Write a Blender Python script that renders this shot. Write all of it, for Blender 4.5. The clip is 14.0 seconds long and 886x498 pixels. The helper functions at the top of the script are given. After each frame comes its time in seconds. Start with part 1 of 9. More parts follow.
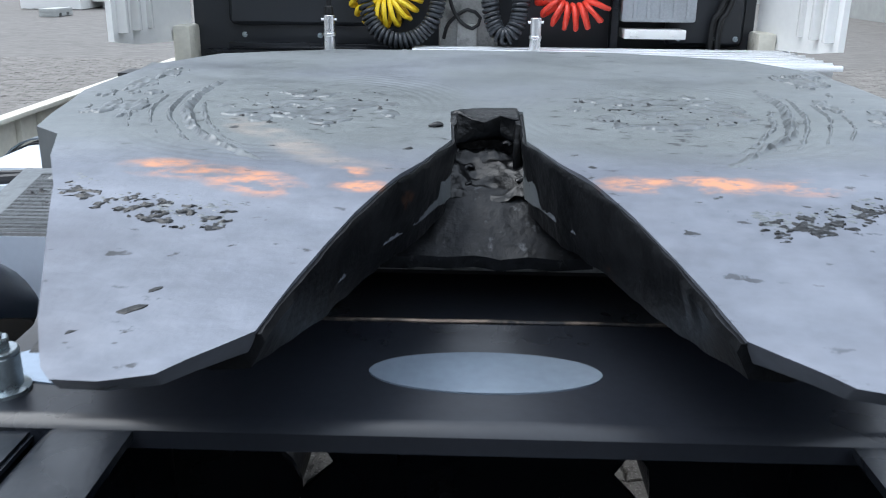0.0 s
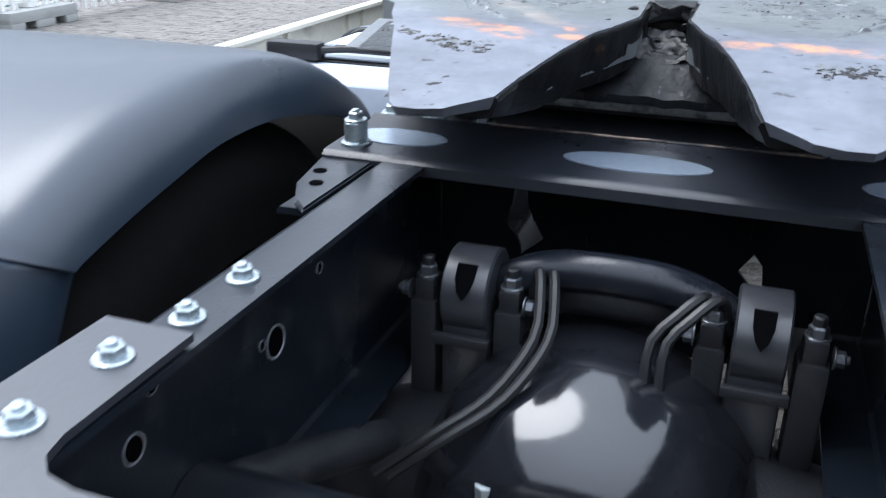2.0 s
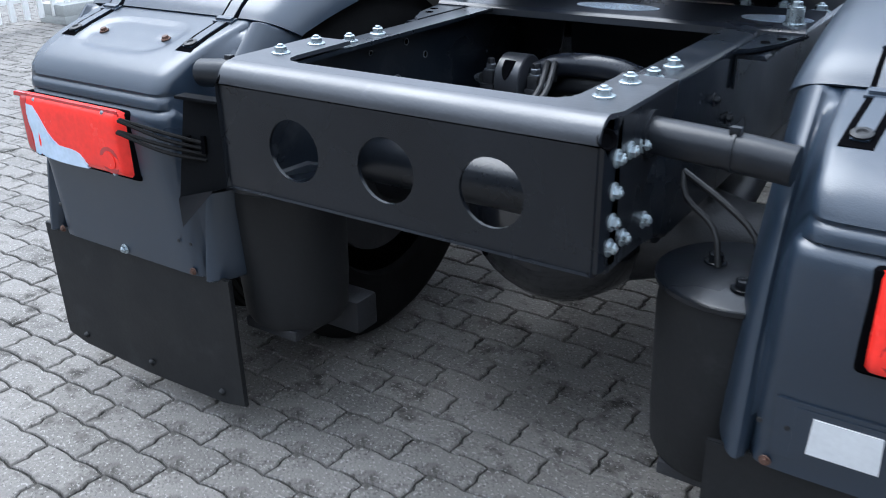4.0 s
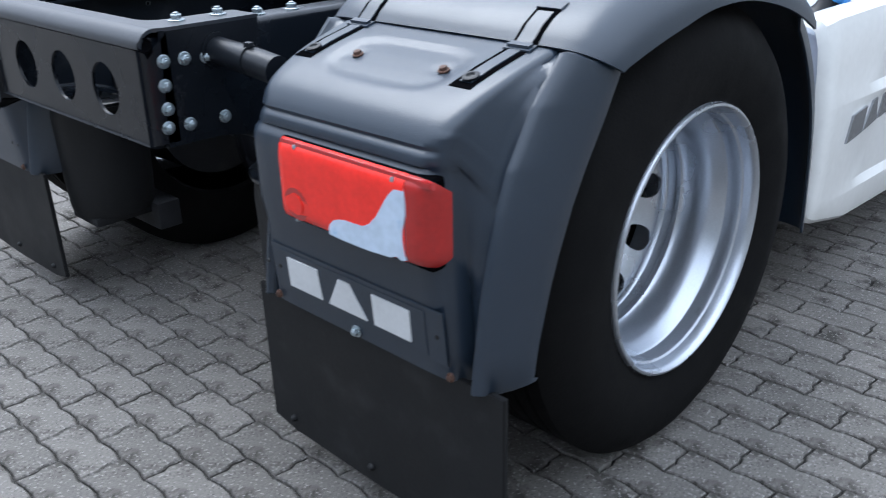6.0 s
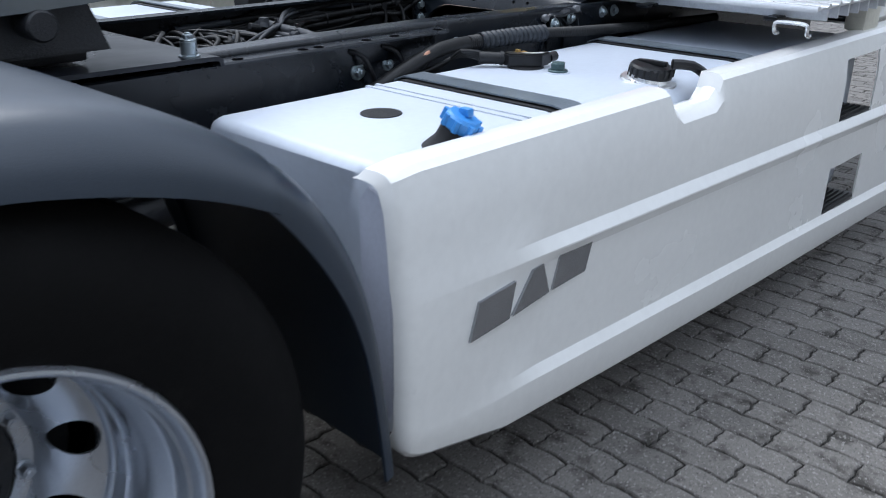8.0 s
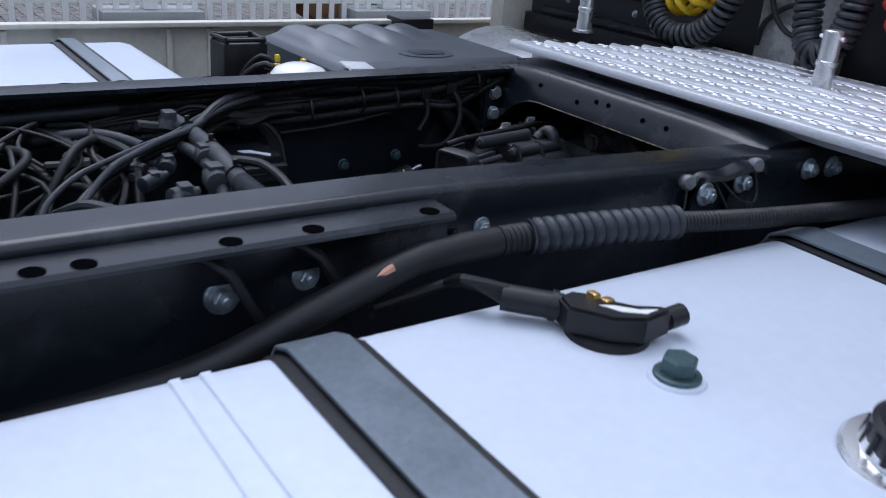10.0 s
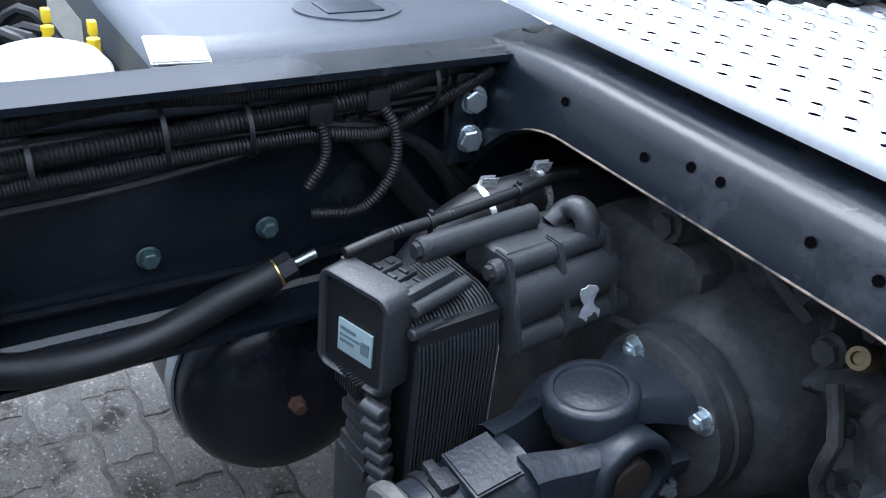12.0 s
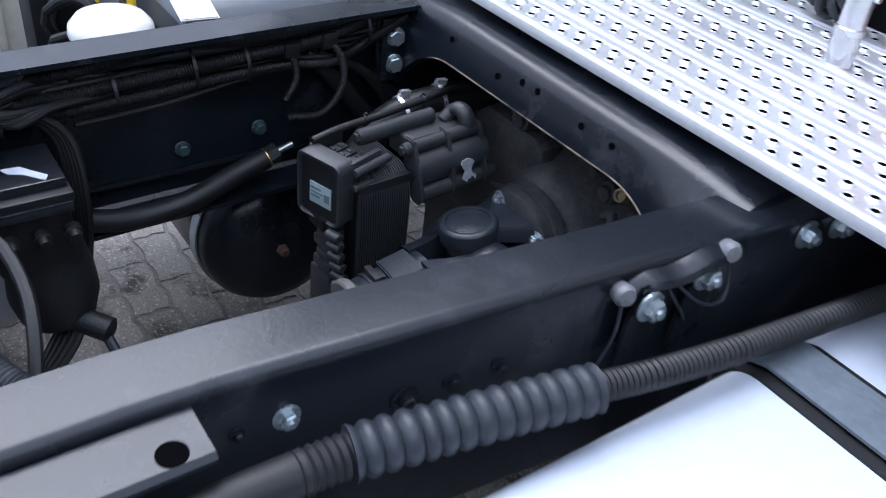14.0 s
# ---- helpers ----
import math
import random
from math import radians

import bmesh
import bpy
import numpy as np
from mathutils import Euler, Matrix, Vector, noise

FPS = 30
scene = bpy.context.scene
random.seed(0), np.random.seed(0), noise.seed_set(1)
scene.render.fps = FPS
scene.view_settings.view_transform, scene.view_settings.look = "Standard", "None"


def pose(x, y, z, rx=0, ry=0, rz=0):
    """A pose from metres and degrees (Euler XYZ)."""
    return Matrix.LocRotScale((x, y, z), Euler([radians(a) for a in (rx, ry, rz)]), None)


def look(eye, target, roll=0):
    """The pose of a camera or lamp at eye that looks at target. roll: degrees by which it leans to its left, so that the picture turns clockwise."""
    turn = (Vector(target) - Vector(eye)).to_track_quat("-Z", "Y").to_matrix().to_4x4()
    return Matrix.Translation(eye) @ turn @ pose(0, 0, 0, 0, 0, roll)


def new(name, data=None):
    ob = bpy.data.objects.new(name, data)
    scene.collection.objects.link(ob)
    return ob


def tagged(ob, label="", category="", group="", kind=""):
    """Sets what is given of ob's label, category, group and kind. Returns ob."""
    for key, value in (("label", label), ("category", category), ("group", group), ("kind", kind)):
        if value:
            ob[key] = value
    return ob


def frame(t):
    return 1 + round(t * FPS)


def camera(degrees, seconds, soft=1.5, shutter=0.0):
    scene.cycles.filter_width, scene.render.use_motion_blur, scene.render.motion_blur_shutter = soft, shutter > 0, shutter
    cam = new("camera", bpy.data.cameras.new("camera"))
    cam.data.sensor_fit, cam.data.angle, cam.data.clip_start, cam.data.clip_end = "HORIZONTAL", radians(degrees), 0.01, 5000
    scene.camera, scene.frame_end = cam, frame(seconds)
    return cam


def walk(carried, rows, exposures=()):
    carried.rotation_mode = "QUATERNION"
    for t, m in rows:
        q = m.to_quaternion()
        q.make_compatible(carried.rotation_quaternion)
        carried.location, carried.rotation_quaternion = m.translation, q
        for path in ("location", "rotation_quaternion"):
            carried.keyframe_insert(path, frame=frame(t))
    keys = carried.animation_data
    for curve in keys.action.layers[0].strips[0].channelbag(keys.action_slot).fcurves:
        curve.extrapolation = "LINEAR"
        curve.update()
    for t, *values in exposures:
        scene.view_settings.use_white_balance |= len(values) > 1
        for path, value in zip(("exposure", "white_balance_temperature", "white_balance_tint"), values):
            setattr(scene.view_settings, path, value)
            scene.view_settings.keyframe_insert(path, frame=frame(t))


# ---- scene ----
cam = camera(54.0, 14.0, soft=1.0, shutter=0.25)
PATH = [
    (0, (-0.026, -0.533, 1.311), (-0.068, 1.364, 0.679), 0.7),
    (0.5, (0.004, -0.442, 1.303), (-0.099, 1.46, 0.692), 0.8),
    (0.8, (0.012, -0.47, 1.289), (-0.155, 1.43, 0.69), 0.7),
    (1, (0.016, -0.539, 1.289), (-0.199, 1.357, 0.69), 0.9),
    (1.2, (0.024, -0.648, 1.275), (-0.249, 1.245, 0.691), 0.9),
    (1.5, (0.03, -0.785, 1.288), (-0.335, 1.072, 0.647), 0.5),
    (2, (0.143, -1.036, 1.328), (-0.48, 0.695, 0.544), 0.6),
    (2.2, (0.211, -1.148, 1.315), (-0.523, 0.536, 0.523), 0.1),
    (2.5, (0.299, -1.291, 1.313), (-0.545, 0.323, 0.486), -0.4),
    (2.7, (0.346, -1.396, 1.297), (-0.523, 0.198, 0.457), -0.6),
    (4.8, (1.362, -1.902, 1.286), (0.279, -0.428, 0.478), -1.3),
    (5, (1.519, -1.902, 1.311), (0.426, -0.436, 0.501), -1.4),
    (5.5, (1.854, -1.841, 1.302), (0.665, -0.449, 0.496), -1.3),
    (6, (2.015, -1.592, 1.244), (0.742, -0.278, 0.436), -1.2),
    (6.5, (2.124, -1.282, 1.272), (0.85, 0.025, 0.453), -0.6),
    (7, (2.18, -0.952, 1.273), (0.914, 0.365, 0.46), -0.3),
    (7.5, (2.174, -0.612, 1.264), (0.904, 0.742, 0.519), -0.1),
    (7.7, (2.183, -0.451, 1.276), (0.92, 0.905, 0.522), 0.1),
    (9.8, (1.407, 0.886, 1.33), (-0.074, 1.99, 0.565), 4.7),
    (10, (1.288, 0.993, 1.319), (-0.212, 2.074, 0.556), 5.0),
    (10.4, (1.084, 1.183, 1.349), (-0.421, 2.241, 0.564), 5.0),
    (10.5, (1.011, 1.225, 1.348), (-0.49, 2.292, 0.566), 5.1),
    (11, (0.746, 1.491, 1.319), (-0.765, 2.528, 0.517), 5.4),
    (11.5, (0.542, 1.653, 1.272), (-0.927, 2.665, 0.367), 6.0),
    (12, (0.469, 1.69, 1.245), (-0.947, 2.683, 0.241), 6.5),
    (12.5, (0.47, 1.693, 1.247), (-0.905, 2.668, 0.171), 6.8),
    (13, (0.5, 1.675, 1.28), (-0.802, 2.62, 0.092), 7.2),
    (13.5, (0.645, 1.623, 1.397), (-0.63, 2.564, 0.177), 7.4),
    (14, (0.878, 1.473, 1.482), (-0.391, 2.48, 0.309), 6.9),
]
walk(cam, [(t, look(eye, target, roll)) for t, eye, target, roll in PATH], exposures=[(0, 0.9, 6050, 8), (1, 0.95, 6100, 10), (2, 1.35, 6000, 10), (2.6, 1.42, 5820, 10), (5, 1.42, 5770, 7), (5.5, 1.1, 5820, 8), (6, 1.02, 5820, 9), (7, 0.65, 5970, 10), (7.6, 0.55, 5970, 10), (9.8, -0.02, 5690, 14), (10.5, 0.57, 5620, 18), (11, 1.0, 5780, 16), (11.5, 1.2, 5780, 11), (12, 1.75, 5680, 10), (12.5, 1.8, 5630, 10), (13, 2.55, 5530, 11), (13.5, 1.8, 5480, 12), (14, 1.0, 5730, 15)])

# ---- world and light ----
world = bpy.data.worlds.new("sky")
scene.world = world
world.use_nodes = True
wn = world.node_tree.nodes
sky = wn.new("ShaderNodeTexSky")
sky.sky_type = "NISHITA"
sky.sun_disc = False
sky.sun_elevation = radians(62)
sky.sun_rotation = radians(280)
sky.dust_density = 6.0
# closed cloud cover: the clear sky shows through it only a little
cover = wn.new("ShaderNodeMix")
cover.data_type = "RGBA"
cover.inputs["Factor"].default_value = 0.92
# an overcast sky is three times as bright overhead as at the horizon
way_up = wn.new("ShaderNodeTexCoord")
sep_up = wn.new("ShaderNodeSeparateXYZ")
world.node_tree.links.new(way_up.outputs["Generated"], sep_up.inputs[0])
height = wn.new("ShaderNodeMapRange")
height.inputs["To Min"].default_value, height.inputs["To Max"].default_value = 0.36, 1.42
world.node_tree.links.new(sep_up.outputs["Z"], height.inputs["Value"])
cloud = wn.new("ShaderNodeVectorMath")
cloud.operation = "SCALE"
cloud.inputs[0].default_value = (7.0, 7.5, 8.3)
world.node_tree.links.new(height.outputs["Result"], cloud.inputs["Scale"])
world.node_tree.links.new(cloud.outputs["Vector"], cover.inputs["B"])
world.node_tree.links.new(sky.outputs["Color"], cover.inputs["A"])
world.node_tree.links.new(cover.outputs["Result"], wn["Background"].inputs["Color"])
wn["Background"].inputs["Strength"].default_value = 0.13
sun_data = bpy.data.lights.new("sun", "SUN")
sun_data.energy = 1.5
sun_data.angle = radians(45)
sun_data.color = (1.0, 0.98, 0.95)
sun = new("sun", sun_data)
sun.matrix_world = look((-8.5, 1.5, 16), (0, 0, 0))

# ---- materials ----


def mat(name, color, rough=0.5, metal=0.0, vary=0.25, scale=6.0, fine=90.0, bump=0.15, coat=0.0,
        dirt=None, dirt_at=0.62, dirt_scale=9.0, piece=0.0, spec=0.5):
    """A painted, cast or moulded surface with broad and fine variation, relief and optional dirt."""
    m = bpy.data.materials.new(name)
    m.use_nodes = True
    nt, nodes = m.node_tree, m.node_tree.nodes
    b = nodes["Principled BSDF"]
    tc = nodes.new("ShaderNodeTexCoord")
    big = nodes.new("ShaderNodeTexNoise")
    big.inputs["Scale"].default_value, big.inputs["Detail"].default_value = scale, 5
    small = nodes.new("ShaderNodeTexNoise")
    small.inputs["Scale"].default_value, small.inputs["Detail"].default_value = fine, 3
    for n in (big, small):
        nt.links.new(tc.outputs["Object"], n.inputs["Vector"])
    mixf = nodes.new("ShaderNodeMath")
    mixf.operation = "ADD"
    nt.links.new(big.outputs["Fac"], mixf.inputs[0])
    nt.links.new(small.outputs["Fac"], mixf.inputs[1])
    last = mixf.outputs[0]
    if piece:
        info = nodes.new("ShaderNodeObjectInfo")
        isle = nodes.new("ShaderNodeNewGeometry")
        for o in (info.outputs["Random"], isle.outputs["Random Per Island"]):
            ma = nodes.new("ShaderNodeMath")
            ma.operation = "MULTIPLY_ADD"
            ma.inputs[1].default_value = piece
            nt.links.new(o, ma.inputs[0])
            nt.links.new(last, ma.inputs[2])
            last = ma.outputs[0]
    ramp = nodes.new("ShaderNodeMapRange")
    ramp.inputs["From Min"].default_value = 0.6
    ramp.inputs["From Max"].default_value = 1.4 + 2 * piece
    ramp.inputs["To Min"].default_value = 1 - vary
    ramp.inputs["To Max"].default_value = 1 + vary
    nt.links.new(last, ramp.inputs["Value"])
    mul = nodes.new("ShaderNodeMix")
    mul.data_type, mul.blend_type = "RGBA", "MULTIPLY"
    mul.inputs["Factor"].default_value = 1.0
    mul.inputs["A"].default_value = (*color, 1)
    nt.links.new(ramp.outputs["Result"], mul.inputs["B"])
    out = mul.outputs["Result"]
    if dirt:
        d = nodes.new("ShaderNodeTexNoise")
        d.inputs["Scale"].default_value, d.inputs["Detail"].default_value = dirt_scale, 9
        d.inputs["Roughness"].default_value = 0.65
        nt.links.new(tc.outputs["Object"], d.inputs["Vector"])
        dr = nodes.new("ShaderNodeMapRange")
        dr.inputs["From Min"].default_value, dr.inputs["From Max"].default_value = dirt_at - 0.06, dirt_at + 0.08
        nt.links.new(d.outputs["Fac"], dr.inputs["Value"])
        dm = nodes.new("ShaderNodeMix")
        dm.data_type = "RGBA"
        nt.links.new(dr.outputs["Result"], dm.inputs["Factor"])
        nt.links.new(out, dm.inputs["A"])
        dm.inputs["B"].default_value = (*dirt, 1)
        out = dm.outputs["Result"]
    nt.links.new(out, b.inputs["Base Color"])
    rr = nodes.new("ShaderNodeMapRange")
    rr.inputs["From Min"].default_value, rr.inputs["From Max"].default_value = 0.3, 0.7
    rr.inputs["To Min"].default_value, rr.inputs["To Max"].default_value = rough * 0.8, min(1, rough * 1.2)
    nt.links.new(big.outputs["Fac"], rr.inputs["Value"])
    nt.links.new(rr.outputs["Result"], b.inputs["Roughness"])
    b.inputs["Metallic"].default_value = metal
    b.inputs["Specular IOR Level"].default_value = spec
    b.inputs["Coat Weight"].default_value = coat
    b.inputs["Coat Roughness"].default_value = 0.08
    if bump:
        bp = nodes.new("ShaderNodeBump")
        bp.inputs["Strength"].default_value, bp.inputs["Distance"].default_value = bump, 0.002
        nt.links.new(small.outputs["Fac"], bp.inputs["Height"])
        nt.links.new(bp.outputs["Normal"], b.inputs["Normal"])
    return m


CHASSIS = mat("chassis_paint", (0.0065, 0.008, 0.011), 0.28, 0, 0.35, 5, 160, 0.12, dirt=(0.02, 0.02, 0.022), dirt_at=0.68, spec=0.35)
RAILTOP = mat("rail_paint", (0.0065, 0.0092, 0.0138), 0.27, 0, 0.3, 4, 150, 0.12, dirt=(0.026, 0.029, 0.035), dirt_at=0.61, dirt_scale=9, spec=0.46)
# paler chassis paint: skylight on the rear member's top put into colour
REARCM_LIT = mat("lit_member_paint", (0.016, 0.019, 0.026), 0.38, 0, 0.22, 4, 150, 0.15, dirt=(0.045, 0.05, 0.06), dirt_at=0.68, dirt_scale=16, spec=0.9)
CASTING = mat("cast_iron_black", (0.012, 0.013, 0.016), 0.5, 0, 0.4, 12, 220, 0.5, dirt=(0.03, 0.029, 0.028), dirt_at=0.62)
DUSTY = mat("dusty_casting", (0.030, 0.031, 0.033), 0.75, 0, 0.5, 14, 90, 1.0, dirt=(0.07, 0.068, 0.066), dirt_at=0.58)
GLOSSY = mat("gloss_black", (0.009, 0.011, 0.016), 0.3, 0, 0.3, 6, 120, 0.08, coat=0.05, spec=0.35, dirt=(0.03, 0.033, 0.04), dirt_at=0.68, dirt_scale=20)
WETGLOSS = mat("wet_gloss_black", (0.009, 0.010, 0.013), 0.14, 0, 0.25, 6, 40, 0.25, coat=0.5, spec=0.5)
PLASTIC = mat("grey_plastic", (0.0140, 0.0235, 0.0385), 0.33, 0, 0.14, 3, 420, 0.14, dirt=(0.024, 0.034, 0.048), dirt_at=0.66, spec=0.7)
DARKPL = mat("black_plastic", (0.009, 0.0095, 0.011), 0.45, 0, 0.2, 5, 300, 0.2, spec=0.4)
GREYPL = mat("conduit_grey", (0.019, 0.024, 0.032), 0.5, 0, 0.2, 8, 200, 0.2)
RUBBER = mat("tyre_rubber", (0.0055, 0.0054, 0.0056), 0.85, 0, 0.25, 7, 160, 0.35, spec=0.12, dirt=(0.011, 0.0105, 0.01), dirt_at=0.66)
FLAP = mat("flap_rubber", (0.008, 0.0085, 0.0095), 0.6, 0, 0.25, 4, 120, 0.2, spec=0.3, dirt=(0.016, 0.0165, 0.018), dirt_at=0.6)
SILVER = mat("silver_paint", (0.52, 0.55, 0.60), 0.3, 0.85, 0.08, 6, 200, 0.1, dirt=(0.3, 0.31, 0.33), dirt_at=0.74)
WHITE = mat("white_paint", (0.82, 0.82, 0.8), 0.24, 0, 0.04, 2, 40, 0.02, coat=0.5, dirt=(0.66, 0.66, 0.64), dirt_at=0.74)
CREAM = mat("primer_cream", (0.6, 0.58, 0.5), 0.55, 0, 0.12, 3, 60, 0.1, dirt=(0.35, 0.33, 0.28), dirt_at=0.64, dirt_scale=5)
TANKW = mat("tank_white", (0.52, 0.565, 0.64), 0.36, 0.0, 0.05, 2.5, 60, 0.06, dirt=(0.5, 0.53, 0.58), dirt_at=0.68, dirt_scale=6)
STRAP = mat("strap_steel", (0.16, 0.19, 0.22), 0.35, 0.3, 0.2, 10, 120, 0.1, dirt=(0.45, 0.46, 0.47), dirt_at=0.7, dirt_scale=14)
ALU = mat("aluminium", (0.83, 0.84, 0.85), 0.28, 0.85, 0.08, 8, 160, 0.12)
ALUDECK = mat("deck_aluminium", (0.72, 0.735, 0.76), 0.38, 0.55, 0.08, 5, 140, 0.15, dirt=(0.45, 0.46, 0.48), dirt_at=0.7)
ZINC = mat("zinc", (0.40, 0.455, 0.485), 0.3, 0.8, 0.25, 30, 200, 0.2)
GREENBOLT = mat("green_bolt", (0.055, 0.095, 0.10), 0.45, 0.4, 0.25, 30, 200, 0.2)
BRASS = mat("brass", (0.75, 0.5, 0.18), 0.3, 0.9, 0.2, 30, 200, 0.1)
RUSTY = mat("rust", (0.09, 0.045, 0.03), 0.75, 0.1, 0.4, 20, 150, 0.4)
HOSE = mat("hose_rubber", (0.008, 0.0085, 0.0095), 0.5, 0, 0.3, 10, 200, 0.2, spec=0.4)
YELLOW = mat("yellow_hose", (0.85, 0.6, 0.02), 0.35, 0, 0.12, 10, 120, 0.05)
RED = mat("red_hose", (0.75, 0.06, 0.035), 0.35, 0, 0.12, 10, 120, 0.05)
COILBLK = mat("coil_black", (0.03, 0.034, 0.04), 0.4, 0, 0.2, 10, 120, 0.05)
BLUE = mat("blue_cap", (0.05, 0.24, 0.6), 0.4, 0, 0.12, 20, 160, 0.1)
REDLENS = mat("red_lens", (0.82, 0.030, 0.020), 0.24, 0, 0.12, 14, 90, 0.05, coat=0.12, spec=0.35)
DARKRED = mat("dark_red_lens", (0.35, 0.012, 0.012), 0.2, 0, 0.15, 14, 90, 0.05, coat=0.6)
CLEARL = mat("clear_lens", (0.58, 0.70, 0.86), 0.1, 0.25, 0.15, 10, 60, 0.05, coat=0.8, dirt=(0.22, 0.48, 0.82), dirt_at=0.6, dirt_scale=9)
PALEGREY = mat("pale_grey_print", (0.6, 0.61, 0.62), 0.4, 0, 0.08, 20, 120, 0.05)
CHROME = mat("dark_chrome", (0.35, 0.36, 0.38), 0.22, 0.85, 0.15, 20, 120, 0.05)
STICKER = mat("sticker", (0.26, 0.34, 0.35), 0.5, 0, 0.1, 30, 100, 0.05)
# near black that puts the shade of holes and gaps into colour
SHADE_BLACK = mat("shade_black", (0.0025, 0.0025, 0.003), 1.0, 0, 0.2, 8, 100, 0.0, spec=0.0)
PAPER = mat("torn_paper", (0.5, 0.54, 0.6), 0.7, 0, 0.25, 30, 100, 0.2)
CABGREY = mat("cab_back_black", (0.022, 0.025, 0.03), 0.5, 0, 0.25, 3, 200, 0.15)
TUNNEL = mat("tunnel_grey", (0.3, 0.3, 0.29), 0.6, 0, 0.25, 6, 120, 0.15, dirt=(0.12, 0.12, 0.12), dirt_at=0.56)
CONCRETE = mat("block_concrete", (0.33, 0.34, 0.33), 0.85, 0, 0.2, 4, 80, 0.4)
PAVER = mat("paver_concrete", (0.142, 0.132, 0.121), 0.85, 0, 0.65, 9, 130, 1.0, dirt=(0.045, 0.041, 0.036), dirt_at=0.57, dirt_scale=9, piece=0.3)
def add_specks(m, scale, lo, color, amount):
    """Pale grit scattered over a surface."""
    nt, nodes = m.node_tree, m.node_tree.nodes
    sock = nodes["Principled BSDF"].inputs["Base Color"]
    tc = nodes.new("ShaderNodeTexCoord")
    n = nodes.new("ShaderNodeTexNoise")
    n.inputs["Scale"].default_value, n.inputs["Detail"].default_value = scale, 3
    r = nodes.new("ShaderNodeMapRange")
    r.inputs["From Min"].default_value, r.inputs["From Max"].default_value = lo, lo + 0.04
    r.inputs["To Max"].default_value = amount
    x = nodes.new("ShaderNodeMix")
    x.data_type = "RGBA"
    x.inputs["B"].default_value = (*color, 1)
    nt.links.new(tc.outputs["Object"], n.inputs["Vector"])
    nt.links.new(n.outputs["Fac"], r.inputs["Value"])
    nt.links.new(r.outputs["Result"], x.inputs["Factor"])
    nt.links.new(sock.links[0].from_socket, x.inputs["A"])
    nt.links.new(x.outputs["Result"], sock)


add_specks(PAVER, 110, 0.60, (0.34, 0.33, 0.31), 0.6)
add_specks(PAVER, 150, 0.62, (0.03, 0.027, 0.023), 0.7)
TEAL = mat("teal_paint", (0.02, 0.22, 0.2), 0.4, 0, 0.15, 5, 80, 0.05)


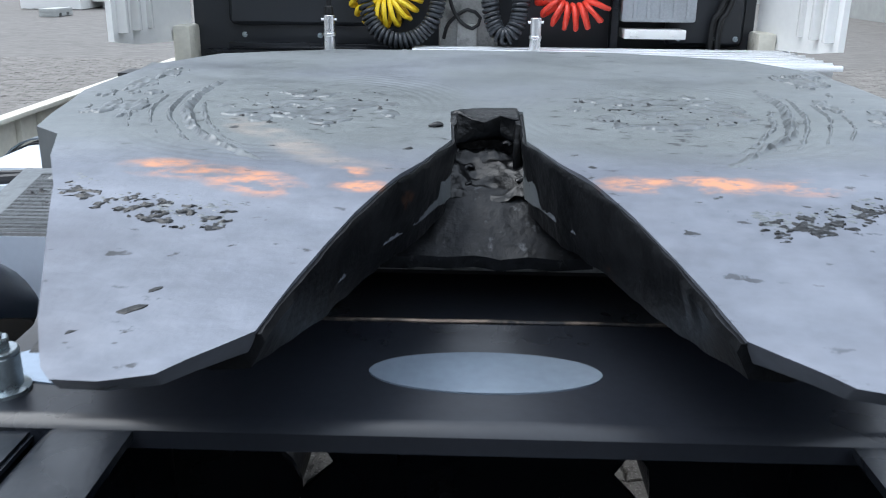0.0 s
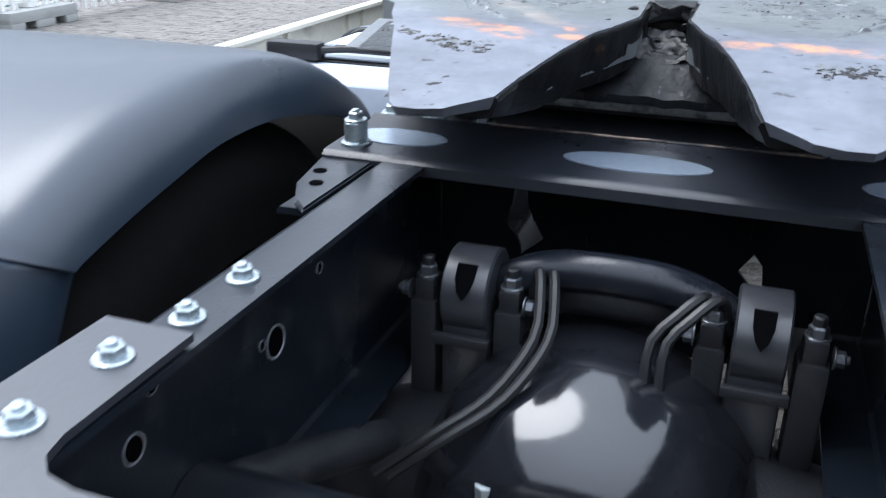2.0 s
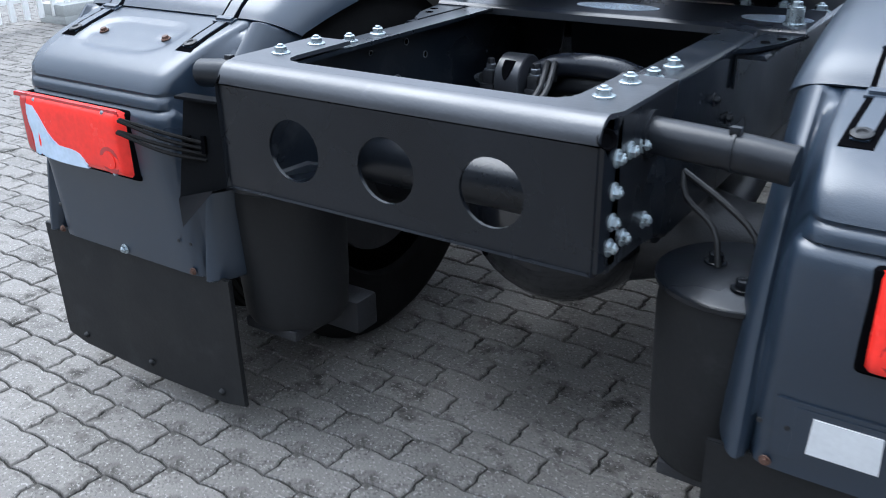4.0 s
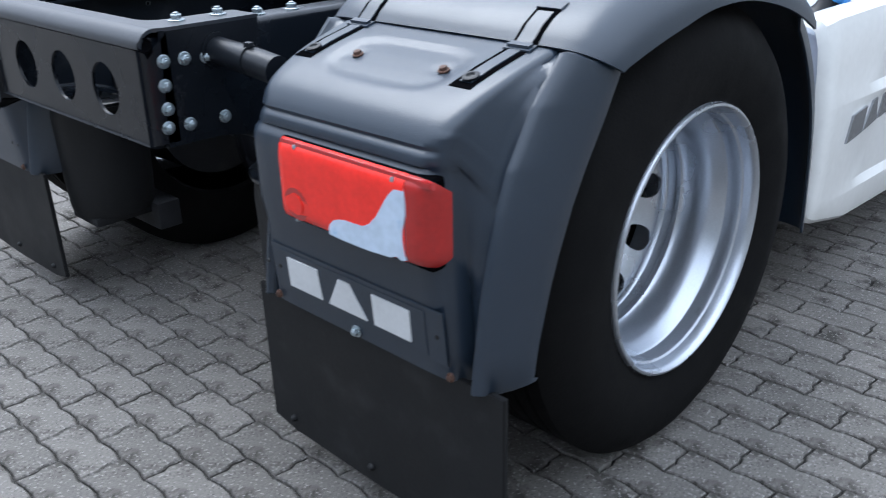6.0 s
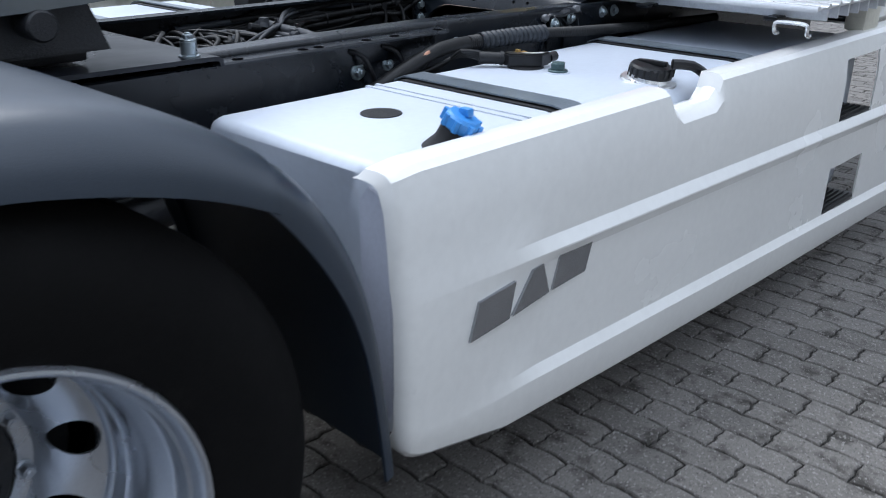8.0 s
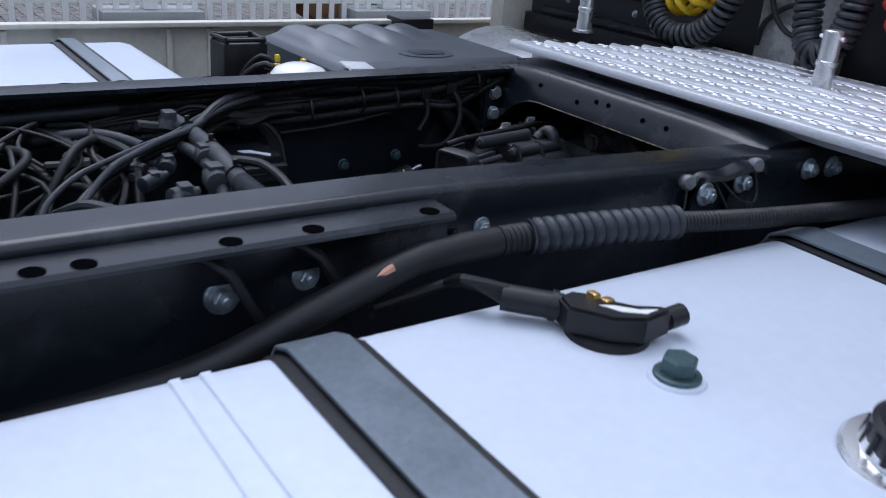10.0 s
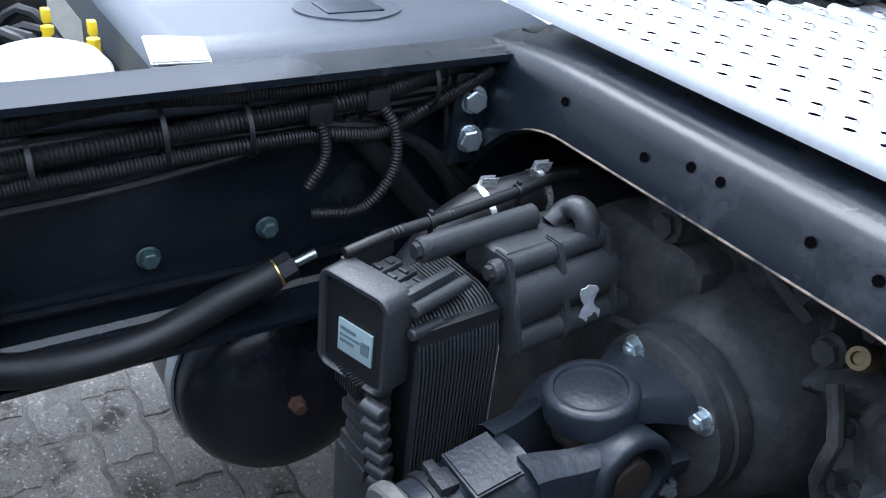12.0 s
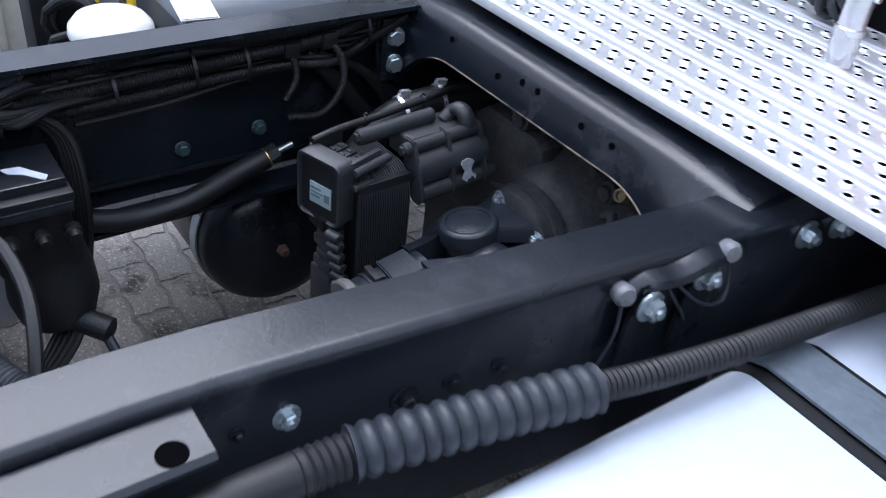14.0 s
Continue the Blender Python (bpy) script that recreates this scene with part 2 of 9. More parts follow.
def plate_material():
    """Worn grey-blue plate with smeared black grease and orange rust along the ramp's break."""
    m = mat("worn_plate", (0.132, 0.144, 0.172), 0.33, 0.35, 0.2, 7, 60, 0.3)
    nt, nodes = m.node_tree, m.node_tree.nodes
    b = nodes["Principled BSDF"]
    tc = nodes.new("ShaderNodeTexCoord")
    sep = nodes.new("ShaderNodeSeparateXYZ")
    nt.links.new(tc.outputs["Object"], sep.inputs[0])
    base = b.inputs["Base Color"].links[0].from_socket

    def noise_of(scale, stretch, detail=6):
        mp = nodes.new("ShaderNodeMapping")
        mp.inputs["Scale"].default_value = stretch
        n = nodes.new("ShaderNodeTexNoise")
        n.inputs["Scale"].default_value, n.inputs["Detail"].default_value = scale, detail
        n.inputs["Roughness"].default_value = 0.6
        nt.links.new(tc.outputs["Object"], mp.inputs["Vector"])
        nt.links.new(mp.outputs[0], n.inputs["Vector"])
        return n.outputs["Fac"]

    def span(value, a, c, lo=0.0, hi=1.0):
        r = nodes.new("ShaderNodeMapRange")
        r.inputs["From Min"].default_value, r.inputs["From Max"].default_value = a, c
        r.inputs["To Min"].default_value, r.inputs["To Max"].default_value = lo, hi
        nt.links.new(value, r.inputs["Value"])
        return r.outputs["Result"]

    def times(a, c):
        x = nodes.new("ShaderNodeMath")
        x.operation = "MULTIPLY"
        nt.links.new(a, x.inputs[0])
        nt.links.new(c, x.inputs[1])
        return x.outputs[0]

    def blend(fac, under, color):
        x = nodes.new("ShaderNodeMix")
        x.data_type = "RGBA"
        nt.links.new(fac, x.inputs["Factor"])
        nt.links.new(under, x.inputs["A"])
        x.inputs["B"].default_value = (*color, 1)
        return x.outputs["Result"]

    def blob(cx, cy, rx, ry, turn=0.0):
        """A soft oval: one in the middle, nothing past its rim."""
        mp = nodes.new("ShaderNodeMapping")
        mp.vector_type = "TEXTURE"
        mp.inputs["Location"].default_value = (cx, cy, 0)
        mp.inputs["Rotation"].default_value = (0, 0, turn)
        mp.inputs["Scale"].default_value = (rx, ry, 1)
        nt.links.new(flat.outputs[0], mp.inputs["Vector"])
        ln = nodes.new("ShaderNodeVectorMath")
        ln.operation = "LENGTH"
        nt.links.new(mp.outputs[0], ln.inputs[0])
        return span(ln.outputs["Value"], 1.0, 0.45)

    def most(values):
        out = values[0]
        for v in values[1:]:
            x = nodes.new("ShaderNodeMath")
            x.operation = "MAXIMUM"
            nt.links.new(out, x.inputs[0])
            nt.links.new(v, x.inputs[1])
            out = x.outputs[0]
        return out

    flat = nodes.new("ShaderNodeCombineXYZ")
    for axis in ("X", "Y"):
        nt.links.new(sep.outputs[axis], flat.inputs[axis])
    # rust worn through in patches where trailers strike the ramp's break
    spots = most([blob(-0.285, 0.226, 0.062, 0.030, -0.25), blob(-0.215, 0.203, 0.065, 0.030, -0.4), blob(-0.130, 0.222, 0.026, 0.020), blob(-0.115, 0.195, 0.03, 0.016),
                  blob(0.135, 0.206, 0.050, 0.022), blob(0.195, 0.208, 0.055, 0.024), blob(0.27, 0.205, 0.045, 0.020)])
    rust = times(spots, times(span(noise_of(16, (1.0, 2.2, 1), 9), 0.44, 0.58, 0.0, 0.9), span(noise_of(60, (1.0, 2.0, 1), 6), 0.36, 0.52, 0.25, 1.0)))
    tan = times(most([blob(-0.245, 0.372, 0.065, 0.030, -0.75), blob(-0.185, 0.300, 0.070, 0.028, -0.9), blob(-0.135, 0.250, 0.060, 0.022, -0.35)]), span(noise_of(26, (1.0, 2.0, 1), 7), 0.35, 0.62, 0.0, 0.6))
    # distance from the middle of each greased round patch
    ax_ = nodes.new("ShaderNodeMath")
    ax_.operation = "ABSOLUTE"
    nt.links.new(sep.outputs["X"], ax_.inputs[0])
    off = nodes.new("ShaderNodeCombineXYZ")
    for sock, val in (("X", ax_.outputs[0]), ("Y", sep.outputs["Y"])):
        sub = nodes.new("ShaderNodeMath")
        sub.operation = "SUBTRACT"
        sub.inputs[1].default_value = 0.21 if sock == "X" else 0.46
        nt.links.new(val, sub.inputs[0])
        nt.links.new(sub.outputs[0], off.inputs[sock])
    ln = nodes.new("ShaderNodeVectorMath")
    ln.operation = "LENGTH"
    nt.links.new(off.outputs[0], ln.inputs[0])
    patch = span(ln.outputs["Value"], 0.21, 0.11)
    smear = span(noise_of(5, (1.0, 1.6, 1)), 0.46, 0.62, 0.0, 0.6)
    out = blend(smear, base, (0.20, 0.213, 0.248))
    worn = span(noise_of(3.4, (1.3, 1.0, 1), 5), 0.48, 0.68, 0.0, 0.75)
    out = blend(worn, out, (0.082, 0.086, 0.104))
    film = times(patch, span(noise_of(7, (1, 1.2, 1), 7), 0.3, 0.55, 0.35, 0.85))
    out = blend(film, out, (0.13, 0.145, 0.15))
    greased = times(span(sep.outputs["Y"], 0.24, 0.33), span(noise_of(4, (1, 1, 1), 6), 0.3, 0.5, 0.35, 0.8))
    out = blend(greased, out, (0.135, 0.148, 0.148))
    out = blend(tan, out, (0.30, 0.25, 0.21))
    out = blend(rust, out, (0.58, 0.25, 0.12))
    streak = times(span(noise_of(38, (0.8, 1.6, 1), 9), 0.64, 0.67), span(noise_of(3.2, (1, 1, 1), 4), 0.40, 0.52))
    out = blend(streak, out, (0.014, 0.015, 0.017))
    flecks = times(span(noise_of(60, (0.7, 1.2, 1), 9), 0.615, 0.65), patch)
    out = blend(flecks, out, (0.014, 0.015, 0.017))
    nt.links.new(out, b.inputs["Base Color"])
    rough = span(noise_of(6, (1, 2, 1)), 0.35, 0.65, 0.31, 0.58)
    nt.links.new(rough, b.inputs["Roughness"])
    # fine rings pressed into the grease round each patch, broken up by noise
    ring = nodes.new("ShaderNodeMath")
    ring.operation = "MULTIPLY"
    ring.inputs[1].default_value = 520.0
    nt.links.new(ln.outputs["Value"], ring.inputs[0])
    wave = nodes.new("ShaderNodeMath")
    wave.operation = "SINE"
    nt.links.new(ring.outputs[0], wave.inputs[0])
    ringed = times(times(wave.outputs[0], times(span(ln.outputs["Value"], 0.12, 0.15), span(ln.outputs["Value"], 0.23, 0.19))), span(noise_of(5, (1, 1, 1), 3), 0.45, 0.6, 0.0, 0.015))
    rough_patch = times(noise_of(30, (1, 1.3, 1), 9), span(ln.outputs["Value"], 0.18, 0.11, 0.10, 0.25))
    total = nodes.new("ShaderNodeMath")
    total.operation = "ADD"
    nt.links.new(ringed, total.inputs[0])
    nt.links.new(rough_patch, total.inputs[1])
    bp = nodes.new("ShaderNodeBump")
    bp.inputs["Strength"].default_value, bp.inputs["Distance"].default_value = 0.9, 0.012
    swell = nodes.new("ShaderNodeMath")
    swell.operation = "ADD"
    nt.links.new(total.outputs[0], swell.inputs[0])
    nt.links.new(span(noise_of(8, (1, 1, 1), 2), 0.2, 0.8, 0.0, 0.34), swell.inputs[1])
    nt.links.new(swell.outputs[0], bp.inputs["Height"])
    nt.links.new(bp.outputs["Normal"], b.inputs["Normal"])
    return m


PLATE = plate_material()


def ground_material():
    """Sandy joints under the near stones; the same paving as a pattern beyond them."""
    m = mat("yard_ground", (0.034, 0.032, 0.028), 0.92, 0, 0.4, 6, 160, 0.5)
    nt, nodes = m.node_tree, m.node_tree.nodes
    b = nodes["Principled BSDF"]
    tc = nodes.new("ShaderNodeTexCoord")
    br = nodes.new("ShaderNodeTexBrick")
    br.inputs["Color1"].default_value = (0.155, 0.145, 0.134, 1)
    br.inputs["Color2"].default_value = (0.115, 0.107, 0.1, 1)
    br.inputs["Mortar"].default_value = (0.08, 0.076, 0.07, 1)
    br.inputs["Scale"].default_value = 1.0
    br.inputs["Mortar Size"].default_value = 0.005
    br.inputs["Brick Width"].default_value = 0.2105
    br.inputs["Row Height"].default_value = 0.1005
    nt.links.new(tc.outputs["Object"], br.inputs["Vector"])
    sep = nodes.new("ShaderNodeSeparateXYZ")
    nt.links.new(tc.outputs["Object"], sep.inputs[0])
    tests = []
    for axis, lo, hi in (("X", -11.0, 5.4), ("Y", -4.5, 11.1)):
        for op, v in (("LESS_THAN", lo), ("GREATER_THAN", hi)):
            t = nodes.new("ShaderNodeMath")
            t.operation = op
            t.inputs[1].default_value = v
            nt.links.new(sep.outputs[axis], t.inputs[0])
            tests.append(t.outputs[0])
    far = tests[0]
    for t in tests[1:]:
        x = nodes.new("ShaderNodeMath")
        x.operation = "MAXIMUM"
        nt.links.new(far, x.inputs[0])
        nt.links.new(t, x.inputs[1])
        far = x.outputs[0]
    mix = nodes.new("ShaderNodeMix")
    mix.data_type = "RGBA"
    nt.links.new(far, mix.inputs["Factor"])
    nt.links.new(b.inputs["Base Color"].links[0].from_socket, mix.inputs["A"])
    nt.links.new(br.outputs["Color"], mix.inputs["B"])
    nt.links.new(mix.outputs["Result"], b.inputs["Base Color"])
    return m


GROUND = ground_material()

# ---- building helpers ----


def mesh_of(name, bm, material, smooth=35):
    bmesh.ops.recalc_face_normals(bm, faces=bm.faces)
    me = bpy.data.meshes.new(name)
    bm.to_mesh(me)
    bm.free()
    me.materials.append(material)
    me.shade_smooth()
    me.set_sharp_from_angle(angle=radians(smooth))
    return me


def part(name, bm, material, parent=None, label="", smooth=35):
    """One mesh object, under a thing or a part."""
    ob = new(name, mesh_of(name, bm, material, smooth))
    if parent:
        ob.parent = parent
        ob.matrix_parent_inverse = parent.matrix_world.inverted()
    if label:
        ob["label"] = label
    return ob


def thing(name, place, label, category, group="", kind=""):
    """An empty at a thing's base, to which its parts belong."""
    ob = new(name)
    ob.empty_display_size = 0.05
    ob.location = place
    ob.matrix_world = Matrix.Translation(place)
    return tagged(ob, label, category, group, kind)


def box(bm, x0, x1, y0, y1, z0, z1, bevel=0.0, seg=2, m=None):
    r = bmesh.ops.create_cube(bm, size=1.0)
    vs = r["verts"]
    for v in vs:
        v.co = Vector(((x0 + x1) / 2 + v.co.x * abs(x1 - x0), (y0 + y1) / 2 + v.co.y * abs(y1 - y0), (z0 + z1) / 2 + v.co.z * abs(z1 - z0)))
    if bevel:
        es = list({e for v in vs for e in v.link_edges})
        got = bmesh.ops.bevel(bm, geom=es, offset=bevel, segments=seg, affect="EDGES", profile=0.6)
        vs = list({v for f in got["faces"] for v in f.verts} | {v for v in vs if v.is_valid})
    if m is not None:
        bmesh.ops.transform(bm, matrix=m, verts=vs)
    return bm


def frame_of(d):
    d = Vector(d).normalized()
    a = Vector((0, 0, 1)) if abs(d.z) < 0.95 else Vector((0, 1, 0))
    u = d.cross(a).normalized()
    return u, d.cross(u).normalized()


def lathe(bm, origin, axis, profile, seg=24, close=True):
    """Revolves (along, radius) pairs round an axis through origin."""
    axis = Vector(axis).normalized()
    u, w = frame_of(axis)
    o = Vector(origin)
    rings = []
    for a, r in profile:
        if r < 1e-5:
            rings.append([bm.verts.new(o + axis * a)])
        else:
            rings.append([bm.verts.new(o + axis * a + (u * math.cos(k * math.tau / seg) + w * math.sin(k * math.tau / seg)) * r) for k in range(seg)])
    for A, B in zip(rings, rings[1:]):
        for k in range(seg):
            j = (k + 1) % seg
            if len(A) == 1 and len(B) == 1:
                continue
            if len(A) == 1:
                bm.faces.new((A[0], B[k], B[j]))
            elif len(B) == 1:
                bm.faces.new((A[k], B[0], A[j]))
            else:
                bm.faces.new((A[k], B[k], B[j], A[j]))
    if close:
        for R in (rings[0], rings[-1]):
            if len(R) > 2:
                bm.faces.new(R)
    return bm


def rod(bm, p0, p1, r, seg=16, bevel=0.0):
    p0, p1 = Vector(p0), Vector(p1)
    n = (p1 - p0).length
    if bevel:
        prof = [(0, r - bevel), (bevel, r), (n - bevel, r), (n, r - bevel)]
    else:
        prof = [(0, r), (n, r)]
    return lathe(bm, p0, p1 - p0, prof, seg)


def curve_points(pts, step=0.02):
    """A smooth line (Catmull-Rom) through the given points."""
    P = [Vector(p) for p in pts]
    P = [2 * P[0] - P[1]] + P + [2 * P[-1] - P[-2]]
    out = []
    for i in range(1, len(P) - 2):
        a, b, c, d = P[i - 1:i + 3]
        n = max(2, int((c - b).length / step))
        for k in range(n):
            t = k / n
            out.append(0.5 * (2 * b + (c - a) * t + (2 * a - 5 * b + 4 * c - d) * t * t + (3 * b - a - 3 * c + d) * t ** 3))
    out.append(P[-2])
    return out


def tube(bm, pts, r, seg=10, step=0.02, ribs=0.0, rib_depth=0.12, smooth=True):
    """A hose along a line; ribs: the distance from rib to rib of a corrugated one."""
    wide = ribs > 0.012
    line = curve_points(pts, ribs / 6 if wide else ribs / 2 if ribs else step) if smooth else [Vector(p) for p in pts]
    up = None
    rings = []
    for i, p in enumerate(line):
        d = (line[min(i + 1, len(line) - 1)] - line[max(i - 1, 0)]).normalized()
        if up is None:
            up = frame_of(d)[0]
        up = (up - d * up.dot(d)).normalized()
        side = d.cross(up)
        rr = r * (1 - 1.6 * rib_depth * (0, 0.06, 0.4, 1.0, 0.4, 0.06)[i % 6]) if wide else r * (1 - (rib_depth if ribs and i % 2 else 0))
        rings.append([bm.verts.new(p + (up * math.cos(k * math.tau / seg) + side * math.sin(k * math.tau / seg)) * rr) for k in range(seg)])
    for A, B in zip(rings, rings[1:]):
        for k in range(seg):
            j = (k + 1) % seg
            bm.faces.new((A[k], A[j], B[j], B[k]))
    bm.faces.new(rings[0])
    bm.faces.new(rings[-1])
    return bm


def coil(bm, line, radius, turns, r, seg=8, per=18, squash=1.0):
    """A spiral hose round a line."""
    pts = curve_points(line, 0.01)
    n = int(turns * per)
    out = []
    for i in range(n + 1):
        t = i / n * (len(pts) - 1)
        k = min(int(t), len(pts) - 2)
        p = pts[k].lerp(pts[k + 1], t - k)
        d = (pts[min(k + 2, len(pts) - 1)] - pts[max(k - 1, 0)]).normalized()
        u = Vector((0, 1, 0))
        u = (u - d * u.dot(d)).normalized()
        w = d.cross(u)
        a = i / per * math.tau
        out.append(p + u * math.cos(a) * radius * squash + w * math.sin(a) * radius)
    return tube(bm, out, r, seg, smooth=False)


def prism(bm, outline, place, bevel=0.0):
    """Extrudes a flat outline; place(u, v, w) gives the point, w from 0 to 1."""
    A = [bm.verts.new(place(u, v, 0)) for u, v in outline]
    B = [bm.verts.new(place(u, v, 1)) for u, v in outline]
    n = len(outline)
    f = [bm.faces.new(A), bm.faces.new(B)]
    for k in range(n):
        j = (k + 1) % n
        f.append(bm.faces.new((A[k], A[j], B[j], B[k])))
    if bevel:
        es = list({e for q in f[:2] for e in q.edges})
        bmesh.ops.bevel(bm, geom=es, offset=bevel, segments=2, affect="EDGES")
    return bm


def sheet(bm, rows):
    """A skin through rows of points, all rows of one length."""
    V = [[bm.verts.new(p) for p in row] for row in rows]
    for A, B in zip(V, V[1:]):
        for k in range(len(A) - 1):
            bm.faces.new((A[k], A[k + 1], B[k + 1], B[k]))
    return bm


def thicken(bm, t):
    bmesh.ops.recalc_face_normals(bm, faces=bm.faces)
    bmesh.ops.solidify(bm, geom=list(bm.faces), thickness=t)
    return bm


def lerp_table(table, x):
    """Piecewise linear look-up in pairs."""
    for (a, p), (b, q) in zip(table, table[1:]):
        if x <= b:
            return p + (q - p) * max(0.0, (x - a) / (b - a))
    return table[-1][1]


def bolt_bm(r=0.012, h=0.011, washer=0.018, stud=0.006):
    """A hexagon bolt head on a washer, standing on z = 0."""
    bm = bmesh.new()
    lathe(bm, (0, 0, 0), (0, 0, 1), [(0, washer), (0.0025, washer), (0.0035, washer * 0.92)], 16)
    lathe(bm, (0, 0, 0.003), (0, 0, 1), [(0, r), (h * 0.85, r), (h, r * 0.85)], 6)
    if stud:
        lathe(bm, (0, 0, h), (0, 0, 1), [(0, r * 0.5), (stud, r * 0.5), (stud + 0.001, r * 0.4)], 10)
    return bm


BOLT = mesh_of("bolt", bolt_bm(), ZINC)
BOLT_GREEN = mesh_of("bolt", bolt_bm(0.012, 0.012, 0.016, 0), GREENBOLT)
BOLT_DARK = mesh_of("bolt", bolt_bm(0.011, 0.012, 0.017, 0.004), CHASSIS)
BOLT_DULL = mesh_of("bolt", bolt_bm(0.013, 0.014, 0.017, 0.008), mat("dull_nut", (0.14, 0.15, 0.165), 0.32, 0.75, 0.3, 30, 200, 0.2))
BOLT_HEX = mesh_of("bolt", bolt_bm(0.0145, 0.012, 0.0175, 0), ZINC)
SCREW_RUSTY = mesh_of("screw", bolt_bm(0.009, 0.007, 0.013, 0), RUSTY)


def bolt(parent, place, way=(0, 0, 1), mesh=None, name="bolt", scale=1.0, turn=0.0):
    ob = new(name, mesh or BOLT)
    q = Vector(way).to_track_quat("Z", "Y")
    ob.parent = parent
    ob.matrix_parent_inverse = parent.matrix_world.inverted()
    ob.matrix_basis = Matrix.LocRotScale(Vector(place), q, (scale,) * 3) @ Matrix.Rotation(turn, 4, "Z")
    return ob

# ---- ground ----
bm = bmesh.new()
bmesh.ops.create_grid(bm, x_segments=2, y_segments=2, size=400)
for v in bm.verts:
    v.co.z = -0.012
ground = tagged(part("ground", bm, GROUND), "flat yard of grey concrete paving with dark sandy joints", "ground", kind="structure")

# unseen walls added round the yard to block skylight near the horizon
for name, b6 in (("wall_east", (10.0, 10.3, -12.0, 40.0, -0.02, 6.0)), ("wall_south", (-40.0, 10.3, -12.3, -12.0, -0.02, 6.0)), ("wall_west", (-45.3, -45.0, -12.3, 60.0, -0.02, 8.0)), ("wall_north", (-45.0, 10.3, 60.0, 60.3, -0.02, 8.0))):
    tagged(part(name, box(bmesh.new(), *b6, 0.02), CONCRETE), "plain grey wall added out of sight to block low skylight", "wall", kind="structure")

# ---- chassis frame ----
RX, RT, RB = 0.366, 0.945, 0.645
chassis = thing("chassis_frame", (0, 0, RB), "black painted steel ladder frame of a tractor unit", "truck frame")


def splay(s, y):
    """How far a rail stands further out towards the cab."""
    return (0.1 if s > 0 else 0.015) * max(0.0, min(1.0, y - 1.62))


def rail(s):
    """A C-section rail with rounded bends, open to the inside."""
    def bend(cx, cz, r, a0, a1):
        return [(cx + r * math.cos(radians(a0 + (a1 - a0) * k / 5)), cz + r * math.sin(radians(a0 + (a1 - a0) * k / 5))) for k in range(6)]
    out = [(-0.076, RT), (-0.076, RT - 0.008), (-0.014, RT - 0.008), (-0.008, RT - 0.014), (-0.008, RB + 0.014), (-0.014, RB + 0.008), (-0.076, RB + 0.008), (-0.076, RB)]
    out += bend(-0.014, RB + 0.014, 0.014, -90, 0) + bend(-0.014, RT - 0.014, 0.014, 0, 90)
    bm = bmesh.new()
    rows = []
    for y in (-0.735, -0.56, -0.40, 0.0, 1.0, 1.58, 1.66, 1.95, 2.2, 2.62, 4.165):
        # the lower flange is drawn up at the rear end
        up = lerp_table([(-0.735, 0.066), (-0.56, 0.058), (-0.40, 0.0)], y)
        rows.append([bm.verts.new((s * (RX + u + splay(s, y)), y, v + (up if v < 0.8 else 0.0))) for u, v in out])
    n = len(out)
    for A, B in zip(rows, rows[1:]):
        for k in range(n):
            j = (k + 1) % n
            bm.faces.new((A[k], A[j], B[j], B[k]))
    bm.faces.new(rows[0])
    bm.faces.new(rows[-1])
    return part("rail", bm, RAILTOP, chassis, "long black C-section side rail", smooth=30)


for s in (-1, 1):
    rail(s)

# rear cross member: folded box with three round holes and a cut-out top
cm = bmesh.new()
YR, YF, XC, ZB = -0.757, -0.475, 0.386, 0.712
top = [(-XC + 0.010, YR + 0.037), (XC - 0.010, YR + 0.037), (XC, YR + 0.06), (XC, YF), (0.292, YF), (0.290, -0.635), (0.284, -0.660), (0.268, -0.676), (0.24, -0.683),
       (-0.24, -0.683), (-0.268, -0.676), (-0.284, -0.660), (-0.290, -0.635), (-0.292, YF), (-XC, YF), (-XC, YR + 0.06)]
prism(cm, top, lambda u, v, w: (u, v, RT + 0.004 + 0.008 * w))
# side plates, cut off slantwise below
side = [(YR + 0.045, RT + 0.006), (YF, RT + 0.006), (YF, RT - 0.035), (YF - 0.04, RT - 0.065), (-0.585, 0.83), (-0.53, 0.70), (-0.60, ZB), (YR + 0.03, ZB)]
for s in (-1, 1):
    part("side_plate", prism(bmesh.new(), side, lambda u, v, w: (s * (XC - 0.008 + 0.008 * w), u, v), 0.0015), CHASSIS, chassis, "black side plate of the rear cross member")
rear_cm = part("rear_crossmember", cm, REARCM_LIT, chassis, "folded rear cross member with three round holes")
face = bmesh.new()
holes = [(-0.203, 0.817), (0.0, 0.817), (0.203, 0.817)]
HR = 0.058
# rear face as a skin of cells round each hole
xs = [-XC + 0.01, -0.29, -0.1015, 0.1015, 0.29, XC - 0.01]
z0, z1 = ZB + 0.01, RT - 0.026


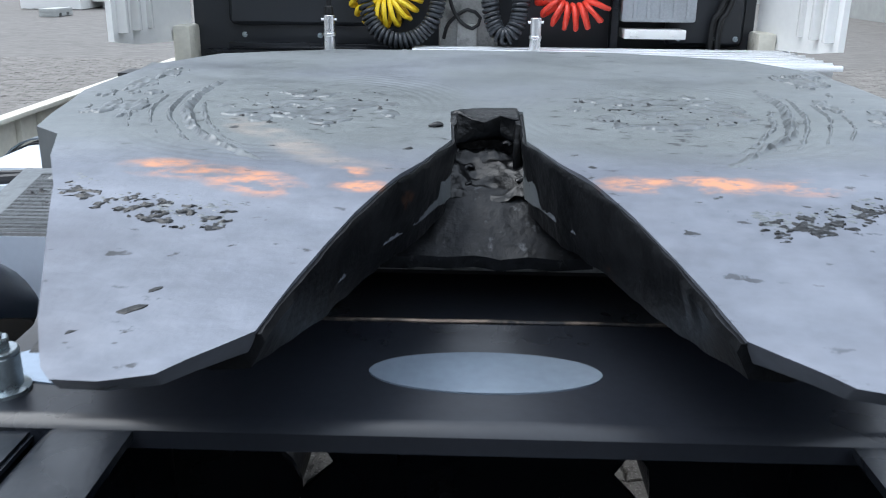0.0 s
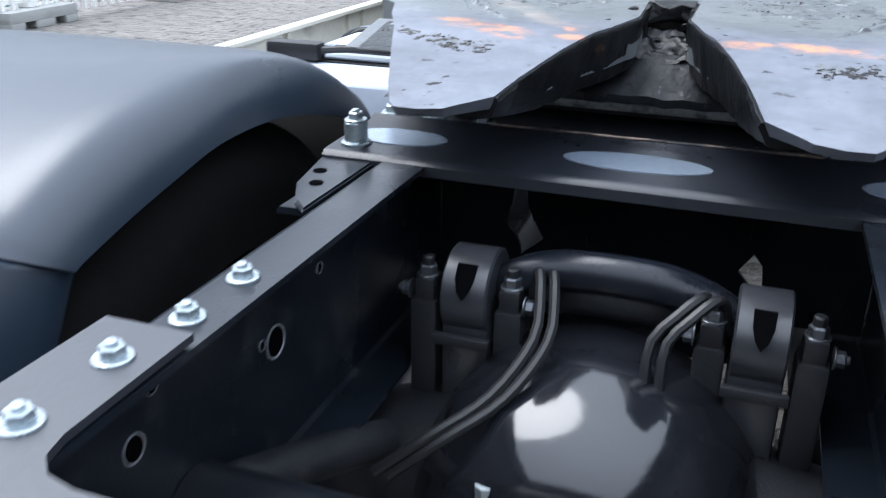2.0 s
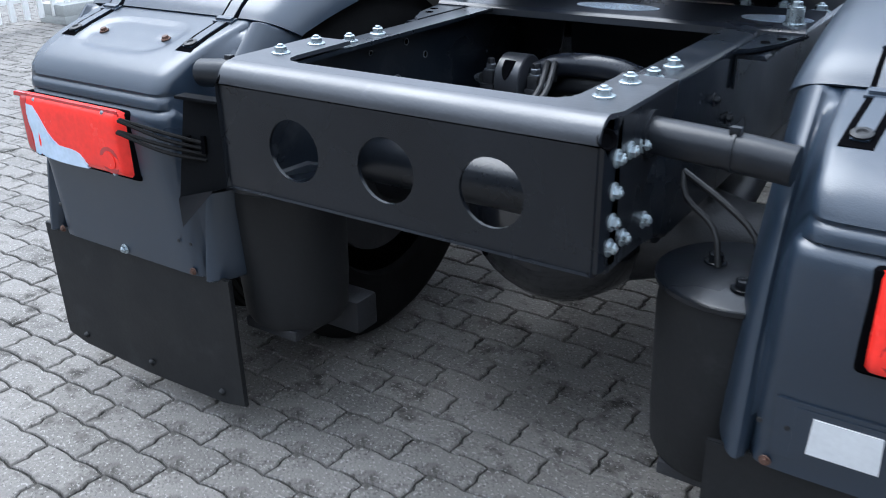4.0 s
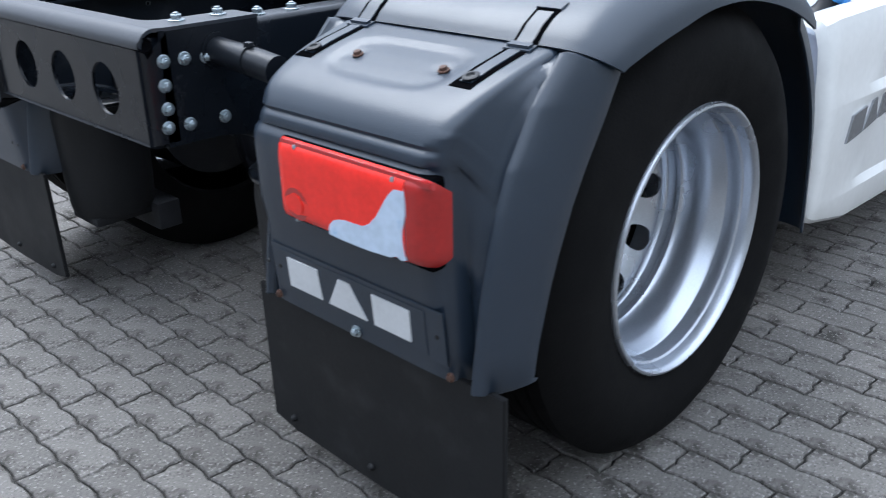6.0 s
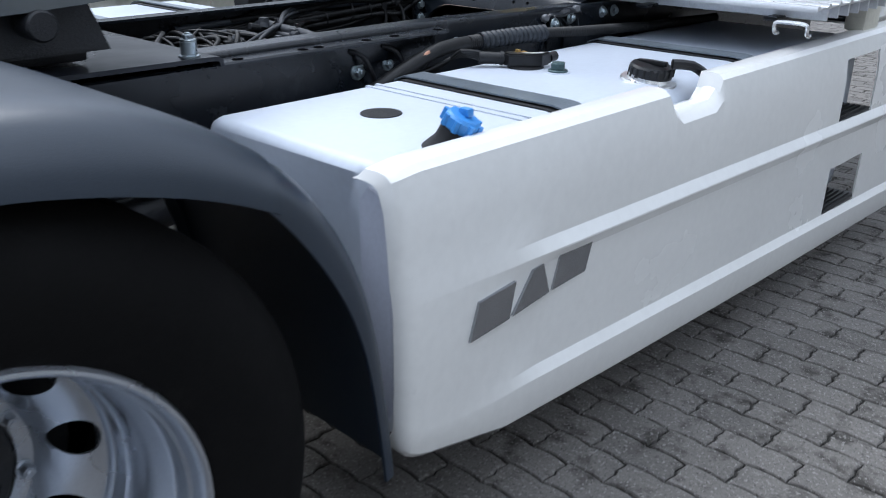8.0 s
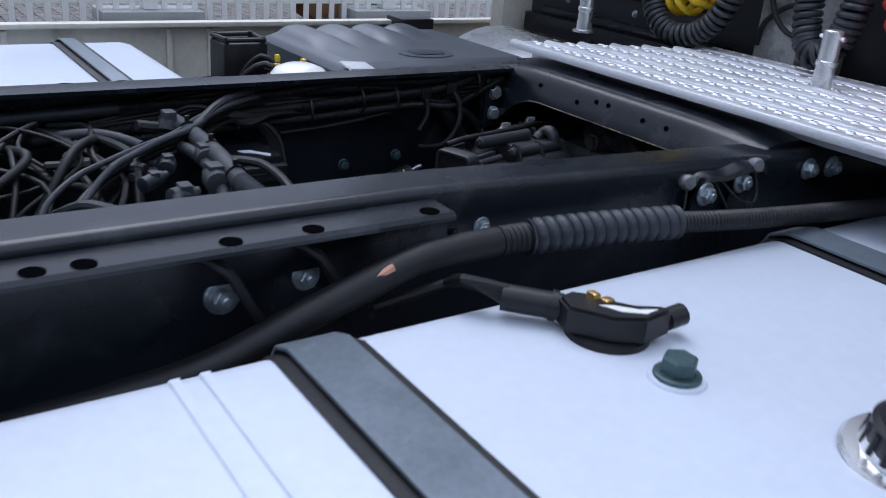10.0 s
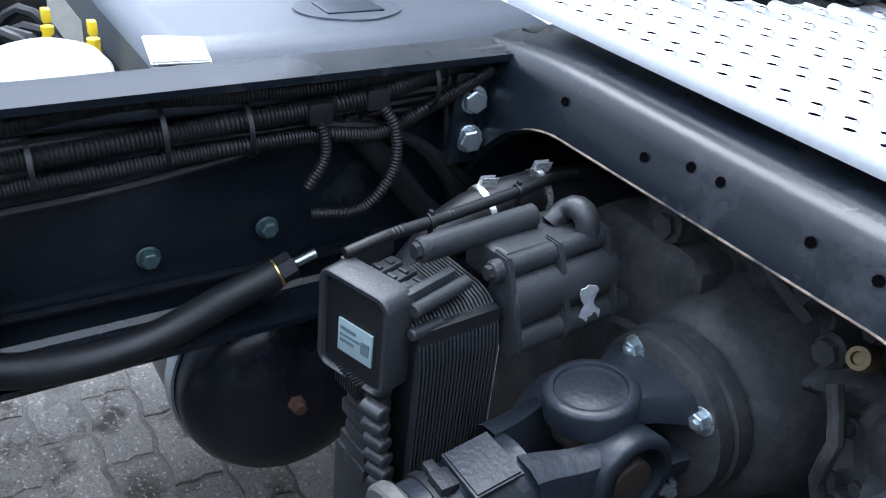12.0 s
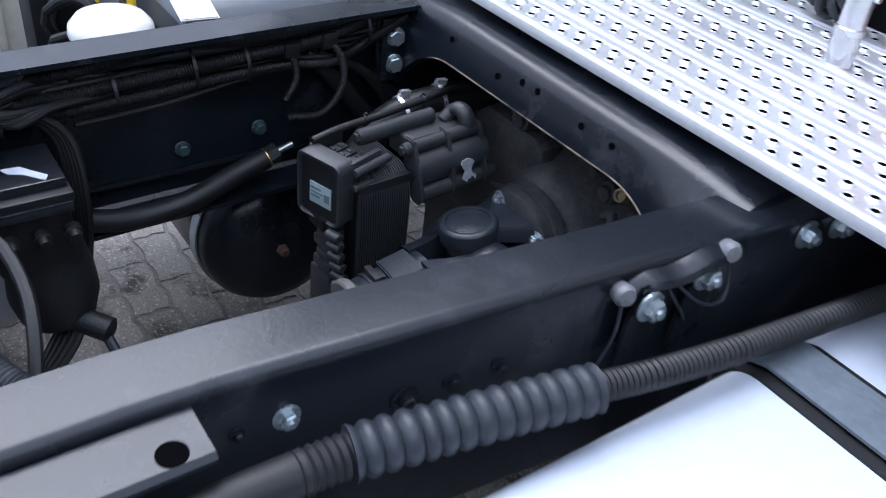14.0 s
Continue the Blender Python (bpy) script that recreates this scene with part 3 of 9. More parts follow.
def holed_cell(bm, xa, xb, za, zb, c, r, y, n=24):
    ring, rim = [], []
    for k in range(n):
        a = k / n * math.tau
        dx, dz = math.cos(a), math.sin(a)
        t = min(((xb if dx > 0 else xa) - c[0]) / dx if abs(dx) > 1e-6 else 9, ((zb if dz > 0 else za) - c[1]) / dz if abs(dz) > 1e-6 else 9)
        ring.append(bm.verts.new((c[0] + dx * r, y, c[1] + dz * r)))
        rim.append(bm.verts.new((c[0] + dx * t, y, c[1] + dz * t)))
    for k in range(n):
        j = (k + 1) % n
        bm.faces.new((ring[k], ring[j], rim[j], rim[k]))
        a, b = rim[k].co, rim[j].co
        if abs(a.x - b.x) > 1e-5 and abs(a.z - b.z) > 1e-5:
            corner = (xb if (a.x + b.x) / 2 > c[0] else xa, y, zb if (a.z + b.z) / 2 > c[1] else za)
            bm.faces.new((rim[k], rim[j], bm.verts.new(corner)))


for k, c in enumerate(holes):
    holed_cell(face, xs[k + 1] if k else xs[0], xs[k + 2] if k < 2 else xs[5], z0, z1, c, HR, YR)
# rolled edge to the top and the sides
arc = [(0.038 * (1 - math.cos(radians(a))), 0.038 * math.sin(radians(a))) for a in range(0, 91, 10)]
roll = bmesh.new()
sheet(roll, [[(xs[0], YR + d, z1 + e), (xs[5], YR + d, z1 + e)] for d, e in [(0, -0.002)] + arc])
thicken(roll, 0.007)
part("rolled_edge", roll, REARCM_LIT, rear_cm)
sheet(face, [[(xs[0], YR, z0), (xs[5], YR, z0)], [(xs[0], YR + 0.006, z0 - 0.008), (xs[5], YR + 0.006, z0 - 0.008)], [(xs[0], YR + 0.06, z0 - 0.012), (xs[5], YR + 0.06, z0 - 0.012)]])
for s in (-1, 1):
    sheet(face, [[(s * (XC - 0.01), YR, z0), (s * (XC - 0.01), YR, z1)], [(s * (XC - 0.003), YR + 0.004, z0), (s * (XC - 0.003), YR + 0.004, z1)],
                 [(s * XC, YR + 0.012, z0), (s * XC, YR + 0.012, z1 - 0.02)], [(s * XC, YR + 0.06, z0), (s * XC, YR + 0.06, z1 + 0.03)]])
bmesh.ops.remove_doubles(face, verts=face.verts, dist=0.0015)
thicken(face, 0.007)
# face in the darker paint, as the shaded side of the fold
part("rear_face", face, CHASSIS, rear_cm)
for s in (-1, 1):
    for y in (-0.637, -0.536, -0.434, -0.338):
        bolt(chassis, (s * 0.328, y, RT + (0.012 if y < YF else 0.0)), turn=y * 9)
    for y, z in ((-0.712, 0.891), (-0.716, 0.842), (-0.717, 0.794), (-0.722, 0.755), (-0.664, 0.89), (-0.613, 0.886), (-0.671, 0.753), (-0.585, 0.752)):
        bolt(chassis, (s * XC, y, z), (s, 0, 0), scale=0.8, turn=z * 20)
    # relief cut at the folded corner, its shade put in as a black cup
    bm = bmesh.new()
    lathe(bm, (s * (XC - 0.004), YR + 0.012, 0.927), (s * 0.75, -0.75, 0.55), [(-0.012, 0.0), (-0.011, 0.011), (0.002, 0.0155), (0.0035, 0.0145), (-0.004, 0.010), (-0.005, 0.0)], 18)
    part("relief_shade", bm, SHADE_BLACK, rear_cm, "black cup painted as the shade of a relief hole")
    # tube that carries the mudguard
    bm = bmesh.new()
    tube(bm, [(s * 0.37, -0.585, 0.895), (s * 0.52, -0.588, 0.888), (s * 0.605, -0.59, 0.881)], 0.030, 20)
    rod(bm, (s * 0.515, -0.588, 0.889), (s * 0.520, -0.588, 0.889), 0.0325, 20)
    box(bm, s * 0.508, s * 0.526, -0.60, -0.585, 0.915, 0.928, 0.003)
    rod(bm, (s * 0.366, -0.585, 0.895), (s * 0.392, -0.585, 0.895), 0.038, 20)
    part("mudguard_tube", bm, CHASSIS, chassis, "black tube that carries the mudguard")
    # angle with holes along the rail's outside
    bm = bmesh.new()
    out = [(0.0, 0.93), (0.055, 0.93), (0.06, 0.925), (0.06, 0.92), (0.006, 0.92), (0.006, 0.86), (0.0, 0.86)]
    prism(bm, out, lambda u, v, w: (s * (RX + 0.002 + u), -0.10 + 1.73 * w, v))
    ang = part("fixing_angle", bm, RAILTOP, chassis, "black fixing angle with round holes")
    # holes drawn as black discs on the flange, shade in the colour
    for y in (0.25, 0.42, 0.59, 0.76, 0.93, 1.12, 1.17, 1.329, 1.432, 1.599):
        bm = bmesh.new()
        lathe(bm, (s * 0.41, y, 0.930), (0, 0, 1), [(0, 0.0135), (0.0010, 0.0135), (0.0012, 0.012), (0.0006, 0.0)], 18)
        part("bolt_hole_shade", bm, SHADE_BLACK, ang)

# front cross member, bent to an arch over the gearbox
bm = bmesh.new()
rows, edge = [], []
for k in range(41):
    x = -0.364 + 0.765 * k / 40
    q = (-x - 0.17) / 0.185 if x < 0 else (x - 0.20) / 0.185
    drop = max(0.0, min(1.06, q)) ** 2.2
    low = 0.895 - (0.13 if x < 0 else 0.10) * drop
    yb = 2.275 - (0.0 if x < 0 else 0.05) * drop
    rows.append([(x, yb + 0.010, low - 0.006), (x, yb, low), (x, yb + 0.006, low + 0.022), (x, 2.288 - (0.0 if x < 0 else 0.03) * drop, 0.932 - 0.02 * drop), (x, 2.291, 0.942 - 0.014 * drop), (x, 2.297, 0.951 - 0.012 * drop), (x, 2.306, 0.958 - 0.012 * drop),
                 (x, 2.318, 0.9625 - 0.012 * drop), (x, 2.334, 0.965 - 0.012 * drop), (x, 2.37, 0.968 - 0.012 * drop), (x, 2.44, 0.966 - 0.012 * drop), (x, 2.50, 0.955), (x, 2.53, 0.90)])
    if 5 < k < 38:
        edge.append((x, yb - 0.0005, low - 0.001))
sheet(bm, rows)
thicken(bm, 0.008)
arch = part("arched_crossmember", bm, RAILTOP, chassis, "bent black cross member arched over the gearbox", smooth=50)
part("worn_edge", tube(bmesh.new(), edge, 0.0014, 6, 0.01), mat("bare_and_lit_edge", (0.26, 0.20, 0.155), 0.45, 0.5, 0.5, 30, 90, 0.2, dirt=(0.03, 0.03, 0.032), dirt_at=0.5, dirt_scale=14), arch, "edge worn to bare rusty metal")
# arch holes: shallow black discs coloured as shade
for x, z in ((-0.188, 0.93), (-0.06, 0.922), (-0.008, 0.934), (0.027, 0.935), (0.128, 0.929), (0.19, 0.929)):
    bm = bmesh.new()
    yy = lerp_table([(0.895, 2.275), (0.917, 2.281), (0.932, 2.288), (0.95, 2.298)], z) - 0.0006
    lathe(bm, (x, yy, z), (0, -1, 0.25), [(0.0, 0.0), (0.0005, 0.0050), (0.0018, 0.0050), (0.0018, 0.0042), (0.0008, 0.0)], 14)
    part("bolt_hole_shade", bm, SHADE_BLACK, arch)
for s in (-1, 1):
    part("end_flange", box(bmesh.new(), s * 0.326, s * 0.357, 2.240, 2.292, 0.800, 0.918, 0.006), RAILTOP, arch)
    for z in (0.884, 0.834):
        bolt(chassis, (s * 0.326, 2.266, z), (-s, -0.25, 0.05), BOLT_HEX, scale=1.0, turn=z * 9)
    for y, z, mesh, k in ((1.333, 0.841, BOLT, 1.3), (1.444, 0.848, BOLT, 1.1), (1.714, 0.88, BOLT, 0.8), (1.668, 0.877, BOLT_DARK, 0.5), (1.835, 0.854, BOLT_DARK, 0.9), (1.889, 0.857, BOLT_DARK, 0.6),
                          (1.946, 0.856, BOLT_DARK, 0.6), (2.128, 0.85, BOLT_DARK, 0.7), (2.38, 0.915, BOLT, 1.1), (2.44, 0.915, BOLT, 1.1), (-0.2, 0.86, BOLT_DARK, 0.8), (-0.1, 0.80, BOLT_DARK, 0.8)):
        bolt(chassis, (s * (RX + splay(s, y)), y, z), (s, 0, 0), mesh, scale=k)
for y, z in ((1.885, 0.735), (2.02, 0.745)):
    bolt(chassis, (-0.358, y, z), (1, 0, 0), BOLT_GREEN, scale=0.85)
# round holes in the rails' webs, edge glint and inner shade put into colour
RIM = mat("hole_edge_glint", (0.35, 0.37, 0.4), 0.4, 0.6, 0.3, 30, 200, 0.2)
for s in (-1, 1):
    for y, z, r in ((-0.238, 0.812, 0.022), (-0.268, 0.822, 0.007), (-0.462, 0.880, 0.009), (-0.195, 0.902, 0.008), (-0.497, 0.832, 0.016), (-0.33, 0.90, 0.006), (-0.12, 0.86, 0.008)):
        bm = bmesh.new()
        lathe(bm, (s * 0.3580, y, z), (-s, 0, 0), [(-0.0005, r), (0.0016, r), (0.0016, r * 0.9), (-0.0004, r * 0.86)], 20, close=False)
        ring = part("web_hole", bm, RIM, chassis, "hole with its edge glint painted as a bright ring")
        bm = bmesh.new()
        lathe(bm, (s * 0.3577, y, z), (-s, 0, 0), [(0, r * 0.9), (0.0003, 0)], 20, close=False)
        part("opening", bm, SHADE_BLACK, ring)
# inner ledge along the left rail
bm = bmesh.new()
box(bm, -0.358, -0.345, 1.62, 2.15, 0.695, 0.70, 0.001)
part("ledge", bm, CHASSIS, chassis)

bm = bmesh.new()
rod(bm, (-0.357, -0.42, 0.70), (0.357, -0.42, 0.70), 0.055, 22)
part("tubular_brace", bm, CHASSIS, chassis, "black tube across the frame")

# ---- mounting plate and fifth wheel ----
mount = thing("mounting_plate", (0, 0.5, 0.945), "black steel mounting plate bolted across the frame rails", "mounting plate")
bm = bmesh.new()
prof = [(0.082, 0.930), (0.084, 0.945), (0.09, 0.951), (0.10, 0.953), (0.262, 0.957), (0.272, 0.963), (0.279, 0.964), (0.286, 0.958), (0.31, 0.956), (0.385, 0.957),
        (0.40, 0.958), (0.83, 0.953), (0.855, 0.951), (0.863, 0.945), (0.865, 0.93)]
rows = []
for y, z in prof:
    rows.append([(x, y, z) for x in (-0.455, -0.45, -0.3, -0.1, 0.1, 0.3, 0.45, 0.455)])
sheet(bm, rows)
thicken(bm, 0.010)
pressed = part("plate", bm, mat("satin_black", (0.012, 0.014, 0.019), 0.31, 0, 0.25, 6, 120, 0.05, spec=0.4), mount, "glossy black pressed plate")
# pale ovals paint the sky's reflection onto the glossy plate
SKY_OVAL = mat("oval_sky_sheen", (0.34, 0.41, 0.50), 0.2, 0.6, 0.10, 12, 90, 0.04)
for ox, rx in ((-0.002, 0.106), (-0.368, 0.078), (0.372, 0.078)):
    bm = bmesh.new()
    prism(bm, [(ox + rx * math.cos(a * math.tau / 48), 0.181 + 0.039 * math.sin(a * math.tau / 48)) for a in range(48)],
          lambda u, v, w: (u, v, 0.953 + 0.0247 * (v - 0.1) + 0.0016 * w), 0.0004)
    part("sheen_oval", bm, SKY_OVAL, pressed, "pale oval painted as the sky's reflection")
for s in (-1, 1):
    for y in (0.132, 0.80):
        bm = bmesh.new()
        o = (s * 0.42, y, 0.953)
        lathe(bm, o, (0, 0, 1), [(0, 0.024), (0.004, 0.024), (0.006, 0.018), (0.034, 0.018), (0.036, 0.016)], 18)
        part("spacer_sleeve", bm, ZINC, mount, "zinc spacer sleeve")
        bolt(mount, (s * 0.42, y, 0.989), scale=1.0)
    for x, y in ((0.435, 0.31), (0.355, 0.305), (0.268, 0.30)):
        bolt(mount, (s * x, y, 0.957), scale=1.15)
    # tapered bracket under the plate's corner
    bm = bmesh.new()
    prism(bm, [(0.372, 0.16), (0.46, 0.10), (0.435, -0.03), (0.40, -0.10), (0.372, -0.13)], lambda u, v, w: (s * u, v, 0.932 + 0.010 * w), 0.003)
    br = part("corner_bracket", bm, RAILTOP, mount, "tapered black corner bracket")
    # bracket holes: black discs that stand for the shade inside
    for x, y in ((0.425, 0.02), (0.405, -0.03)):
        bm = bmesh.new()
        lathe(bm, (s * x, y, 0.9425), (0, 0, 1), [(0, 0.010), (0.001, 0.010), (0.001, 0.008), (0.0003, 0)], 14)
        part("bolt_hole_shade", bm, SHADE_BLACK, br)

fifth = thing("fifth_wheel", (0, 0.4, 0.99), "worn grey fifth wheel coupling smeared with black grease and rust", "fifth wheel")


def plate_z(y):
    return 1.130 + 0.07 * (y - 0.22) if y > 0.22 else 1.130 - 0.20 * (0.22 - y)


throat = [(0.041, 0.455), (0.038, 0.335), (0.064, 0.258), (0.092, 0.198), (0.113, 0.146), (0.131, 0.088), (0.144, 0.040), (0.158, -0.020)]
half = throat + [(0.174, -0.034), (0.194, -0.051), (0.209, -0.066), (0.24, -0.074), (0.270, -0.073), (0.280, -0.062), (0.305, -0.009), (0.36, 0.135), (0.379, 0.188),
                 (0.413, 0.259), (0.440, 0.335), (0.474, 0.362), (0.484, 0.42), (0.496, 0.54), (0.486, 0.63), (0.465, 0.72), (0.395, 0.811), (0.225, 0.862), (0.10, 0.868)]
outline = [(-0.03, 0.468)] + [(0.03, 0.468)] + half + [(-x, y) for x, y in reversed(half)]
bm = bmesh.new()
f = bm.faces.new([bm.verts.new((x, y, 0)) for x, y in outline])
bm.normal_update()
bmesh.ops.triangulate(bm, faces=[f])
for k in range(1, 56):
    bmesh.ops.bisect_plane(bm, geom=bm.verts[:] + bm.edges[:] + bm.faces[:], plane_co=(-0.5 + k * 0.018, 0, 0), plane_no=(1, 0, 0))
for k in range(52):
    bmesh.ops.bisect_plane(bm, geom=bm.verts[:] + bm.edges[:] + bm.faces[:], plane_co=(0, -0.065 + k * 0.018, 0), plane_no=(0, 1, 0))


def ease(a, b, v):
    t = max(0.0, min(1.0, (v - a) / (b - a)))
    return t * t * (3 - 2 * t)


def torn(p, f):
    return noise.noise(p * f) + 0.55 * noise.noise(p * f * 2.3) + 0.3 * noise.noise(p * f * 5)


for v in bm.verts:
    x, y = v.co.x, v.co.y
    p = Vector((x, y, 0))
    z = plate_z(y) + 0.0012 * noise.noise(p * 12)
    v.co.z = z
got = bmesh.ops.extrude_face_region(bm, geom=bm.faces[:])
low = [v for v in got["geom"] if isinstance(v, bmesh.types.BMVert)]
for v in low:
    v.co.z -= lerp_table([(-0.08, 0.012), (-0.03, 0.016), (0.1, 0.044), (0.22, 0.06)], v.co.y)
    # the skirt is drawn in under the edge
    if v.co.y < 0.3:
        v.co.y += 0.012
part("top_plate", bm, PLATE, fifth, "worn steel plate with greased ramps", smooth=28)
GREASE = mat("black_grease", (0.0035, 0.0038, 0.0045), 0.36, 0, 0.5, 40, 120, 0.8, spec=0.32, dirt=(0.03, 0.031, 0.034), dirt_at=0.66, dirt_scale=45)
FLANK = mat("greasy_flank", (0.005, 0.0055, 0.0065), 0.4, 0, 0.5, 20, 90, 0.8, dirt=(0.10, 0.045, 0.022), dirt_at=0.71, dirt_scale=11, spec=0.22)
# dark inner flanks of the throat, flush with the plate's edge
for s in (-1, 1):
    bm = bmesh.new()
    rows = []
    line = throat
    for x, y in line:
        z = plate_z(y)
        deep = lerp_table([(-0.02, 0.030), (0.003, 0.038), (0.045, 0.052), (0.09, 0.064), (0.15, 0.074), (0.30, 0.085), (0.45, 0.06)], y)
        rows.append([(s * (x + 0.012), y + 0.003, z - 0.006), (s * (x - 0.004), y, z - 0.002), (s * (x - 0.006), y, z - 0.008), (s * (x + 0.006), y + 0.006, z - deep), (s * (x + 0.035), y + 0.014, z - deep - 0.006)])
    fine = []
    for A, B in zip(rows, rows[1:]):
        for k in range(8):
            fine.append([Vector(p).lerp(Vector(q), k / 8) + Vector((s * 0.0022, 0, 0.0010)) * (noise.noise(Vector(p).lerp(Vector(q), k / 8) * 40) + 0.3) for p, q in zip(A, B)])
    fine.append([Vector(p) for p in rows[-1]])
    end = [Vector(p) for p in rows[-1][1:]]
    fine.append([p + Vector((s * 0.05, 0.02, 0)) for p in [end[0]] + end])
    sheet(bm, fine)
    part("throat_flank", bm, FLANK, fifth, "dark greasy flank of the throat")
# lumps of grease pushed up about the lock
rnd = random.Random(5)
bm = bmesh.new()
for k in range(40):
    a = rnd.random()
    if k < 10:
        x, y = rnd.uniform(-0.05, 0.05), rnd.uniform(0.36, 0.455)
        z = lerp_table([(0.34, 1.06), (0.40, 1.085), (0.455, 1.125)], y) + rnd.uniform(-0.006, 0.006)
    else:
        sx = rnd.choice((-1, 1))
        t = rnd.random()
        x, y = sx * (0.046 + 0.05 * t + rnd.uniform(-0.004, 0.006)), 0.40 - 0.16 * t
        z = plate_z(y) - rnd.uniform(-0.002, 0.03)
    r = rnd.uniform(0.003, 0.007)
    got = bmesh.ops.create_icosphere(bm, subdivisions=2, radius=r, matrix=Matrix.LocRotScale(Vector((x, y, z)), None, (1.3, 0.9, 0.6)))
    for v in got["verts"]:
        v.co += Vector((0.8, 1, 0.7)) * 0.9 * r * noise.noise(v.co * 160)
tagged(part("grease", bm, GREASE, fifth, "lumps of black grease"), kind="stuff")
# ragged patches of grease torn up on the plate: only their crests stand above it


FILM = mat("grey_grease_film", (0.095, 0.105, 0.11), 0.32, 0.15, 0.35, 14, 140, 0.25, dirt=(0.02, 0.021, 0.023), dirt_at=0.66, dirt_scale=40)


def torn_film(x0, x1, y0, y1, mask, nx, ny, lift, freq, stretch, name, material, label):
    """A film of grease whose flakes stand above the plate where it has not been torn off."""
    bm = bmesh.new()
    rows = []
    for j in range(ny + 1):
        y = y0 + (y1 - y0) * j / ny
        row = []
        for i in range(nx + 1):
            x = x0 + (x1 - x0) * i / nx
            p = Vector((x * stretch[0], y * stretch[1], 0.3))
            h = torn(p, freq) - 1.3 * (1 - mask(x, y))
            row.append((x, y, plate_z(y) - 0.0022 + lift * ease(-0.22, 0.02, h) * (0.75 + 0.5 * noise.noise(p * freq * 3))))
        rows.append(row)
    sheet(bm, rows)
    tagged(part(name, bm, material, fifth, label), kind="stuff")


def lobe(x, y):
    return ease(0.0, 0.35, 1 - math.hypot((abs(x) - 0.20) / 0.135, (y - 0.475) / 0.115))


def crumbs(x, y):
    off = abs(y - 0.142 - 0.34 * (abs(x) - 0.23))
    return 1.3 * ease(0.036, 0.010, off) * ease(0.185, 0.22, abs(x)) * ease(0.395, 0.36, abs(x))


def rim_flakes(x, y):
    return 0.85 * ease(0.36, 0.41, abs(x)) * ease(0.478, 0.455, abs(x)) * ease(0.38, 0.42, y) * ease(0.74, 0.68, y)


def scraped(x, y):
    """Two thin slanting streaks on the ramp."""
    a = abs(y + 0.009 - 0.83 * (x + 0.258)) / 1.3
    b = abs(y - 0.006 - 0.75 * (x + 0.265)) / 1.25
    return max(1.5 * ease(0.007, 0.001, a), 1.3 * ease(0.005, 0.0005, b)) * ease(-0.292, -0.275, x) * ease(-0.225, -0.240, x)


torn_film(-0.295, -0.222, -0.045, 0.04, scraped, 150, 150, 0.0030, 26, (0.8, 1.0), "scraped_grease", GREASE, "thin black streaks of grease")

for s in (-1, 1):
    torn_film(s * 0.06, s * 0.35, 0.35, 0.60, lobe, 190, 160, 0.0046, 20, (1.0, 1.2), "torn_film", FILM, "ragged grey film of grease")
    torn_film(s * 0.16, s * 0.42, 0.105, 0.225, crumbs, 300, 160, 0.0024, 105, (0.6, 1.1), "crumbled_film", FILM, "crumbled film of grease")
    torn_film(s * 0.36, s * 0.48, 0.38, 0.74, rim_flakes, 80, 200, 0.0050, 26, (1.3, 0.8), "rim_film", FILM, "flaked film of grease")
    torn_film(s * 0.07, s * 0.34, 0.36, 0.59, lambda x, y: 0.52 * lobe(x, y), 190, 160, 0.0044, 70, (1.0, 1.1), "torn_grease", GREASE, "torn flecks of black grease")
    torn_film(s * 0.17, s * 0.40, 0.10, 0.215, lambda x, y: 0.76 * crumbs(x, y + 0.012), 260, 130, 0.0034, 95, (0.7, 1.3), "torn_grease", GREASE, "torn flecks of black grease")
    # ridges of grease swept into arcs about the pin
    for r, a0, a1, w, h in ((0.350, 14, -52, 0.010, 0.0055), (0.332, -5, -45, 0.006, 0.0026), (0.368, 5, -38, 0.006, 0.0032), (0.390, 0, -32, 0.005, 0.0028), (0.412, -8, -26, 0.005, 0.0026)):
        bm = bmesh.new()
        rows = []
        n = int(abs(a0 - a1) * 2.5)
        for k in range(n + 1):
            t = k / n
            a = radians(a0 + (a1 - a0) * t)
            c = Vector((math.cos(a), math.sin(a), 0))
            p0 = Vector((0, 0.53, 0)) + c * (r + 0.006 * noise.noise(c * 6 + Vector((r * 40, s, 0))))
            grow = math.sin(t * math.pi) ** 0.4 * (1.05 + 0.8 * noise.noise(c * 26 + Vector((s * 3, r * 50, 0))))
            row = []
            for u, e in ((-1, 0), (-0.6, 0.5), (-0.2, 1.0), (0.1, 0.95), (0.35, 0.45), (0.6, 0.35), (1, 0)):
                q = p0 + c * u * w
                row.append((s * q.x, q.y, plate_z(q.y) - 0.0018 + (h + 0.001) * e * grow * (1 + 0.4 * noise.noise(q * 150))))
            rows.append(row)
        sheet(bm, rows)
        part("grease_ridge", bm, FILM, fifth, "curved ridge of grease")
# lock jaw and sloping apron in the throat
bm = bmesh.new()
box(bm, -0.041, 0.037, 0.43, 0.478, 1.116, 1.147, 0.008, 3)
box(bm, -0.043, -0.034, 0.405, 0.47, 1.075, 1.142, 0.004, 3)
box(bm, 0.030, 0.039, 0.405, 0.47, 1.075, 1.142, 0.004, 3)
box(bm, -0.04, 0.036, 0.455, 0.475, 1.05, 1.12, 0.004, 3)
bmesh.ops.subdivide_edges(bm, edges=bm.edges[:], cuts=3, use_grid_fill=True)
for v in bm.verts:
    v.co += Vector((0.3, 1, 0.8)) * 0.010 * noise.noise(v.co * 40)
part("lock_jaw", bm, GREASE, fifth, "black greasy lock jaw")
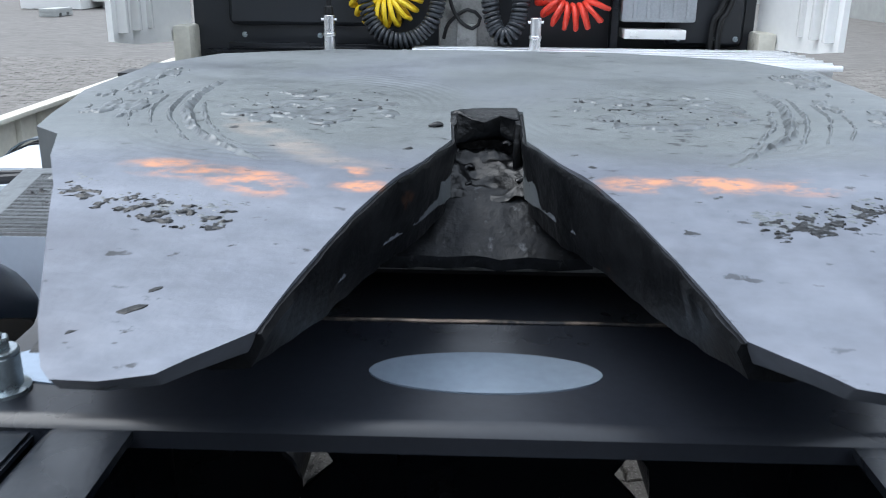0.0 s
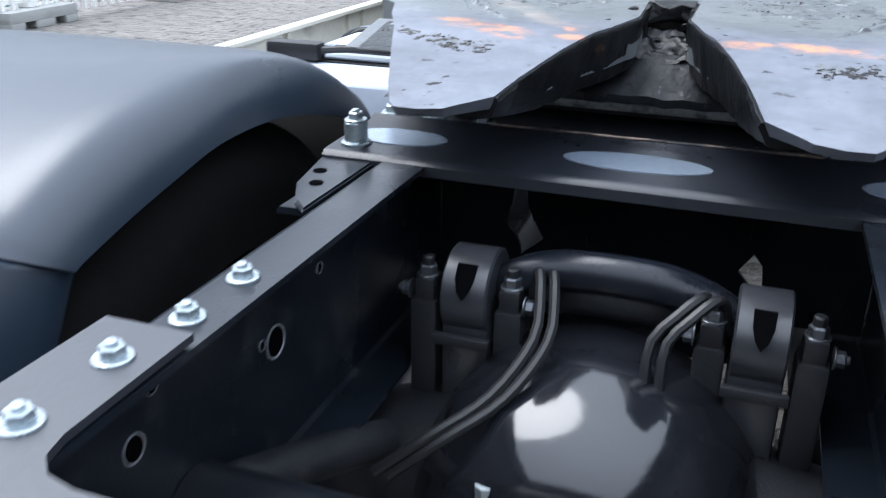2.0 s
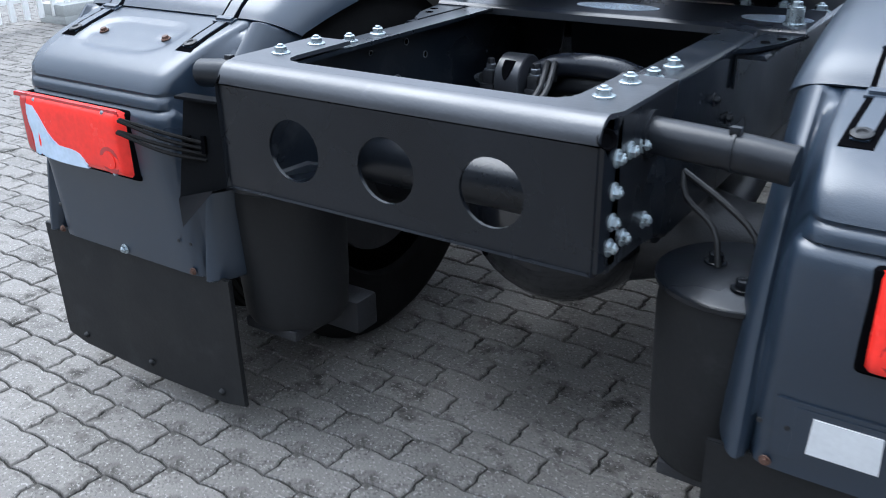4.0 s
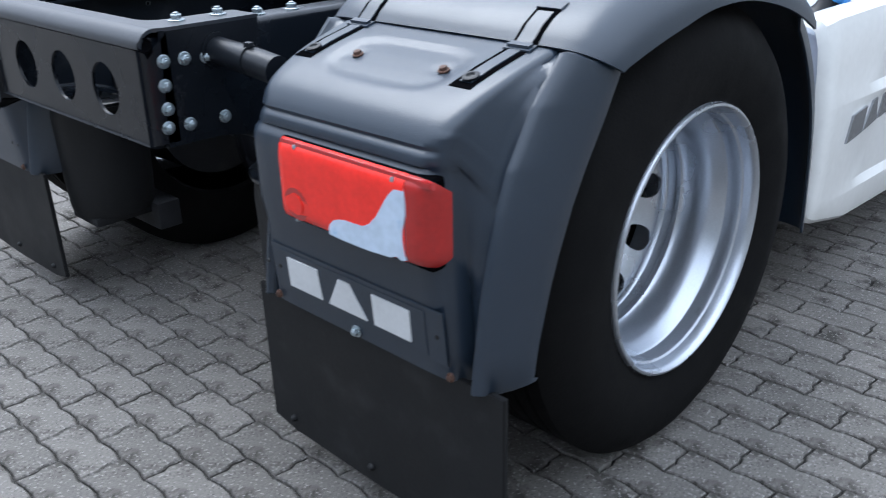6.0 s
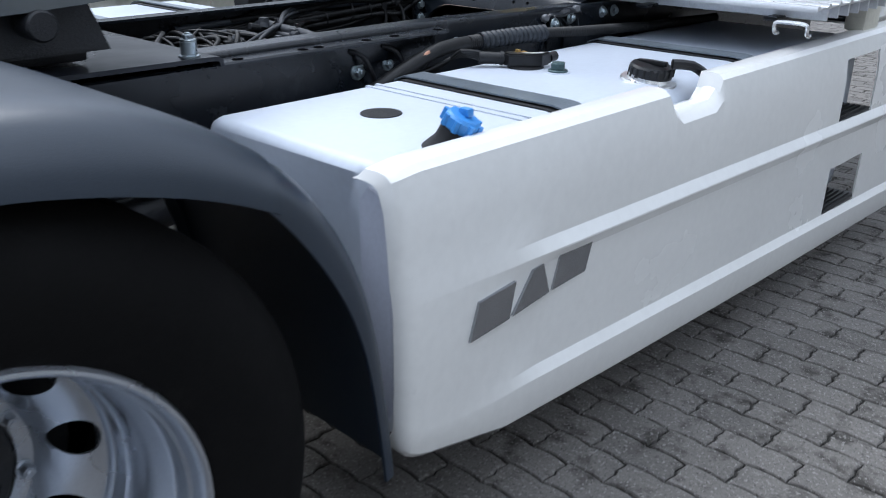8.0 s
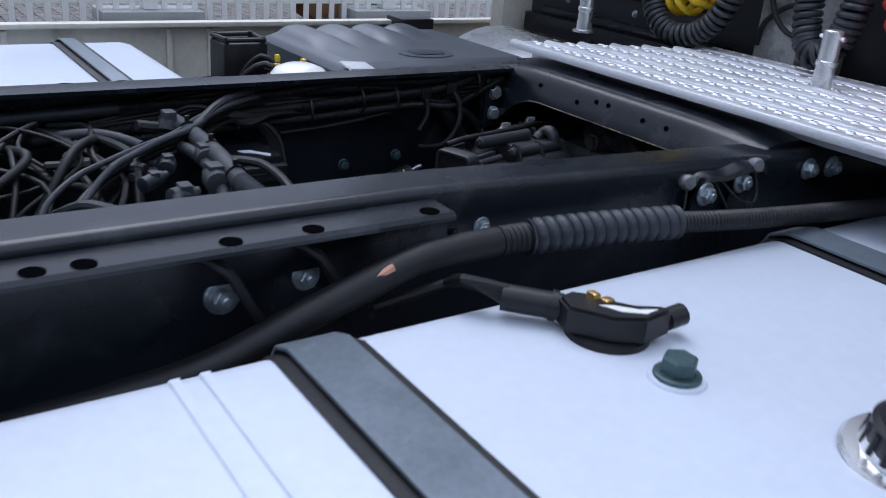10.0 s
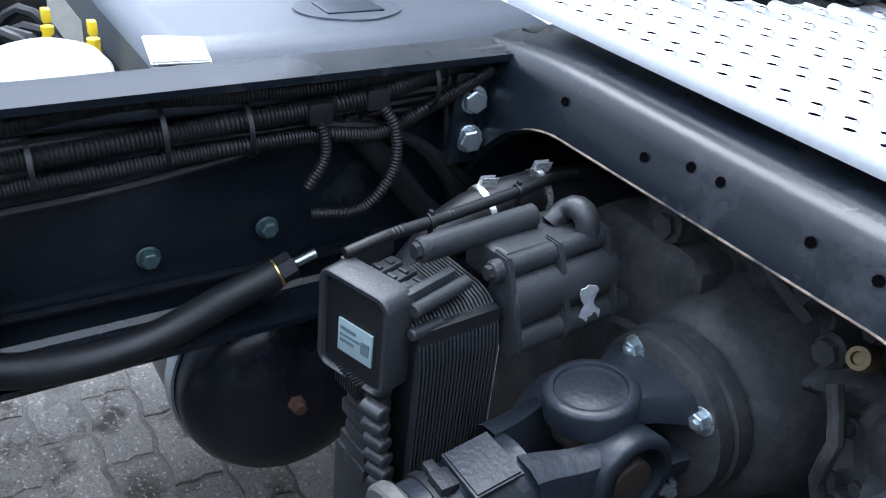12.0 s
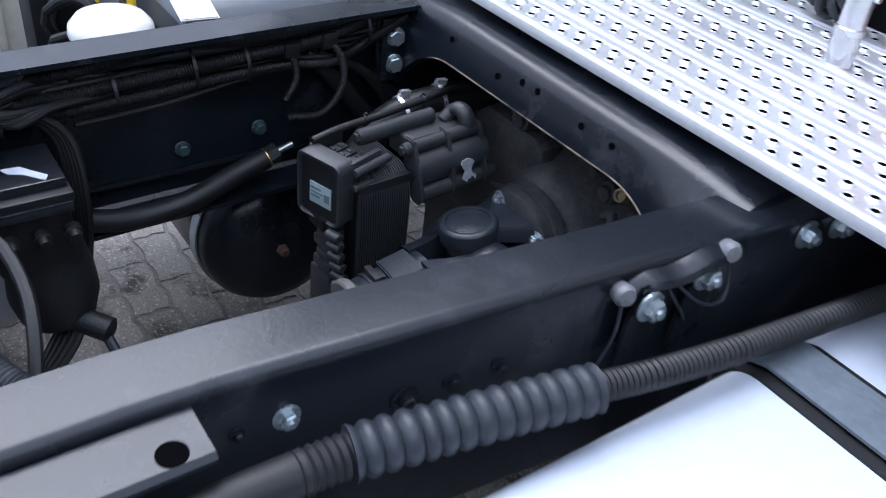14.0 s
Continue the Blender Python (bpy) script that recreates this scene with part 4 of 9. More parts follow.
# heap of grease that runs from the lock's mouth down to the apron
bm = bmesh.new()
rows = []
for j in range(41):
    t = j / 40
    row = []
    for k in range(49):
        u = -1 + k / 24
        x = u * (0.036 + 0.032 * ease(0.25, 0.8, t))
        y = 0.452 - 0.082 * t
        z = lerp_table([(0, 1.098), (0.12, 1.108), (0.25, 1.108), (0.4, 1.098), (0.7, 1.086), (1, 1.066)], t) + 0.028 * ease(0.25, 0.7, t) * abs(u) ** 2
        q = Vector((x * 0.8, y, z + 5))
        z += 0.013 * torn(q, 20) - 0.004
        row.append((x, y + 0.004 * noise.noise(q * 30), z))
    rows.append(row)
sheet(bm, rows)
tagged(part("grease_smear", bm, GREASE, fifth, "glossy heap of black grease"), kind="stuff")
bm = bmesh.new()
rows = []
for j in range(13):
    t = j / 12
    w = 0.048 + 0.062 * t
    row = []
    for k in range(17):
        x = -w + 2 * w * k / 16
        p = Vector((x, 0.385 - 0.075 * t, 1.076 - 0.054 * t))
        p.z += 0.004 * noise.noise(Vector((x * 90, t * 2.5, 1))) + 0.004 * noise.noise(p * 60)
        row.append(p)
    rows.append(row)
rows.append([p + Vector((0, 0.004, -0.014)) for p in rows[-1]])
sheet(bm, rows)
thicken(bm, 0.008)
part("apron", bm, mat("scraped_steel", (0.011, 0.012, 0.014), 0.50, 0.0, 0.6, 40, 90, 1.0, spec=0.22, dirt=(0.10, 0.105, 0.115), dirt_at=0.65, dirt_scale=55), fifth, "scraped dark apron below the lock")
for s in (-1, 1):
    bm = bmesh.new()
    prism(bm, [(0.30, 0.992), (0.62, 0.992), (0.58, 1.10), (0.34, 1.10)], lambda u, v, w: (s * (0.36 + 0.07 * w), u, v), 0.006)
    part("pedestal", bm, CASTING, fifth, "cast pedestal")
    bm = bmesh.new()
    rod(bm, (s * 0.43, 0.46, 1.06), (s * 0.50, 0.46, 1.06), 0.03, 16, 0.004)
    part("pivot_pin", bm, CASTING, fifth)
bm = bmesh.new()
box(bm, -0.36, 0.36, 0.415, 0.60, 0.962, 1.0, 0.01)
part("bridge", bm, CASTING, fifth)
bm = bmesh.new()
box(bm, -0.27, 0.27, 0.400, 0.417, 0.974, 0.988, 0.003)
part("edge_bar", bm, mat("dull_bare_steel", (0.30, 0.31, 0.32), 0.45, 0.3, 0.4, 16, 120, 0.2, dirt=(0.06, 0.06, 0.06), dirt_at=0.58, dirt_scale=18), fifth, "dull bare steel bar")

# thin pale tube paints the highlight along the plate's ridge
bm = tube(bmesh.new(), [(-0.25 + 0.05 * k, 0.276, 0.9648 + 0.0006 * (k % 2)) for k in range(11)], 0.0022, 6)
part("ridge_highlight", bm, bpy.data.materials["bare_and_lit_edge"], pressed, "pale brown line painted as the ridge's highlight")

# ---- rear axle ----
axle = thing("rear_axle", (0, 0, 0.3), "black drive axle with cast differential housing", "axle")
bm = bmesh.new()
lathe(bm, (0, -0.26, 0.53), (0, 1, 0), [(0, 0), (0.01, 0.10), (0.04, 0.17), (0.10, 0.215), (0.18, 0.235), (0.30, 0.235), (0.38, 0.19), (0.46, 0.11), (0.55, 0.09)], 28)
part("differential_housing", bm, WETGLOSS, axle, "glossy black banjo housing")
bm = bmesh.new()
for s in (-1, 1):
    lathe(bm, (s * 0.10, 0, 0.50), (s, 0, 0), [(0, 0.17), (0.12, 0.13), (0.3, 0.09), (0.46, 0.085)], 20)
part("axle_tube", bm, CASTING, axle, "cast axle tubes")
bm = bmesh.new()
tube(bm, [(-0.16, 0.06, 0.79), (-0.12, 0.055, 0.815), (-0.07, 0.05, 0.832), (0, 0.045, 0.838), (0.07, 0.05, 0.832), (0.12, 0.055, 0.815), (0.16, 0.06, 0.79)], 0.029, 16)
part("stabiliser_bar", bm, GLOSSY, axle, "bowed black stabiliser bar")
bm = bmesh.new()
tube(bm, [(-0.14, 0.13, 0.74), (-0.11, 0.10, 0.77), (-0.06, 0.08, 0.785), (0, 0.075, 0.79), (0.06, 0.08, 0.785), (0.11, 0.10, 0.77), (0.14, 0.13, 0.74)], 0.03, 14)
part("link_arm", bm, CASTING, axle, "curved black link arm")
for s in (-1, 1):
    bm = bmesh.new()
    lathe(bm, (s * 0.158, 0.045, 0.785), (s, 0, 0), [(0.003, 0.060), (0.006, 0.064), (0.068, 0.064), (0.071, 0.060)], 30)
    box(bm, s * 0.160, s * 0.230, -0.005, 0.10, 0.60, 0.76, 0.01)
    clamp = part("bearing_clamp", bm, mat("clamp_paint", (0.026, 0.028, 0.033), 0.3, 0, 0.2, 8, 160, 0.08, spec=0.7) if s < 0 else bpy.data.materials["clamp_paint"], axle, "black bearing clamp")
    # pocket laid on the drum as a black patch of painted shade
    bm = bmesh.new()
    out = [(0.181, 0.838), (0.209, 0.838), (0.208, 0.822), (0.203, 0.806), (0.195, 0.795), (0.187, 0.806), (0.182, 0.822)]
    prism(bm, out, lambda u, v, w: (s * u, 0.0445 - math.sqrt(max(0.0, 0.0645 ** 2 - (v - 0.785) ** 2)) + 0.004 - 0.0078 * w, v), 0.0)
    part("pocket_shade", bm, SHADE_BLACK, clamp, "black patch painted as the shade in a cast pocket")
    bm = bmesh.new()
    box(bm, s * 0.154, s * 0.238, -0.024, -0.012, 0.722, 0.738, 0.003)
    part("clamp_rim", bm, CASTING, clamp)
    for x in (0.135, 0.26):
        bm = bmesh.new()
        box(bm, s * (x - 0.020), s * (x + 0.020), 0.0, 0.055, 0.62, 0.775, 0.006)
        box(bm, s * (x - 0.015), s * (x + 0.015), 0.006, 0.045, 0.77, 0.806, 0.005)
        part("clamp_lug", bm, CASTING, clamp)
        for z in (0.785, 0.805):
            bolt(axle, (s * (x + (0.021 if x > 0.2 else -0.021)), 0.014, z), (s if x > 0.2 else -s, 0, 0), BOLT_DULL, scale=0.85) if z < 0.80 else bolt(axle, (s * x, 0.025, z), (0, 0, 1), BOLT_DULL, scale=1.0)
        bm = bmesh.new()
        rod(bm, (s * x, 0.025, 0.80), (s * x, 0.025, 0.835), 0.009, 10, 0.002)
        part("clamp_stud", bm, CASTING, clamp)
    for d in (0, 0.019):
        bm = bmesh.new()
        if s < 0:
            tube(bm, [(-0.108 + d, 0.032, 0.795), (-0.101 + d, 0.024, 0.830), (-0.092 + d, 0.0, 0.845), (-0.083 + d, -0.03, 0.827), (-0.078 + d, -0.08, 0.787), (-0.112 + d, -0.15, 0.738), (-0.175 + d, -0.20, 0.695), (-0.24 + d, -0.22, 0.64)], 0.0072, 8)
        else:
            tube(bm, [(0.152 - d, 0.032, 0.795), (0.146 - d, 0.024, 0.830), (0.135 - d, 0.0, 0.845), (0.108 - d, -0.03, 0.826), (0.085 - d, -0.05, 0.80), (0.083 - d, -0.07, 0.755), (0.092 - d, -0.08, 0.70), (0.125 - d, -0.09, 0.65), (0.19 - d, -0.10, 0.57)], 0.0072, 8)
        part("brake_hose", bm, DARKPL, axle, "thin black brake hose")
    bm = bmesh.new()
    for k in range(3):
        y = -0.14 - 0.04 * k
        rod(bm, (s * 0.095, y, 0.60), (s * 0.095, y, 0.66), 0.012, 8)
    part("bleed_fitting", bm, ZINC, axle)
# white shine area: the flat cover of the housing
bm = bmesh.new()
prism(bm, [(-0.055, 0.60), (0.055, 0.60), (0.075, 0.70), (0.05, 0.745), (-0.05, 0.745), (-0.075, 0.70)], lambda u, v, w: (u, -0.20 + 0.012 * w + (v - 0.6) * 0.7, v), 0.004)
part("cover_plate", bm, WETGLOSS, axle)
# air springs behind the axle
for s in (-1, 1):
    sp = thing("air_spring", (s * 0.52, -0.46, 0.30), "black rubber air spring with a steel lid", "air spring", "air springs of the rear axle")
    bm = bmesh.new()
    lathe(bm, (s * 0.52, -0.46, 0.28), (0, 0, 1), [(0, 0.115), (0.02, 0.125), (0.10, 0.13), (0.30, 0.135), (0.345, 0.13)], 32)
    part("bellows", bm, FLAP, sp, "black rubber bellows")
    bm = bmesh.new()
    lathe(bm, (s * 0.52, -0.46, 0.622), (0, 0, 1), [(0, 0.136), (0.004, 0.142), (0.012, 0.142), (0.016, 0.136), (0.018, 0.0)], 32)
    lid = part("lid", bm, CHASSIS, sp, "black steel lid")
    for x, y in ((-0.05, 0.02), (0.06, 0.04), (0.02, -0.06), (0.07, -0.03)):
        bolt(sp, (s * 0.52 + x, -0.46 + y, 0.64), (0, 0, 1), BOLT_DARK, scale=1.2)
    bm = bmesh.new()
    for dx in (-0.04, 0.03):
        tube(bm, [(s * 0.52 + dx, -0.46, 0.64), (s * 0.50 + dx, -0.44, 0.70), (s * 0.44 + dx, -0.42, 0.74), (s * 0.385, -0.40, 0.78)], 0.006, 8)
    part("air_line", bm, HOSE, sp)
    bm = bmesh.new()
    box(bm, s * 0.40, s * 0.62, -0.38, -0.30, 0.20, 0.29, 0.01)
    box(bm, s * 0.44, s * 0.60, -0.56, -0.36, 0.255, 0.282, 0.004)
    part("spring_seat", bm, CASTING, sp)

# ---- wheels ----


def tyre_bm(x0, x1, s):
    """A lorry tyre with a flat tread, grooves and a bulged wall."""
    bm = bmesh.new()
    R = 0.497
    w = x1 - x0
    prof = [(0.02, 0.292), (0.0, 0.30), (0.006, 0.33), (-0.004, 0.38), (0.0, 0.43), (0.018, 0.465), (0.04, R - 0.008), (0.05, R)]
    for k in range(4):
        c = 0.05 + (w - 0.10) * (k + 1) / 5
        prof += [(c - 0.006, R), (c - 0.005, R - 0.012), (c + 0.005, R - 0.012), (c + 0.006, R)]
    prof += [(w - 0.05, R), (w - 0.04, R - 0.008), (w - 0.018, 0.465), (w, 0.43), (w + 0.004, 0.38), (w - 0.004, 0.34), (w - 0.009, 0.315), (w - 0.014, 0.303), (w - 0.02, 0.292)]
    lathe(bm, (s * x0, 0, 0.495), (s, 0, 0), prof, 72, close=False)
    return bm


for s in (-1, 1):
    wheel = thing("twin_wheel_set", (s * 1.07, 0, 0.0), "twin rear wheel with silver steel rims and black tyres", "wheel pair", "rear wheels")
    inner = part("tyre", tyre_bm(0.56, 0.86, s), RUBBER, wheel, "black lorry tyre")
    outer = part("tyre", tyre_bm(0.925, 1.225, s), RUBBER, wheel, "black lorry tyre")
    bm = bmesh.new()
    prof = [(1.190, 0.302), (1.212, 0.3025), (1.219, 0.299), (1.2205, 0.294), (1.216, 0.289), (1.206, 0.2855), (1.196, 0.284), (1.188, 0.283), (1.184, 0.279), (1.174, 0.2775), (1.168, 0.280), (1.150, 0.2785), (1.145, 0.274), (1.125, 0.270), (1.118, 0.264),
            (1.09, 0.261), (1.075, 0.2635), (1.06, 0.2635), (1.045, 0.2605), (1.04, 0.256), (1.03, 0.2555), (1.026, 0.2585), (1.012, 0.2585), (1.008, 0.2565), (1.002, 0.2565), (0.99, 0.2565), (0.94, 0.256), (0.925, 0.29)]
    lathe(bm, (0, 0, 0.495), (s, 0, 0), prof, 72, close=False)
    rim = part("rim", bm, SILVER, wheel, "silver painted steel rim")
    # disc with ten round hand holes
    bm = bmesh.new()

    def disc_x(r):
        return lerp_table([(0.0, 0.915), (0.166, 0.916), (0.172, 0.924), (0.178, 0.935), (0.185, 0.947), (0.195, 0.959), (0.205, 0.968), (0.215, 0.976), (0.225, 0.983), (0.235, 0.989), (0.245, 0.993), (0.25, 0.994)], r)

    NH, RH, RC, RI, RO = 10, 0.032, 0.2125, 0.166, 0.249
    half_a = math.tau / NH / 2

    def P(q, back=0.0):
        return (s * (disc_x(q[0]) - back), math.cos(q[1]) * q[0], 0.495 + math.sin(q[1]) * q[0])
    for h in range(NH):
        a0 = math.tau * (h + 0.12) / NH
        # border of the cell, walked corner to corner
        border = []
        for k in range(10):
            border.append((RO, a0 - half_a + 2 * half_a * k / 10))
        for k in range(8):
            border.append((RO + (RI - RO) * k / 8, a0 + half_a))
        for k in range(10):
            border.append((RI, a0 + half_a - 2 * half_a * k / 10))
        for k in range(8):
            border.append((RI + (RO - RI) * k / 8, a0 - half_a))
        m = len(border)
        ring = []
        for r, a in border:
            b = math.atan2((a - a0) * RC, r - RC)
            ring.append((RC + RH * math.cos(b), a0 + RH * math.sin(b) / RC))
        loops = [[bm.verts.new(P(q, 0.006)) for q in ring]]
        for t in (0.0, 0.2, 0.45, 0.7, 1.0):
            loops.append([bm.verts.new(P((p[0] + (q[0] - p[0]) * t, p[1] + (q[1] - p[1]) * t))) for p, q in zip(ring, border)])
        for A, B in zip(loops, loops[1:]):
            for k in range(m):
                j = (k + 1) % m
                bm.faces.new((A[k], A[j], B[j], B[k]))
    bmesh.ops.remove_doubles(bm, verts=bm.verts, dist=0.0005)
    lathe(bm, (0, 0, 0.495), (s, 0, 0), [(1.006, 0.2565), (1.0065, 0.2545), (1.003, 0.2515), (disc_x(0.249), 0.249)], 100, close=False)
    lathe(bm, (0, 0, 0.495), (s, 0, 0), [(disc_x(0.166), 0.166), (0.915, 0.162), (0.915, 0.142), (0.910, 0.139), (0.89, 0.138)], 100, close=False)
    part("disc", bm, SILVER, rim, "silver wheel disc with round hand holes", smooth=40)
    bm = bmesh.new()
    lathe(bm, (0, 0, 0.495), (s, 0, 0), [(0.80, 0.137), (0.918, 0.137), (0.924, 0.131), (0.926, 0.09), (0.936, 0.085), (0.94, 0.06), (0.941, 0.0)], 40)
    part("hub", bm, CASTING, wheel, "black wheel hub")
    for k in range(10):
        a = math.tau * (k + 0.62) / 10
        bolt(wheel, (s * 0.915, math.cos(a) * 0.152, 0.495 + math.sin(a) * 0.152), (s, 0, 0), mesh=mesh_of("nut", bolt_bm(0.0115, 0.018, 0.014, 0.008), SILVER) if k == 0 and s < 0 else bpy.data.meshes["nut"], name="nut", turn=k)
    for k in range(10):
        a = math.tau * (k + 0.3) / 10
        bolt(wheel, (s * 0.925, math.cos(a) * 0.108, 0.495 + math.sin(a) * 0.108), (s, 0, 0), BOLT_DARK, scale=0.6)
    # dark brake drum behind the hand holes
    bm = bmesh.new()
    lathe(bm, (0, 0, 0.495), (s, 0, 0), [(0.60, 0.235), (0.875, 0.24), (0.885, 0.235), (0.886, 0.15)], 40)
    part("brake_drum", bm, CASTING, wheel, "dark brake drum")

# ---- rear mudguards ----
ARCH_TOP = [(-.424, .966), (-.40, .990), (-.36, 1.014), (-.28, 1.044), (-.18, 1.068), (-.05, 1.084), (.08, 1.085), (.2, 1.070), (.3, 1.042), (.38, 1.006), (.45, .962)]
ARCH_LIP = [(-.355, .925), (-.345, .930), (-.32, .937), (-.25, .955), (-.17, .972), (-.06, .992), (.07, .992), (.18, .975), (.28, .950), (.36, .922), (.435, .888)]
FRONT_TOP = [(.452, .958), (.52, .910), (.585, .830), (.635, .720), (.665, .600), (.685, .450), (.700, .310)]
FRONT_LIP = [(.437, .884), (.485, .830), (.54, .750), (.585, .660), (.615, .560), (.635, .430), (.648, .310)]
BACK_TOP = [(-.428, .962), (-.52, .937), (-.562, .9235), (-.585, .915), (-.605, .9065), (-.624, .8975), (-.640, .888), (-.653, .878), (-.6625, .8675), (-.670, .856), (-.676, .843), (-.673, .839), (-.673, .836), (-.679, .832), (-.683, .826), (-.684, .812),
            (-.678, .8085), (-.682, .804), (-.688, .799), (-.692, .790), (-.694, .77), (-.690, .66), (-.680, .61), (-.668, .50), (-.660, .42)]


def smooth_line(pts, n):
    """The same line with n steps between each pair of points."""
    P = [Vector(p) for p in pts]
    P = [2 * P[0] - P[1]] + P + [2 * P[-1] - P[-2]]
    out = []
    for i in range(1, len(P) - 2):
        a, b, c, d = P[i - 1:i + 3]
        for k in range(n):
            t = k / n
            out.append(0.5 * (2 * b + (c - a) * t + (2 * a - 5 * b + 4 * c - d) * t * t + (3 * b - a - 3 * c + d) * t ** 3))
    return out + [P[-2]]


def shelf_z(y):
    return lerp_table([(-0.64, 0.888), (-0.585, 0.915), (-0.52, 0.937), (-0.428, 0.962)], y)


def skin(s, tops, lips, section, inner=False, fine=0):
    """A moulded skin: from the inside edge over the crown to the lip at the wheel."""
    rows = []
    if fine:
        tops = smooth_line(tops, fine)
        lips = smooth_line(lips, fine)
    n = len(tops)
    for k in range(n):
        t, l = Vector(tops[k]), Vector(lips[k])
        a, b = Vector(tops[max(0, k - 1)]), Vector(tops[min(n - 1, k + 1)])
        d = (b - a).normalized()
        inw = Vector((d.y, -d.x))
        row = [(s * 0.602, *(t + inw * 0.035)), (s * 0.600, *(t + inw * 0.01))] if inner else []
        for x, f in section:
            row.append((s * x, *(t.lerp(l, f))))
        rows.append(row)
    bm = bmesh.new()
    sheet(bm, rows)
    thicken(bm, 0.006)
    return bm


GUARD_MID = 0.8865


def smooth_step(a, b, v):
    v = min(1.0, max(0.0, (v - a) / (b - a)))
    return v * v * (3 - 2 * v)


def shelf_pan(x, y):
    """Depth of the shallow pan pressed into the sloping shelf."""
    edge = (abs(x - 0.889) / 0.150) ** 4 + (abs(y + 0.531) / (0.058 if y > -0.531 else 0.075)) ** 3
    dimple = min(math.hypot(x - 0.781, y + 0.533), math.hypot(x - 1.0, y + 0.533))
    return 0.0055 * (1 - smooth_step(0.72, 1.15, edge)) + 0.003 * (1 - smooth_step(0.010, 0.022, dimple))


def back_skin(s):
    """The moulded back panel: shelf, folded face, slanted cheek and the flare along the tyre."""
    line = []
    for a, b in zip(BACK_TOP, BACK_TOP[1:]):
        n = max(1, round(math.dist(a, b) / 0.009)) if a[1] > 0.85 else 1
        line += [(a[0] + (b[0] - a[0]) * k / n, a[1] + (b[1] - a[1]) * k / n) for k in range(n)]
    line.append(BACK_TOP[-1])
    xs = [GUARD_MID + 0.0125 * k for k in range(-16, 17)]
    rows = []
    for y, z in line:
        w = smooth_step(0.945, 0.845, z) if z < 0.945 else 0.0
        dy, dz = math.sin(w * math.pi / 2), -math.cos(w * math.pi / 2)
        xe = lerp_table([(0.42, 1.147), (0.456, 1.147), (0.56, 1.136), (0.66, 1.132), (0.80, 1.128), (0.838, 1.130), (0.907, 1.138), (0.962, 1.151)], z)
        row, flat = [], []
        for x in xs:
            d = shelf_pan(x, y) if z > 0.88 else 0.0
            flat.append((x, y + dy * d, z + dz * d))
        reach = 0.45 + 0.75 * w + 0.9 * smooth_step(0.83, 0.79, z)
        face = lerp_table([(0.42, -0.660), (0.61, -0.680), (0.66, -0.688), (0.77, -0.688), (0.81, -0.684), (0.856, -0.672)], z)
        ridge = smooth_step(0.87, 0.856, z)
        low = smooth_step(0.82, 0.80, z)
        inside = []
        for back, d in ((0.030, 0.0008), (0.019, 0.0035), (0.010, 0.009), (0.0035, 0.017), (0.0, 0.028)):
            level = ridge * min(1.0, d / 0.009)
            row.append((xe - back * (0.5 + 0.7 * w), y + (face - y) * level + dy * d * reach, z + dz * d * reach))
            near = 0.45 + 0.55 * w
            inside.append((xe + 0.016 * low - back * (0.5 + 0.7 * w), y + dy * d * near, z + dz * d * near))
        ex, ey, ez = row[-1]
        cz = lerp_table([(0.42, 0.42), (0.50, 0.49), (0.61, 0.59), (0.66, 0.64), (0.80, 0.735), (0.842, 0.77), (0.888, 0.815), (0.915, 0.86), (0.937, 0.90), (0.962, 0.955)], z)
        cy = lerp_table([(0.42, -0.655), (0.46, -0.650), (0.57, -0.634), (0.69, -0.608), (0.79, -0.569), (0.88, -0.511), (0.955, -0.438)], cz)
        lz = lerp_table([(0.42, 0.425), (0.50, 0.485), (0.61, 0.585), (0.66, 0.63), (0.80, 0.74), (0.842, 0.775), (0.888, 0.82), (0.915, 0.855), (0.937, 0.885), (0.962, 0.922)], z)
        ly = lerp_table([(0.425, -0.556), (0.49, -0.545), (0.59, -0.515), (0.69, -0.478), (0.775, -0.430), (0.855, -0.378), (0.925, -0.338)], lz)
        cx = 1.168
        ix, iy, iz = inside[-1]
        for f in (0.3, 0.65, 0.93):
            row.append((ex + (cx - ex) * f, ey + (cy - ey) * f, ez + (cz - ez) * f))
            inside.append((ix + (cx - ix) * f, iy + (cy - iy) * f, iz + (cz - iz) * f))
        t = lerp_table([(0.42, 0.0), (0.69, 0.35), (0.79, 0.55), (0.953, 0.85)], cz)
        for x, f, bulge in ((1.170, 0.0, 0.002), (1.175, 0.0, 0.010), (1.182, 0.05, 0.0155), (1.192, 0.14, 0.017), (1.205, 0.30, 0.013), (1.217, 0.50, 0.008), (1.226, 0.72, 0.003), (1.229, 0.88, 0.0), (1.226, 1.0, 0.0)):
            inside.append((x, cy + (ly - cy) * f - bulge * math.cos(t), cz + (lz - cz) * f + bulge * math.sin(t)))
            row.append((x, cy + (ly - cy) * f - bulge * math.cos(t), cz + (lz - cz) * f + bulge * math.sin(t)))
        mirrored = [(2 * GUARD_MID - x, yy, zz) for x, yy, zz in reversed(inside)]
        rows.append([(s * x, yy, zz) for x, yy, zz in mirrored + flat + row])
    # the upper end slips under the arch cover
    T, L = ARCH_TOP[0], ARCH_LIP[0]
    tuck = []
